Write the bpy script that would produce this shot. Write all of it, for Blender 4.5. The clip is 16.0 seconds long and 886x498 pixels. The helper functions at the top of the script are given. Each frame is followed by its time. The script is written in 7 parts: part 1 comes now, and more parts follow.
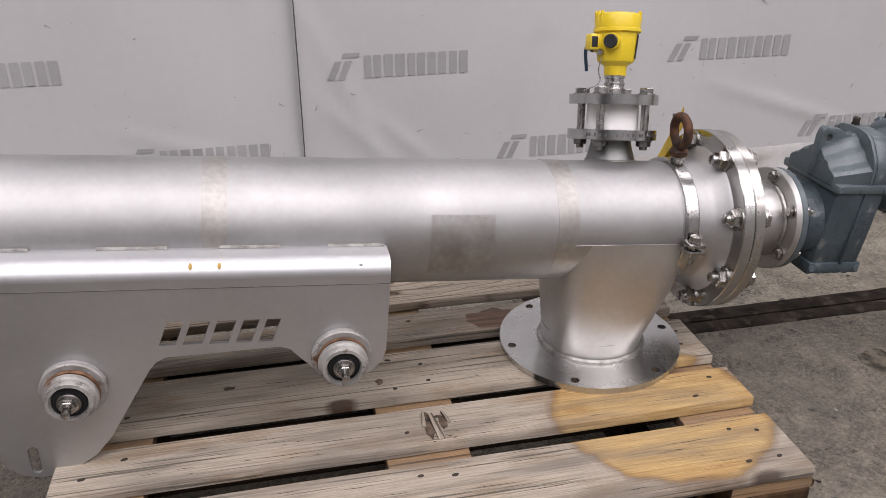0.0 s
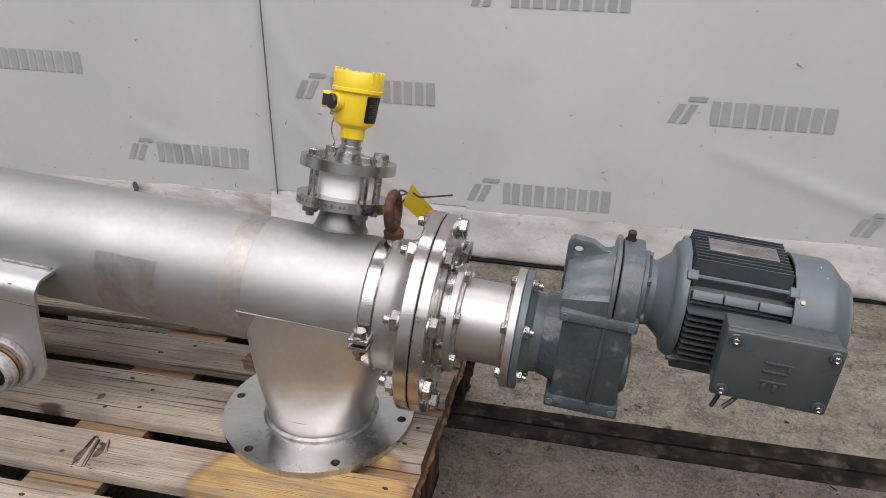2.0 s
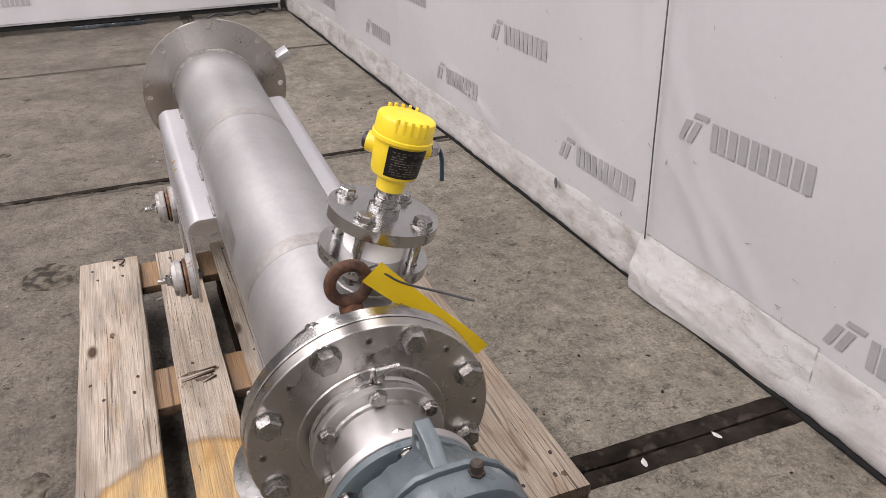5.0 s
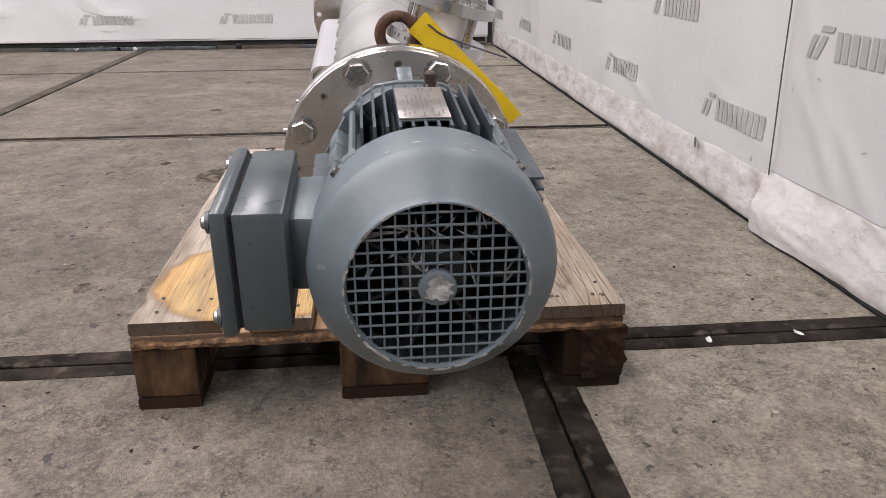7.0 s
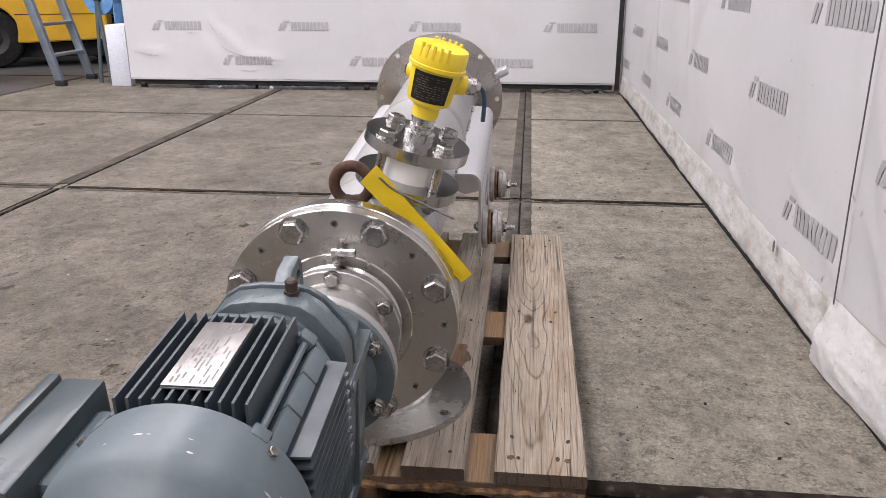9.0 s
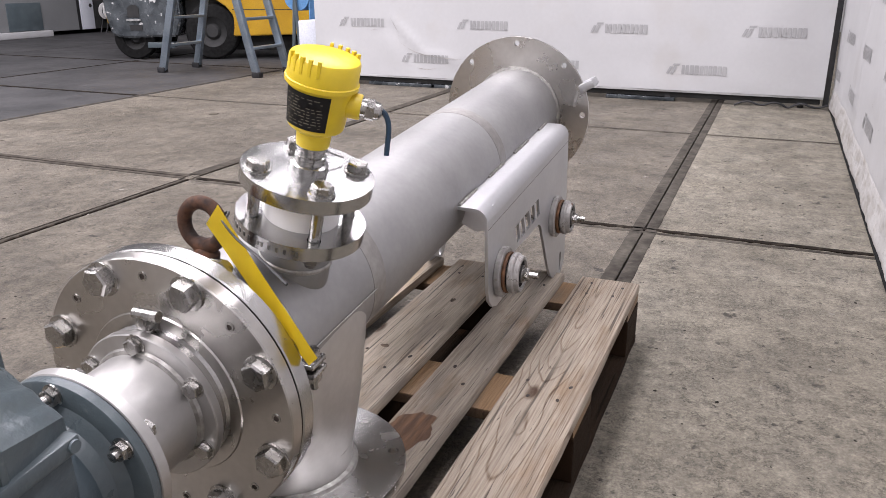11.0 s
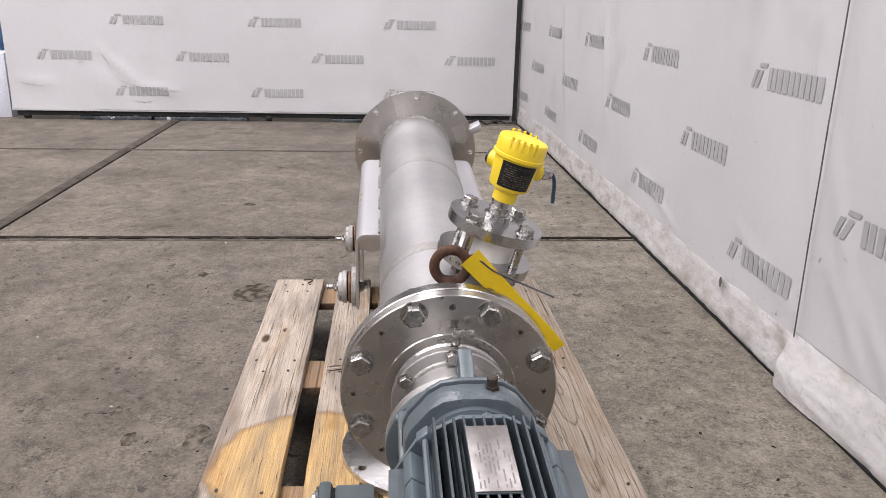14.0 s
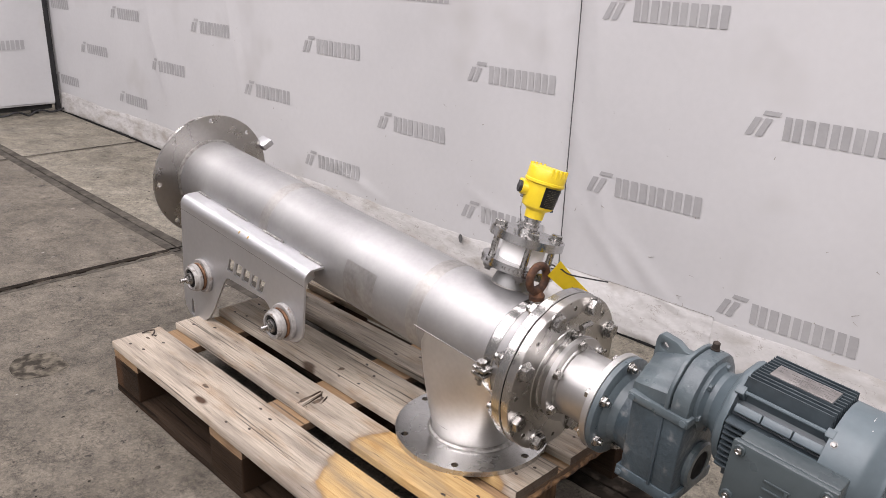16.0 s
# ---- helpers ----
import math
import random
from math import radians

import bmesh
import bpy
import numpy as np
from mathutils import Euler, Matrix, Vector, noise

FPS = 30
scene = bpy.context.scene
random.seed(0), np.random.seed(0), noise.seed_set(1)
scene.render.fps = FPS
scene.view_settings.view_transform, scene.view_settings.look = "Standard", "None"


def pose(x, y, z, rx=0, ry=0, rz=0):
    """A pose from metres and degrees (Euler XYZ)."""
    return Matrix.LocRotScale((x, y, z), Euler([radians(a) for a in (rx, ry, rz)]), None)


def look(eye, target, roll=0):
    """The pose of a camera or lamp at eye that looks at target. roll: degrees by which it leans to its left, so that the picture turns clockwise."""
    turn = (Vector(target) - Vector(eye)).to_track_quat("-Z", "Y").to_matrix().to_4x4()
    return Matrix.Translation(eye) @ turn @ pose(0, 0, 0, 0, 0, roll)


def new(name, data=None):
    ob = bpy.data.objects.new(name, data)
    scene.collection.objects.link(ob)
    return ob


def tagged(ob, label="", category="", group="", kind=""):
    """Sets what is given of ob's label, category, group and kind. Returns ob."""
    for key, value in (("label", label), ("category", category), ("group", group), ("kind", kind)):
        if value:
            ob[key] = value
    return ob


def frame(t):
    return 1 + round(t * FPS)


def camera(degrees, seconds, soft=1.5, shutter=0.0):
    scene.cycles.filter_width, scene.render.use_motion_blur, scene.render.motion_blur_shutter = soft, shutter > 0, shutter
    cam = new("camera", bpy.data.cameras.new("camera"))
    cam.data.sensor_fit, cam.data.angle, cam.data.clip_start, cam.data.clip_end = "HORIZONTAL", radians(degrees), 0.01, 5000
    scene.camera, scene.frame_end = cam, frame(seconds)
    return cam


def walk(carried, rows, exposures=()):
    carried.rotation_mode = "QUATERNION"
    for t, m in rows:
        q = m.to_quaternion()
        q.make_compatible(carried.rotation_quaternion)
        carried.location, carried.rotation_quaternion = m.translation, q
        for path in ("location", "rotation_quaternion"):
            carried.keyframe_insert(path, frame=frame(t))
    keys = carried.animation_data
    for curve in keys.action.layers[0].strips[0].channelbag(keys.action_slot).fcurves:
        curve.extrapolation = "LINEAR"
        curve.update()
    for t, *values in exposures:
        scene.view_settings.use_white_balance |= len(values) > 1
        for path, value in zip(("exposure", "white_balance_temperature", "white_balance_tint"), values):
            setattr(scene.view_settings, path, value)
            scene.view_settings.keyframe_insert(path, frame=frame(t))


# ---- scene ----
cam = camera(58.1, 16.0, soft=0.5)
METRES, EYE, TILT, LEAN, TURN = 8.0, 1.5, 0.0, 0.0, 0.0
PATH = [
    (0, (-0.195, -1.248, 1.024), (0.18, 0.506, 0.144), -0.2),
    (0.5, (0.087, -1.256, 1.035), (0.284, 0.527, 0.153), 0.05),
    (1, (0.366, -1.237, 1.074), (0.398, 0.557, 0.192), 0.3),
    (1.5, (0.625, -1.189, 1.1), (0.461, 0.596, 0.213), 0.4),
    (2, (0.867, -1.107, 1.095), (0.477, 0.641, 0.205), 0.3),
    (2.5, (1.033, -0.926, 1.09), (0.412, 0.75, 0.193), 0.1),
    (3, (1.163, -0.748, 1.109), (0.286, 0.806, 0.205), -0.2),
    (3.5, (1.292, -0.577, 1.11), (0.153, 0.795, 0.204), -0.6),
    (4, (1.328, -0.395, 1.124), (0.003, 0.796, 0.216), -0.6),
    (4.5, (1.363, -0.266, 1.141), (-0.144, 0.676, 0.224), -1.1),
    (5, (1.452, -0.181, 1.097), (-0.213, 0.461, 0.193), -1.5),
    (5.2, (1.489, -0.161, 1.09), (-0.216, 0.373, 0.191), -1.4),
    (7.3, (1.782, 0.019, 0.663), (-0.094, 0.176, -0.01), -0.2),
    (7.5, (1.783, 0.041, 0.673), (-0.098, 0.195, 0.012), 0.0),
    (8, (1.758, 0.128, 0.733), (-0.13, 0.254, 0.086), 0.2),
    (8.5, (1.741, 0.216, 0.795), (-0.154, 0.195, 0.157), -0.1),
    (9, (1.648, 0.29, 0.858), (-0.235, 0.092, 0.215), 0.0),
    (9.2, (1.595, 0.32, 0.876), (-0.282, 0.07, 0.232), -0.0),
    (11.3, (1.244, 0.653, 0.847), (-0.496, -0.092, 0.201), 0.10),
    (11.5, (1.260, 0.643, 0.858), (-0.477, -0.107, 0.212), 0.10),
    (12, (1.356, 0.594, 0.897), (-0.380, -0.159, 0.252), 0.3),
    (12.5, (1.502, 0.483, 0.951), (-0.283, -0.149, 0.310), 0.5),
    (13, (1.607, 0.345, 0.974), (-0.259, -0.011, 0.347), 0.8),
    (13.5, (1.685, 0.143, 0.979), (-0.218, 0.014, 0.375), 1.1),
    (14, (1.737, -0.065, 0.983), (-0.165, 0.076, 0.381), 1.3),
    (14.5, (1.763, -0.288, 1.08), (-0.079, 0.202, 0.477), 1.6),
    (15, (1.703, -0.585, 1.135), (-0.013, 0.246, 0.529), 1.7),
    (15.5, (1.575, -0.878, 1.164), (0.048, 0.24, 0.519), 1.7),
    (16, (1.451, -1.163, 1.18), (0.125, 0.166, 0.491), 1.9),
]
EXPOSURES = [(0.0, -0.48, 6400, 12), (1.5, -0.45, 6440, 11), (3.0, -0.36, 6460, 11), (4.0, -0.24, 6460, 12), (5.0, -0.12, 6530, 13), (7.5, 0.06, 6520, 13), (9.0, 0.09, 6380, 13),
             (11.5, 0.18, 6240, 13), (12.5, 0.14, 6240, 13), (13.5, -0.02, 6340, 13), (14.5, 0.04, 6420, 12), (16.0, -0.02, 6460, 12)]
walk(cam, [(t, look(eye, target, roll)) for t, eye, target, roll in PATH], EXPOSURES)

# ---------------------------------------------------------------- light
world = bpy.data.worlds.new("hall_air")
scene.world = world
world.use_nodes = True
world.node_tree.nodes["Background"].inputs[0].default_value = (0.80, 0.83, 0.88, 1)
world.node_tree.nodes["Background"].inputs[1].default_value = 0.25


def area_lamp(name, x, y, z, sx, sy, watts, colour=(1.0, 0.945, 0.96)):
    data = bpy.data.lights.new(name, "AREA")
    data.shape, data.size, data.size_y, data.energy, data.color = "RECTANGLE", sx, sy, watts, colour
    ob = new(name, data)
    ob.matrix_world = pose(x, y, z)
    return ob


# rows of unseen roof lights along the hall, placed to suit the shading
# row assumed beyond the tarpaulins, added to brighten steel on the wall side
area_lamp("unseen_roof_light", 1.0, 2.3, 6.4, 15.0, 1.0, 400)
area_lamp("unseen_roof_light", 1.0, -1.6, 6.4, 15.0, 1.2, 750)
area_lamp("unseen_roof_light", 2.0, -4.2, 6.4, 15.0, 1.6, 690)
area_lamp("unseen_roof_light", 2.0, -7.2, 6.4, 15.0, 1.6, 700)
area_lamp("unseen_roof_light", 2.0, -10.8, 6.4, 15.0, 1.6, 350)


# ---------------------------------------------------------------- materials
def surface(name, dark, light, scale=6.0, rough=(0.4, 0.6), metal=0.0, bump=0.0, bump_scale=200.0, stretch=(1, 1, 1),
            fine=0.12, fine_scale=90.0, spread=(0.35, 0.65), specular=0.5, dirt=None, dirt_scale=3.0, dirt_at=(0.58, 0.72), scribble=None, turned_round=None):
    """A node material with two scales of colour, uneven gloss, fine relief and, where wanted, blotches of dirt."""
    m = bpy.data.materials.new(name)
    m.use_nodes = True
    n, l = m.node_tree.nodes, m.node_tree.links
    b = n["Principled BSDF"]
    b.inputs["Metallic"].default_value = metal
    b.inputs["Specular IOR Level"].default_value = specular
    co, mp = n.new("ShaderNodeTexCoord"), n.new("ShaderNodeMapping")
    mp.inputs["Scale"].default_value = stretch
    info = n.new("ShaderNodeObjectInfo")
    shift = n.new("ShaderNodeVectorMath")
    shift.operation = "MULTIPLY_ADD"
    shift.inputs[1].default_value = (7.3, 5.1, 3.7)
    l.new(info.outputs["Random"], shift.inputs[0])
    l.new(co.outputs["Object"], shift.inputs[2])
    l.new(shift.outputs[0], mp.inputs["Vector"])

    def noise_at(s, detail=5.0):
        t = n.new("ShaderNodeTexNoise")
        t.inputs["Scale"].default_value, t.inputs["Detail"].default_value = s, detail
        l.new(mp.outputs[0], t.inputs["Vector"])
        return t.outputs["Fac"]

    big = noise_at(scale)
    ramp = n.new("ShaderNodeValToRGB")
    ramp.color_ramp.elements[0].position, ramp.color_ramp.elements[1].position = spread
    ramp.color_ramp.elements[0].color, ramp.color_ramp.elements[1].color = (*dark, 1), (*light, 1)
    l.new(big, ramp.inputs[0])
    small = noise_at(fine_scale, 3.0)
    gain = n.new("ShaderNodeMapRange")
    gain.inputs["To Min"].default_value, gain.inputs["To Max"].default_value = 1 - fine * 2, 1 + fine * 2
    l.new(small, gain.inputs["Value"])
    mul = n.new("ShaderNodeVectorMath")
    mul.operation = "SCALE"
    l.new(ramp.outputs[0], mul.inputs[0])
    l.new(gain.outputs[0], mul.inputs["Scale"])
    colour = mul.outputs[0]
    if dirt:
        d = noise_at(dirt_scale, 8.0)
        dr = n.new("ShaderNodeMapRange")
        dr.inputs["From Min"].default_value, dr.inputs["From Max"].default_value = dirt_at
        l.new(d, dr.inputs["Value"])
        mix = n.new("ShaderNodeMix")
        mix.data_type = "RGBA"
        l.new(dr.outputs[0], mix.inputs[0])
        l.new(colour, mix.inputs[6])
        mix.inputs[7].default_value = (*dirt, 1)
        colour = mix.outputs[2]
    if scribble:
        # thin dark crease lines: (scale, width, colour)
        thin = n.new("ShaderNodeMath")
        thin.operation = "SUBTRACT"
        thin.inputs[1].default_value = 0.5
        l.new(noise_at(scribble[0], 7.0), thin.inputs[0])
        flat = n.new("ShaderNodeMath")
        flat.operation = "ABSOLUTE"
        l.new(thin.outputs[0], flat.inputs[0])
        sc = n.new("ShaderNodeMapRange")
        sc.inputs["From Min"].default_value, sc.inputs["From Max"].default_value = scribble[1], scribble[1] * 0.3
        l.new(flat.outputs[0], sc.inputs["Value"])
        gate = n.new("ShaderNodeMapRange")
        gate.inputs["From Min"].default_value, gate.inputs["From Max"].default_value = 0.48, 0.60
        gate.inputs["To Max"].default_value = 0.85
        l.new(noise_at(scribble[0] * 0.8 + 1.7, 3.0), gate.inputs["Value"])
        both = n.new("ShaderNodeMath")
        both.operation = "MULTIPLY"
        l.new(sc.outputs[0], both.inputs[0])
        l.new(gate.outputs[0], both.inputs[1])
        mixs = n.new("ShaderNodeMix")
        mixs.data_type = "RGBA"
        l.new(both.outputs[0], mixs.inputs[0])
        l.new(colour, mixs.inputs[6])
        mixs.inputs[7].default_value = (*scribble[2], 1)
        colour = mixs.outputs[2]
    l.new(colour, b.inputs["Base Color"])
    rg = n.new("ShaderNodeMapRange")
    rg.inputs["To Min"].default_value, rg.inputs["To Max"].default_value = rough
    rg.inputs["From Min"].default_value, rg.inputs["From Max"].default_value = 0.3, 0.7
    l.new(noise_at(scale * 2.3), rg.inputs["Value"])
    l.new(rg.outputs[0], b.inputs["Roughness"])
    if turned_round:
        # fine grooves round an axis draw the gloss out along the radius
        groove = n.new("ShaderNodeTangent")
        groove.direction_type, groove.axis = "RADIAL", turned_round
        b.inputs["Anisotropic"].default_value, b.inputs["Anisotropic Rotation"].default_value = 0.75, 0.25
        l.new(groove.outputs[0], b.inputs["Tangent"])
    if bump:
        bp = n.new("ShaderNodeBump")
        bp.inputs["Strength"].default_value, bp.inputs["Distance"].default_value = 1.0, bump
        l.new(noise_at(bump_scale, 4.0), bp.inputs["Height"])
        l.new(bp.outputs[0], b.inputs["Normal"])
    return m


def wood(name, pale, dark, fresh=None, figure=(0.02, 0.11), weather=(0.135, 0.116, 0.098), ends=(0.038, 0.022, 0.013), ring=720.0, gloss=0.25, warm=None):
    """Sawn softwood with rings along x, knots, grey weathering and, where wanted, one round patch of unweathered wood."""
    m = bpy.data.materials.new(name)
    m.use_nodes = True
    n, l = m.node_tree.nodes, m.node_tree.links
    b = n["Principled BSDF"]
    co, info = n.new("ShaderNodeTexCoord"), n.new("ShaderNodeObjectInfo")
    shift = n.new("ShaderNodeVectorMath")
    shift.operation = "MULTIPLY_ADD"
    shift.inputs[1].default_value = (3.1, 2.3, 1.9)
    l.new(info.outputs["Random"], shift.inputs[0])
    l.new(co.outputs["Object"], shift.inputs[2])
    def calc(op, a, c=None, d=None):
        q = n.new("ShaderNodeMath")
        q.operation = op
        for k, v in enumerate((a, c, d)):
            if v is None:
                continue
            if isinstance(v, (int, float)):
                q.inputs[k].default_value = v
            else:
                l.new(v, q.inputs[k])
        return q.outputs[0]

    # knots: some cells of a stretched pattern hold one
    kmp = n.new("ShaderNodeMapping")
    kmp.inputs["Scale"].default_value = (3.0, 7.5, 3.0)
    l.new(shift.outputs[0], kmp.inputs["Vector"])
    vor = n.new("ShaderNodeTexVoronoi")
    vor.voronoi_dimensions = "2D"
    vor.inputs["Scale"].default_value = 1.0
    l.new(kmp.outputs[0], vor.inputs["Vector"])
    cell = n.new("ShaderNodeSeparateColor")
    l.new(vor.outputs["Color"], cell.inputs[0])
    has_knot = calc("GREATER_THAN", cell.outputs[0], 0.55)
    # growth rings round a pith that runs askew below the board
    axes = n.new("ShaderNodeSeparateXYZ")
    l.new(co.outputs["Object"], axes.inputs[0])
    mp = n.new("ShaderNodeMapping")
    mp.inputs["Scale"].default_value = (2.2, 9.0, 6.0)
    l.new(shift.outputs[0], mp.inputs["Vector"])
    warp = n.new("ShaderNodeTexNoise")
    warp.inputs["Scale"].default_value, warp.inputs["Detail"].default_value = 1.0, 3.0
    l.new(mp.outputs[0], warp.inputs["Vector"])
    over = calc("WRAP", axes.outputs["Y"], 0.082, -0.082)
    side = calc("MULTIPLY_ADD", calc("SUBTRACT", info.outputs["Random"], 0.5), 0.05, over)
    lean = calc("MULTIPLY", calc("SUBTRACT", info.outputs["Random"], 0.35), 0.14)
    deep = calc("MULTIPLY_ADD", axes.outputs["X"], lean, calc("MULTIPLY_ADD", warp.outputs["Fac"], 0.036, 0.016))
    ring_r = calc("SQRT", calc("ADD", calc("MULTIPLY", side, side), calc("MULTIPLY", deep, deep)))
    swirl = calc("MULTIPLY", calc("MAXIMUM", calc("SUBTRACT", 0.42, vor.outputs["Distance"]), 0.0), has_knot)
    ring_r = calc("MULTIPLY_ADD", swirl, 0.045, ring_r)
    sine = n.new("ShaderNodeMath")
    sine.operation = "SINE"
    l.new(calc("MULTIPLY", ring_r, ring), sine.inputs[0])
    grain_mp = n.new("ShaderNodeMapping")
    grain_mp.inputs["Scale"].default_value = (6.0, 300.0, 240.0)
    l.new(shift.outputs[0], grain_mp.inputs["Vector"])
    grain = n.new("ShaderNodeTexNoise")
    grain.inputs["Scale"].default_value, grain.inputs["Detail"].default_value, grain.inputs["Roughness"].default_value = 1.3, 6.0, 0.68
    l.new(grain_mp.outputs[0], grain.inputs["Vector"])
    up = n.new("ShaderNodeMath")
    up.operation = "MAXIMUM"
    up.inputs[1].default_value = 0.0
    l.new(sine.outputs[0], up.inputs[0])
    line = n.new("ShaderNodeMath")
    line.operation = "POWER"
    line.inputs[1].default_value = 9.0
    l.new(up.outputs[0], line.inputs[0])
    strength = n.new("ShaderNodeMapRange")
    strength.inputs["To Min"].default_value, strength.inputs["To Max"].default_value = -figure[0], -figure[1]
    l.new(info.outputs["Random"], strength.inputs["Value"])
    add = n.new("ShaderNodeMath")
    add.operation = "MULTIPLY_ADD"
    l.new(line.outputs[0], add.inputs[0])
    l.new(strength.outputs[0], add.inputs[1])
    l.new(grain.outputs["Fac"], add.inputs[2])
    ramp = n.new("ShaderNodeValToRGB")
    ramp.color_ramp.elements[0].position, ramp.color_ramp.elements[1].position = 0.16, 0.60
    ramp.color_ramp.elements[0].color, ramp.color_ramp.elements[1].color = (*dark, 1), (*pale, 1)
    l.new(add.outputs[0], ramp.inputs[0])
    crack_mp = n.new("ShaderNodeMapping")
    crack_mp.inputs["Scale"].default_value = (2.2, 120.0, 90.0)
    l.new(shift.outputs[0], crack_mp.inputs["Vector"])
    crack = n.new("ShaderNodeTexNoise")
    crack.inputs["Scale"].default_value, crack.inputs["Detail"].default_value = 1.0, 6.0
    l.new(crack_mp.outputs[0], crack.inputs["Vector"])
    split = n.new("ShaderNodeMapRange")
    split.inputs["From Min"].default_value, split.inputs["From Max"].default_value = 0.600, 0.655
    split.inputs["To Min"].default_value, split.inputs["To Max"].default_value = 1.0, 0.34
    l.new(crack.outputs["Fac"], split.inputs["Value"])
    worn = n.new("ShaderNodeVectorMath")
    worn.operation = "SCALE"
    l.new(ramp.outputs[0], worn.inputs[0])
    l.new(split.outputs[0], worn.inputs["Scale"])
    colour = worn.outputs[0]
    if fresh:
        # the round patch, in the pallet's own coordinates
        off = n.new("ShaderNodeVectorMath")
        off.operation = "SUBTRACT"
        off.inputs[1].default_value = (0.42, -0.205, 0.144)
        l.new(co.outputs["Object"], off.inputs[0])
        far = n.new("ShaderNodeVectorMath")
        far.operation = "LENGTH"
        l.new(off.outputs[0], far.inputs[0])
        wob = n.new("ShaderNodeTexNoise")
        wob.inputs["Scale"].default_value = 22.0
        l.new(co.outputs["Object"], wob.inputs["Vector"])
        wobble = n.new("ShaderNodeMath")
        wobble.operation = "MULTIPLY_ADD"
        wobble.inputs[1].default_value = 0.03
        l.new(wob.outputs["Fac"], wobble.inputs[0])
        l.new(far.outputs["Value"], wobble.inputs[2])
        edge = n.new("ShaderNodeMapRange")
        edge.inputs["From Min"].default_value, edge.inputs["From Max"].default_value = 0.208, 0.203
        l.new(wobble.outputs[0], edge.inputs["Value"])
        yellow = n.new("ShaderNodeValToRGB")
        yellow.color_ramp.elements[0].position, yellow.color_ramp.elements[1].position = 0.2, 0.62
        yellow.color_ramp.elements[0].color, yellow.color_ramp.elements[1].color = (0.25, 0.148, 0.056, 1), (0.50, 0.348, 0.158, 1)
        l.new(add.outputs[0], yellow.inputs[0])
        mix = n.new("ShaderNodeMix")
        mix.data_type = "RGBA"
        l.new(edge.outputs[0], mix.inputs[0])
        l.new(colour, mix.inputs[6])
        l.new(yellow.outputs[0], mix.inputs[7])
        colour = mix.outputs[2]
        # a darker rim round it
        rim = n.new("ShaderNodeMapRange")
        rim.inputs["From Min"].default_value, rim.inputs["From Max"].default_value = 0.014, 0.002
        ab = n.new("ShaderNodeMath")
        ab.operation = "SUBTRACT"
        ab.inputs[1].default_value = 0.205
        l.new(wobble.outputs[0], ab.inputs[0])
        ab2 = n.new("ShaderNodeMath")
        ab2.operation = "ABSOLUTE"
        l.new(ab.outputs[0], ab2.inputs[0])
        l.new(ab2.outputs[0], rim.inputs["Value"])
        part_rim = n.new("ShaderNodeMath")
        part_rim.operation = "MULTIPLY"
        part_rim.inputs[1].default_value = 0.45
        l.new(rim.outputs[0], part_rim.inputs[0])
        mixr = n.new("ShaderNodeMix")
        mixr.data_type = "RGBA"
        l.new(part_rim.outputs[0], mixr.inputs[0])
        l.new(colour, mixr.inputs[6])
        mixr.inputs[7].default_value = (0.12, 0.055, 0.020, 1)
        colour = mixr.outputs[2]
    if warm:
        # broad brown stains that follow the grain
        stain_mp, stain = n.new("ShaderNodeMapping"), n.new("ShaderNodeTexNoise")
        stain_mp.inputs["Scale"].default_value = (3.2, 11.0, 8.0)
        stain.inputs["Scale"].default_value, stain.inputs["Detail"].default_value, stain.inputs["Roughness"].default_value = 1.4, 8.0, 0.68
        l.new(shift.outputs[0], stain_mp.inputs["Vector"])
        l.new(stain_mp.outputs[0], stain.inputs["Vector"])
        soaked = n.new("ShaderNodeMapRange")
        soaked.inputs["From Min"].default_value, soaked.inputs["From Max"].default_value = 0.50, 0.66
        soaked.inputs["To Max"].default_value = 0.62
        l.new(stain.outputs["Fac"], soaked.inputs["Value"])
        mixb = n.new("ShaderNodeMix")
        mixb.data_type, mixb.blend_type = "RGBA", "MULTIPLY"
        l.new(soaked.outputs[0], mixb.inputs[0])
        l.new(colour, mixb.inputs[6])
        mixb.inputs[7].default_value = (*warm, 1)
        colour = mixb.outputs[2]
    # knots
    knot = n.new("ShaderNodeMapRange")
    knot.inputs["From Min"].default_value, knot.inputs["From Max"].default_value = 0.10, 0.05
    l.new(vor.outputs["Distance"], knot.inputs["Value"])
    mixk = n.new("ShaderNodeMix")
    mixk.data_type = "RGBA"
    l.new(calc("MULTIPLY", knot.outputs[0], has_knot), mixk.inputs[0])
    l.new(colour, mixk.inputs[6])
    mixk.inputs[7].default_value = (0.060, 0.034, 0.020, 1)
    # grey weather and dirt
    wea = n.new("ShaderNodeTexNoise")
    wea.inputs["Scale"].default_value, wea.inputs["Detail"].default_value = 7.0, 10.0
    wea_mp = n.new("ShaderNodeMapping")
    wea_mp.inputs["Scale"].default_value = (0.7, 3.6, 2.5)
    l.new(shift.outputs[0], wea_mp.inputs["Vector"])
    l.new(wea_mp.outputs[0], wea.inputs["Vector"])
    wr = n.new("ShaderNodeMapRange")
    wr.inputs["From Min"].default_value, wr.inputs["From Max"].default_value = 0.46, 0.70
    wr.inputs["To Max"].default_value = 0.62
    l.new(wea.outputs["Fac"], wr.inputs["Value"])
    mixw = n.new("ShaderNodeMix")
    mixw.data_type = "RGBA"
    l.new(wr.outputs[0], mixw.inputs[0])
    l.new(mixk.outputs[2], mixw.inputs[6])
    mixw.inputs[7].default_value = (*weather, 1)
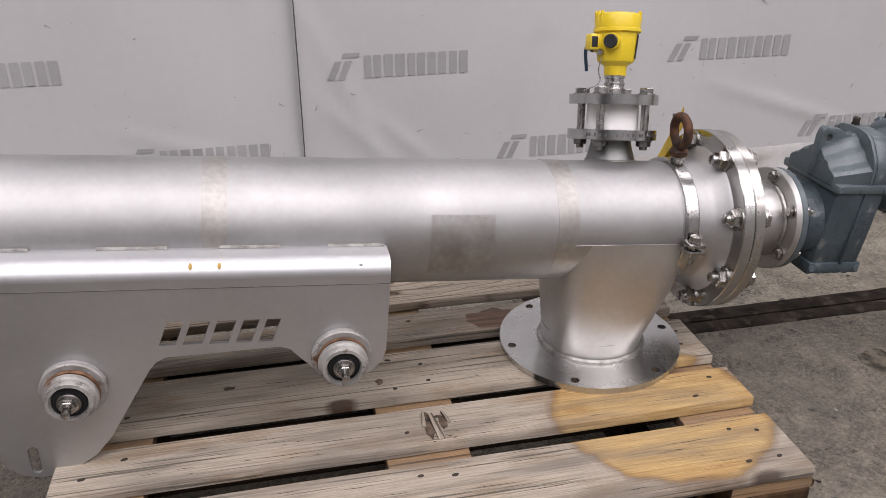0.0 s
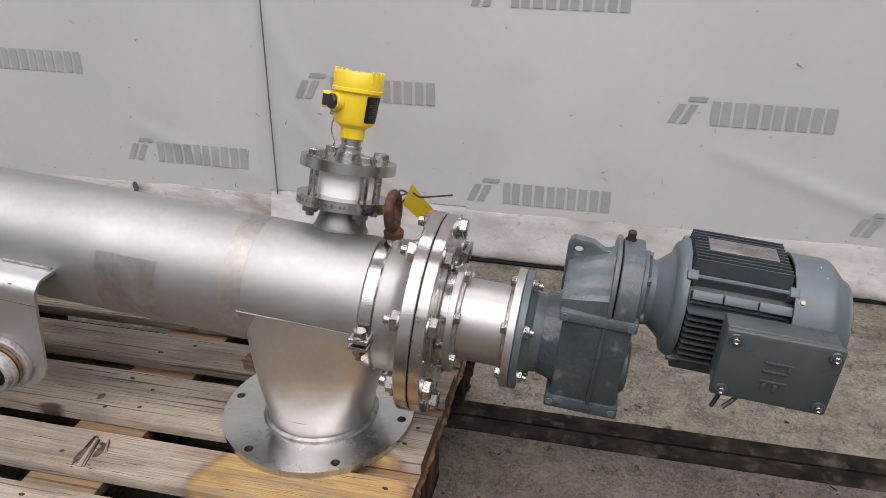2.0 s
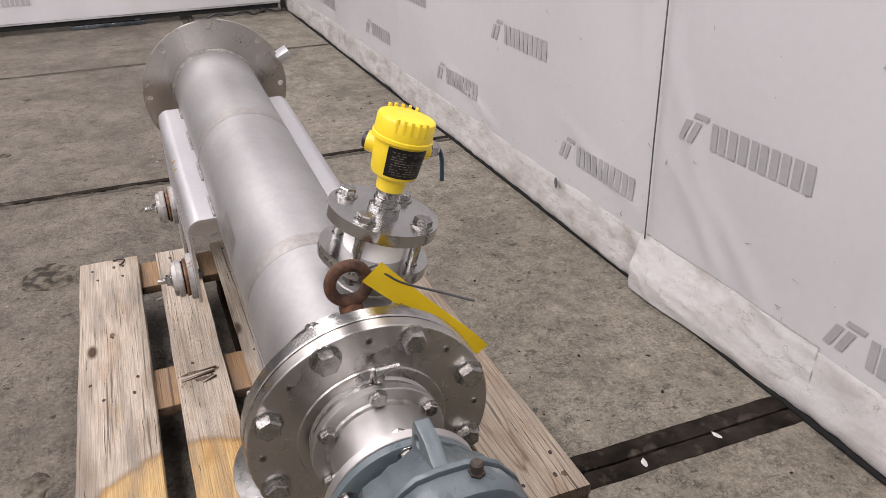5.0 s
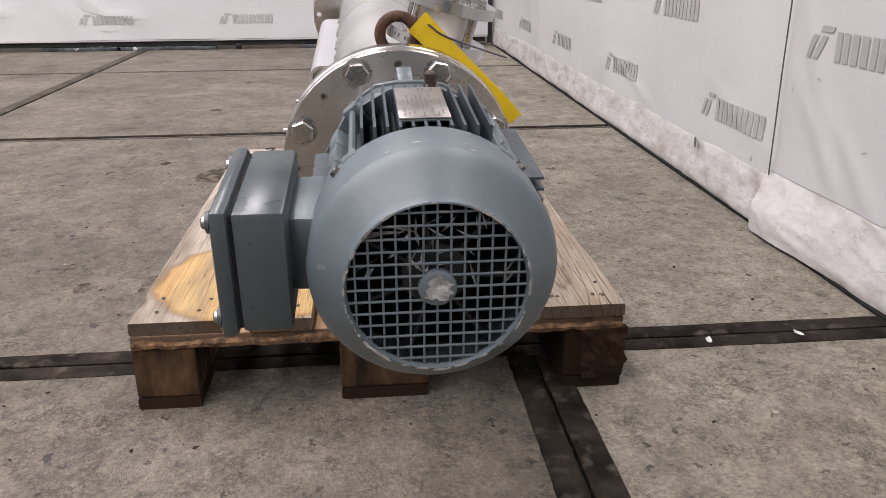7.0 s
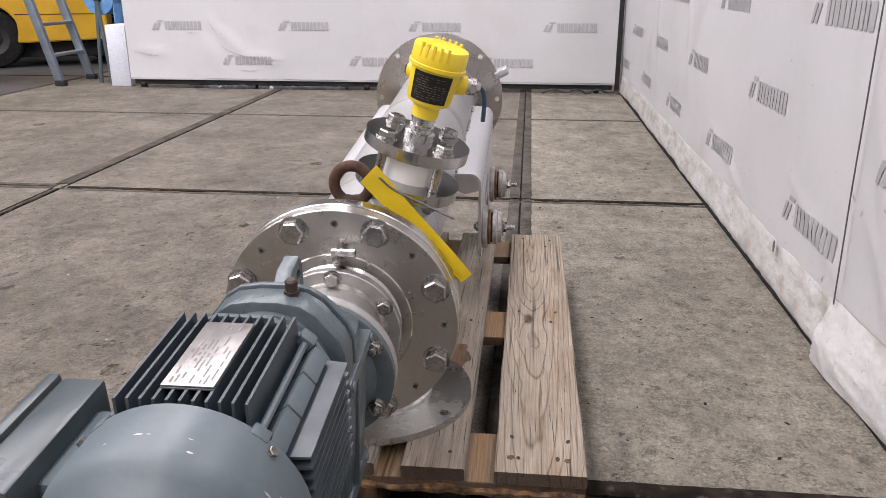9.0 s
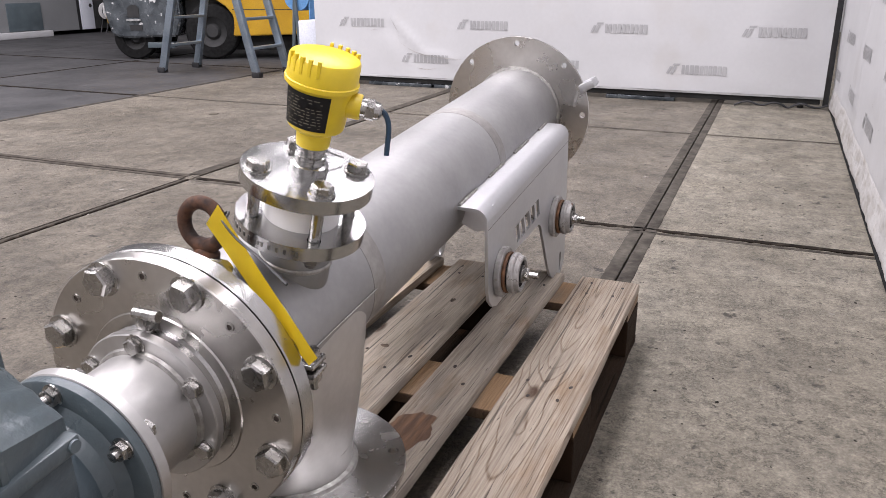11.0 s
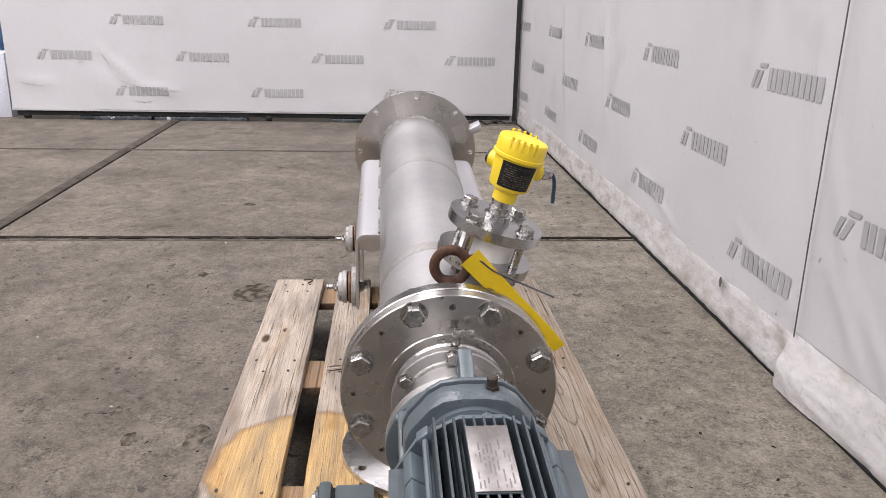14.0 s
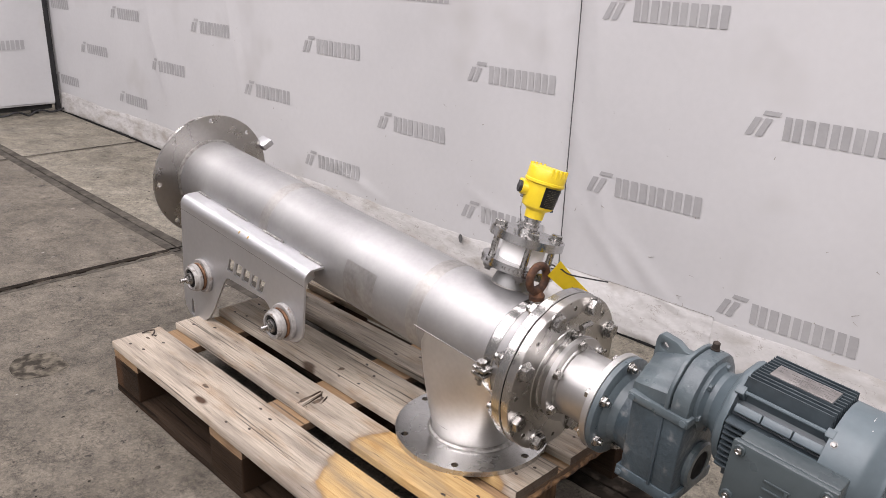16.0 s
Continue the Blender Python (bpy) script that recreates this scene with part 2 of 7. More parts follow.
    geo, axis = n.new("ShaderNodeNewGeometry"), n.new("ShaderNodeSeparateXYZ")
    l.new(geo.outputs["Normal"], axis.inputs[0])
    endgrain = n.new("ShaderNodeMath")
    endgrain.operation = "ABSOLUTE"
    l.new(axis.outputs["X"], endgrain.inputs[0])
    sharp_end = n.new("ShaderNodeMapRange")
    sharp_end.inputs["From Min"].default_value, sharp_end.inputs["From Max"].default_value = 0.6, 0.9
    sharp_end.inputs["To Max"].default_value = 0.85
    l.new(endgrain.outputs[0], sharp_end.inputs["Value"])
    mixe = n.new("ShaderNodeMix")
    mixe.data_type = "RGBA"
    l.new(sharp_end.outputs[0], mixe.inputs[0])
    l.new(mixw.outputs[2], mixe.inputs[6])
    mixe.inputs[7].default_value = (*ends, 1)
    mixw = mixe
    tint = n.new("ShaderNodeMapRange")
    tint.inputs["To Min"].default_value, tint.inputs["To Max"].default_value = 0.86, 1.10
    l.new(info.outputs["Random"], tint.inputs["Value"])
    mul = n.new("ShaderNodeVectorMath")
    mul.operation = "SCALE"
    l.new(mixw.outputs[2], mul.inputs[0])
    l.new(tint.outputs[0], mul.inputs["Scale"])
    l.new(mul.outputs[0], b.inputs["Base Color"])
    b.inputs["Roughness"].default_value = 0.78
    b.inputs["Specular IOR Level"].default_value = gloss
    bp = n.new("ShaderNodeBump")
    bp.inputs["Distance"].default_value = 0.003
    l.new(add.outputs[0], bp.inputs["Height"])
    l.new(bp.outputs[0], b.inputs["Normal"])
    return m


def concrete(name, dark, light, grit):
    """Worn power-floated concrete: broad blotches, swept streaks, sandy grit, small dark pits."""
    m = bpy.data.materials.new(name)
    m.use_nodes = True
    n, l = m.node_tree.nodes, m.node_tree.links
    b = n["Principled BSDF"]
    co = n.new("ShaderNodeTexCoord")

    def field(scale, detail, rough, stretch=(1, 1, 1), turn=0.0):
        mp = n.new("ShaderNodeMapping")
        mp.inputs["Scale"].default_value = stretch
        mp.inputs["Rotation"].default_value = (0, 0, turn)
        l.new(co.outputs["Object"], mp.inputs["Vector"])
        t = n.new("ShaderNodeTexNoise")
        t.inputs["Scale"].default_value, t.inputs["Detail"].default_value, t.inputs["Roughness"].default_value = scale, detail, rough
        l.new(mp.outputs[0], t.inputs["Vector"])
        return t.outputs["Fac"]

    def ranged(v, a, b_, c, d):
        r = n.new("ShaderNodeMapRange")
        for key, val in zip(("From Min", "From Max", "To Min", "To Max"), (a, b_, c, d)):
            r.inputs[key].default_value = val
        l.new(v, r.inputs["Value"])
        return r.outputs[0]

    def times(a, c):
        q = n.new("ShaderNodeMath")
        q.operation = "MULTIPLY"
        l.new(a, q.inputs[0])
        l.new(c, q.inputs[1])
        return q.outputs[0]

    def flecks(scale, share, size):
        """Odd small chips: cells of which only some carry a fleck of uneven outline."""
        wob = n.new("ShaderNodeTexNoise")
        wob.inputs["Scale"].default_value, wob.inputs["Detail"].default_value = scale * 2.4, 4.0
        l.new(co.outputs["Object"], wob.inputs["Vector"])
        push = n.new("ShaderNodeVectorMath")
        push.operation = "MULTIPLY_ADD"
        push.inputs[1].default_value = (1.1 / scale, 1.1 / scale, 0)
        l.new(wob.outputs["Color"], push.inputs[0])
        l.new(co.outputs["Object"], push.inputs[2])
        v = n.new("ShaderNodeTexVoronoi")
        v.inputs["Scale"].default_value = scale
        l.new(push.outputs[0], v.inputs["Vector"])
        sep = n.new("ShaderNodeSeparateColor")
        l.new(v.outputs["Color"], sep.inputs[0])
        return times(ranged(v.outputs["Distance"], size, size * 0.55, 0.0, 1.0), ranged(sep.outputs[0], 1 - share, 1 - share + 0.15, 0.0, 1.0))

    ramp = n.new("ShaderNodeValToRGB")
    ramp.color_ramp.elements[0].position, ramp.color_ramp.elements[1].position = 0.34, 0.66
    ramp.color_ramp.elements[0].color, ramp.color_ramp.elements[1].color = (*dark, 1), (*light, 1)
    l.new(field(1.7, 9.0, 0.66), ramp.inputs[0])
    mottle = ranged(field(5.5, 9.0, 0.72), 0.36, 0.64, 0.68, 1.30)
    blotch = ranged(field(30.0, 6.0, 0.80), 0.34, 0.66, 0.72, 1.26)
    sand = ranged(field(110.0, 4.0, 0.85), 0.32, 0.68, 1 - grit, 1 + grit)
    scrape = ranged(field(14.0, 6.0, 0.74, (2.0, 0.9, 1.0), -0.15), 0.60, 0.68, 1.0, 0.60)
    pale = ranged(field(13.0, 7.0, 0.75, (2.2, 0.9, 1.0), 0.9), 0.60, 0.68, 1.0, 1.45)
    wear = ranged(field(3.4, 10.0, 0.76), 0.56, 0.68, 1.0, 0.66)
    pits = ranged(flecks(9.0, 0.38, 0.15), 0.0, 1.0, 1.0, 0.22)
    chips = ranged(flecks(34.0, 0.30, 0.24), 0.0, 1.0, 1.0, 0.30)
    def scratches(scale, wide, low, shut):
        """Thin curly dark lines in patches."""
        q = n.new("ShaderNodeMath")
        q.operation = "SUBTRACT"
        q.inputs[1].default_value = 0.5
        l.new(field(scale, 5.0, 0.65, (1.3, 1.0, 1.0)), q.inputs[0])
        w = n.new("ShaderNodeMath")
        w.operation = "ABSOLUTE"
        l.new(q.outputs[0], w.inputs[0])
        return ranged(times(ranged(w.outputs[0], wide, wide * 0.35, 0.0, 1.0), ranged(field(scale * 0.37, 4.0, 0.6), shut, shut + 0.1, 0.0, 1.0)), 0.0, 1.0, 1.0, low)

    lines = times(scratches(24.0, 0.022, 0.50, 0.48), scratches(52.0, 0.030, 0.55, 0.46))
    sand = times(sand, lines)
    gain = times(times(times(mottle, sand), times(pits, wear)), times(times(scrape, pale), times(blotch, chips)))
    mul = n.new("ShaderNodeVectorMath")
    mul.operation = "SCALE"
    l.new(ramp.outputs[0], mul.inputs[0])
    l.new(gain, mul.inputs["Scale"])
    l.new(mul.outputs[0], b.inputs["Base Color"])
    l.new(ranged(field(3.0, 5.0, 0.6), 0.3, 0.7, 0.50, 0.80), b.inputs["Roughness"])
    b.inputs["Specular IOR Level"].default_value = 0.4
    bp = n.new("ShaderNodeBump")
    bp.inputs["Distance"].default_value = 0.0030
    l.new(gain, bp.inputs["Height"])
    l.new(bp.outputs[0], b.inputs["Normal"])
    return m



STEEL = surface("blasted_stainless", (0.340, 0.336, 0.334), (0.412, 0.408, 0.405), 5.0, (0.50, 0.58), 1.0, 0.00015, 900.0, fine=0.04)
STEEL_SHEET = surface("stainless_sheet", (0.515, 0.516, 0.527), (0.570, 0.571, 0.582), 4.0, (0.43, 0.50), 1.0, 0.00008, 700.0, fine=0.03)
BRIGHT = surface("turned_stainless", (0.43, 0.423, 0.412), (0.515, 0.507, 0.495), 9.0, (0.19, 0.28), 1.0, 0.00005, 500.0, fine=0.04)
# lighter copy of the blasted steel: stronger light at the drive end, in colour
STEEL_LIGHT = surface("drive_lit_stainless", (0.445, 0.436, 0.425), (0.510, 0.500, 0.489), 7.0, (0.40, 0.48), 1.0, 0.00012, 800.0, fine=0.04)
FLANGE = surface("brushed_flange", (0.455, 0.438, 0.415), (0.540, 0.522, 0.500), 7.0, (0.24, 0.33), 1.0, 0.00006, 600.0, fine=0.05, turned_round="X")
FOOT_PLATE = surface("brushed_foot_plate", (0.535, 0.530, 0.522), (0.610, 0.605, 0.596), 9.0, (0.22, 0.30), 1.0, 0.00008, 500.0, fine=0.05, turned_round="Z")
DULL = surface("dull_turned_stainless", (0.43, 0.428, 0.425), (0.52, 0.517, 0.513), 12.0, (0.15, 0.25), 1.0, 0.00006, 500.0, fine=0.06)
NOZZLE_STEEL = surface("dark_blasted_stainless", (0.225, 0.224, 0.224), (0.285, 0.283, 0.281), 9.0, (0.42, 0.52), 1.0, 0.00015, 700.0, fine=0.05)
# blasted steel made paler: light off the tarpaulins is in the neck's colour
NECK = surface("neck_lit_stainless", (0.515, 0.503, 0.487), (0.585, 0.573, 0.556), 7.0, (0.42, 0.50), 1.0, 0.00012, 800.0, fine=0.04)
WELD = surface("weld_bead", (0.26, 0.25, 0.235), (0.44, 0.43, 0.41), 60.0, (0.35, 0.55), 1.0, 0.0012, 260.0)
TAPE = surface("tape_residue", (0.315, 0.303, 0.288), (0.385, 0.372, 0.355), 14.0, (0.48, 0.58), 1.0, 0.0001, 400.0)
GLUE = surface("glue_residue", (0.315, 0.305, 0.295), (0.400, 0.391, 0.381), 18.0, (0.46, 0.56), 1.0, 0.0002, 300.0, dirt=(0.30, 0.27, 0.24), dirt_scale=14.0, dirt_at=(0.60, 0.75))
BOLT = surface("bolt_steel", (0.33, 0.32, 0.305), (0.41, 0.40, 0.385), 40.0, (0.20, 0.32), 1.0)
ZINC = surface("dull_bolt", (0.17, 0.165, 0.16), (0.27, 0.26, 0.25), 40.0, (0.3, 0.5), 1.0)
RUST = surface("rusted_iron", (0.018, 0.008, 0.005), (0.085, 0.034, 0.013), 45.0, (0.7, 0.9), 0.1, 0.0008, 220.0, fine=0.25)
NAIL = surface("dark_nail", (0.012, 0.009, 0.007), (0.035, 0.022, 0.014), 60.0, (0.6, 0.8))
RUST_RING = surface("rusty_washer", (0.065, 0.027, 0.012), (0.19, 0.095, 0.045), 45.0, (0.5, 0.8), 0.2, 0.0006, 240.0)
CUP = surface("worn_white_cup", (0.22, 0.21, 0.20), (0.36, 0.35, 0.335), 34.0, (0.4, 0.6), 0.3, 0.0008, 180.0, fine=0.10, dirt=(0.11, 0.055, 0.028), dirt_scale=30.0, dirt_at=(0.62, 0.70),
              scribble=(40.0, 0.02, (0.10, 0.08, 0.07)))
RUBBER = surface("black_rubber", (0.008, 0.008, 0.008), (0.016, 0.016, 0.016), 30.0, (0.7, 0.9), specular=0.10)
PAINT = surface("grey_blue_paint", (0.067, 0.087, 0.098), (0.085, 0.109, 0.121), 10.0, (0.34, 0.48), 0.0, 0.0002, 160.0, fine=0.05,
                dirt=(0.19, 0.20, 0.20), dirt_scale=26.0, dirt_at=(0.70, 0.78))
PAINT_CAST = surface("cast_grey_paint", (0.056, 0.072, 0.081), (0.077, 0.097, 0.105), 16.0, (0.26, 0.42), 0.0, 0.0009, 120.0, fine=0.08,
                     dirt=(0.22, 0.23, 0.23), dirt_scale=20.0, dirt_at=(0.68, 0.80))
CASE_PAINT = surface("worn_cast_paint", (0.032, 0.045, 0.054), (0.055, 0.074, 0.086), 12.0, (0.28, 0.44), 0.0, 0.0018, 90.0, fine=0.12, dirt=(0.15, 0.155, 0.155), dirt_scale=24.0, dirt_at=(0.64, 0.74))
BOX_PAINT = surface("dark_box_paint", (0.038, 0.049, 0.053), (0.051, 0.064, 0.068), 10.0, (0.26, 0.38), 0.0, 0.0002, 160.0, fine=0.06)
# the motor's paint darkened: shade between the fins is in the colour
FIN_SHADE = surface("shaded_fin_paint", (0.028, 0.037, 0.043), (0.045, 0.058, 0.066), 14.0, (0.35, 0.5), 0.0, 0.0002, 200.0)
BARE = surface("chipped_metal", (0.26, 0.26, 0.255), (0.44, 0.44, 0.43), 60.0, (0.4, 0.7), 0.5, 0.001, 160.0)
HUB_CHIP = surface("chipped_pale_metal", (0.34, 0.33, 0.33), (0.62, 0.61, 0.61), 120.0, (0.4, 0.7), 0.2, 0.0015, 200.0)
PLATE = surface("nameplate", (0.25, 0.236, 0.227), (0.36, 0.34, 0.33), 30.0, (0.32, 0.44), 0.85)
PLATE_INK = surface("nameplate_ink", (0.16, 0.150, 0.146), (0.21, 0.20, 0.195), 30.0, (0.4, 0.5), 0.6)
YELLOW = surface("yellow_paint", (0.62, 0.455, 0.016), (0.70, 0.52, 0.024), 12.0, (0.32, 0.42), 0.0, 0.0001, 300.0, fine=0.04)
OCHRE = surface("ochre_dab", (0.26, 0.15, 0.02), (0.36, 0.22, 0.035), 40.0, (0.4, 0.6))
TAG_YELLOW = surface("yellow_plastic", (0.68, 0.51, 0.018), (0.76, 0.58, 0.026), 9.0, (0.35, 0.45), 0.0, fine=0.03)
BLACK = surface("black_plastic", (0.010, 0.010, 0.011), (0.02, 0.02, 0.022), 20.0, (0.35, 0.5))
INK = surface("pale_label_ink", (0.09, 0.081, 0.064), (0.15, 0.135, 0.10), 40.0, (0.4, 0.6))
BLUE = surface("blue_cable", (0.005, 0.022, 0.045), (0.008, 0.034, 0.066), 20.0, (0.4, 0.5))
WHITE = surface("white_plastic", (0.78, 0.77, 0.76), (0.84, 0.83, 0.82), 8.0, (0.35, 0.45), fine=0.02)
PALE_BOX = surface("white_board", (0.56, 0.58, 0.64), (0.62, 0.64, 0.70), 4.0, (0.4, 0.6))
TARP = surface("grey_tarpaulin", (0.435, 0.433, 0.437), (0.475, 0.473, 0.477), 1.2, (0.38, 0.52), 0.0, 0.0012, 9.0, fine=0.02, fine_scale=40.0,
               dirt=(0.37, 0.36, 0.352), dirt_scale=2.5, dirt_at=(0.60, 0.82))
TARP_WHITE = surface("white_tarpaulin", (0.49, 0.49, 0.497), (0.53, 0.53, 0.537), 1.4, (0.4, 0.55), 0.0, 0.0012, 7.0, fine=0.02, fine_scale=40.0,
                     dirt=(0.46, 0.445, 0.43), dirt_scale=2.2, dirt_at=(0.62, 0.85))
HEM = surface("dirty_tarpaulin_hem", (0.40, 0.389, 0.376), (0.475, 0.466, 0.456), 7.0, (0.4, 0.6), 0.0, 0.0055, 24.0, stretch=(0.6, 1, 1.3), fine=0.07, fine_scale=60.0,
              dirt=(0.31, 0.288, 0.262), dirt_scale=12.0, dirt_at=(0.50, 0.66), scribble=(36.0, 0.016, (0.24, 0.22, 0.20)))
HEM_PATCH = surface("white_patch", (0.42, 0.411, 0.401), (0.50, 0.492, 0.485), 6.0, (0.35, 0.5), 0.0, 0.0028, 22.0, fine=0.06, dirt=(0.31, 0.288, 0.262), dirt_scale=9.0, dirt_at=(0.54, 0.70), stretch=(0.7, 1, 1.2), scribble=(34.0, 0.012, (0.27, 0.25, 0.23)))
PRINT = surface("grey_print", (0.275, 0.273, 0.275), (0.312, 0.310, 0.312), 6.0, (0.45, 0.6), fine=0.05)
# the grey print made paler: grazing sheen on the far sheet, as colour
PRINT_MID = surface("sheen_paled_print", (0.292, 0.290, 0.292), (0.332, 0.330, 0.332), 6.0, (0.45, 0.6), fine=0.05)
PRINT_PALE = surface("pale_grey_print", (0.325, 0.324, 0.328), (0.365, 0.364, 0.368), 6.0, (0.45, 0.6), fine=0.05)
PIT = surface("dark_pit", (0.010, 0.009, 0.008), (0.030, 0.027, 0.022), 60.0, (0.85, 0.95), specular=0.1)
SCUFF = surface("dark_scuff", (0.20, 0.185, 0.17), (0.36, 0.34, 0.32), 60.0, (0.6, 0.8))
CREASE_TINT = surface("brownish_crease", (0.36, 0.335, 0.315), (0.46, 0.44, 0.425), 40.0, (0.5, 0.7), fine=0.15)
SEAM = surface("seam_thread", (0.05, 0.05, 0.05), (0.09, 0.09, 0.09), 30.0, (0.7, 0.9))
CONCRETE = concrete("worn_concrete", (0.190, 0.169, 0.131), (0.271, 0.245, 0.196), 0.40)
# a darker copy of the worn concrete, for the slabs at y below 0.3
CONCRETE_DARKER = concrete("darker_worn_concrete", (0.100, 0.086, 0.066), (0.185, 0.162, 0.129), 0.45)
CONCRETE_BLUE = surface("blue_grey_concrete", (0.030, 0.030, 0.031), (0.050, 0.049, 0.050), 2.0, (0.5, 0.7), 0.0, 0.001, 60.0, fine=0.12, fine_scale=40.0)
JOINT = surface("joint_filler", (0.006, 0.006, 0.005), (0.014, 0.013, 0.011), 20.0, (0.6, 0.85), 0.0, 0.002, 60.0)
STRIP_WORN = surface("trodden_joint_strip", (0.044, 0.039, 0.033), (0.080, 0.072, 0.060), 12.0, (0.7, 0.9), 0.0, 0.003, 50.0, fine=0.3, fine_scale=40.0, specular=0.10, dirt=(0.115, 0.103, 0.085), dirt_scale=18.0, dirt_at=(0.60, 0.76))
STRIP_FAINT = surface("faint_trodden_strip", (0.040, 0.035, 0.029), (0.074, 0.065, 0.054), 12.0, (0.7, 0.9), 0.0, 0.003, 50.0, fine=0.3, fine_scale=40.0, specular=0.10, dirt=(0.105, 0.093, 0.076), dirt_scale=14.0, dirt_at=(0.56, 0.74))
STRIP = surface("worn_joint_strip", (0.009, 0.0075, 0.006), (0.025, 0.020, 0.016), 14.0, (0.8, 0.95), 0.0, 0.004, 50.0, fine=0.3, fine_scale=40.0, specular=0.06, dirt=(0.060, 0.051, 0.041), dirt_scale=24.0, dirt_at=(0.56, 0.72))
# for unseen walls; pale so that they throw more light on the steel
PALE_WALL = surface("pale_unseen_wall", (0.52, 0.52, 0.515), (0.60, 0.60, 0.595), 1.0, (0.6, 0.8), 0.0, 0.001, 30.0)
GREY_WALL = surface("painted_wall", (0.19, 0.195, 0.20), (0.24, 0.245, 0.25), 1.0, (0.6, 0.8), 0.0, 0.001, 30.0)
# unseen roof; its grey is set for the reflections in the steel
ROOF = surface("roof_sheet", (0.26, 0.26, 0.26), (0.32, 0.32, 0.32), 1.0, (0.6, 0.8))
# near black: shade below and inside things is put into this colour
DARK_GAP = surface("dark_underside", (0.015, 0.015, 0.015), (0.03, 0.03, 0.03), 5.0, (0.7, 0.9))
ALU = surface("aluminium", (0.25, 0.30, 0.35), (0.34, 0.39, 0.44), 8.0, (0.35, 0.5), 0.8)
TRUCK_YELLOW = surface("truck_paint", (0.42, 0.235, 0.010), (0.50, 0.29, 0.014), 3.0, (0.3, 0.45), dirt=(0.25, 0.15, 0.03), dirt_scale=6.0, dirt_at=(0.66, 0.8))
TRUCK_GREY = surface("scratched_counterweight", (0.036, 0.043, 0.049), (0.105, 0.118, 0.128), 7.0, (0.18, 0.34), 0.3, dirt=(0.62, 0.62, 0.62), dirt_scale=15.0, dirt_at=(0.640, 0.660))
ROLL_BLUE = surface("blue_paper_roll", (0.08, 0.20, 0.40), (0.12, 0.27, 0.50), 20.0, (0.7, 0.9))
CRUMB = surface("pale_crumb", (0.20, 0.185, 0.16), (0.32, 0.30, 0.27), 60.0, (0.7, 0.9))
STAIN = surface("soaked_stain", (0.026, 0.022, 0.017), (0.105, 0.092, 0.072), 34.0, (0.75, 0.9), fine=0.3, specular=0.15, spread=(0.40, 0.60))
WOOD = wood("weathered_pine", (0.350, 0.302, 0.246), (0.110, 0.094, 0.070), warm=(0.62, 0.46, 0.31))
WOOD_FIGURED = wood("figured_pine", (0.360, 0.312, 0.250), (0.105, 0.066, 0.040), figure=(0.20, 0.26), weather=(0.20, 0.168, 0.134), ring=760.0, warm=(0.72, 0.57, 0.42))
WOOD_PATCH = wood("weathered_pine_with_patch", (0.415, 0.358, 0.292), (0.150, 0.128, 0.094), fresh=True, warm=(0.66, 0.50, 0.34))
# yellowish pine, darkened in colour for the shade between the top boards
WOOD_UNDER = wood("shaded_sheltered_pine", (0.290, 0.190, 0.105), (0.105, 0.055, 0.027))
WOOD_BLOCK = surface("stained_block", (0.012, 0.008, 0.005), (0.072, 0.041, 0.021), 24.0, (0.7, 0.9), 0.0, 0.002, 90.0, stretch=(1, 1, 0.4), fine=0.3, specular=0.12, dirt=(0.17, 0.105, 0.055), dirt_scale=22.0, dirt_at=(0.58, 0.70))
BARK = surface("rough_bark", (0.040, 0.020, 0.009), (0.190, 0.105, 0.048), 55.0, (0.8, 0.95), 0.0, 0.004, 130.0, fine=0.3)
TORN = surface("torn_dark_wood", (0.030, 0.020, 0.013), (0.120, 0.085, 0.058), 60.0, (0.8, 0.95), 0.0, 0.003, 160.0, fine=0.3)
SOAKED = surface("brown_soaked_wood", (0.050, 0.024, 0.012), (0.135, 0.072, 0.036), 22.0, (0.5, 0.7), 0.0, 0.0006, 200.0, stretch=(0.4, 4, 4), fine=0.25)
# damp brown taken near black: shade below the deck is in the colour
WOOD_DARK = wood("damp_shaded_pine", (0.036, 0.024, 0.016), (0.009, 0.006, 0.004), weather=(0.016, 0.012, 0.009), ends=(0.026, 0.015, 0.009), gloss=0.06)


# ---------------------------------------------------------------- shaping helpers
X_AXIS = Euler((0, radians(90), 0)).to_matrix().to_4x4()  # turns z into x
Y_OUT = Euler((radians(90), 0, 0)).to_matrix().to_4x4()  # turns z into -y


def part(name, bm, material, parent=None, label="", m=None, smooth=32):
    """Links a bmesh as one mesh object under a thing or a part."""
    bmesh.ops.recalc_face_normals(bm, faces=bm.faces)
    data = bpy.data.meshes.new(name)
    bm.to_mesh(data)
    bm.free()
    data.materials.append(material)
    if smooth:
        data.shade_smooth()
        data.set_sharp_from_angle(angle=radians(smooth))
    return place(name, data, parent, label, m)


def place(name, data, parent=None, label="", m=None):
    ob = new(name, data)
    if parent:
        ob.parent = parent
    if m is not None:
        ob.matrix_local = m
    return tagged(ob, label)


def thing(name, m, label, category, group="", kind=""):
    ob = new(name)
    ob.empty_display_size = 0.05
    ob.matrix_world = m
    return tagged(ob, label, category, group, kind)


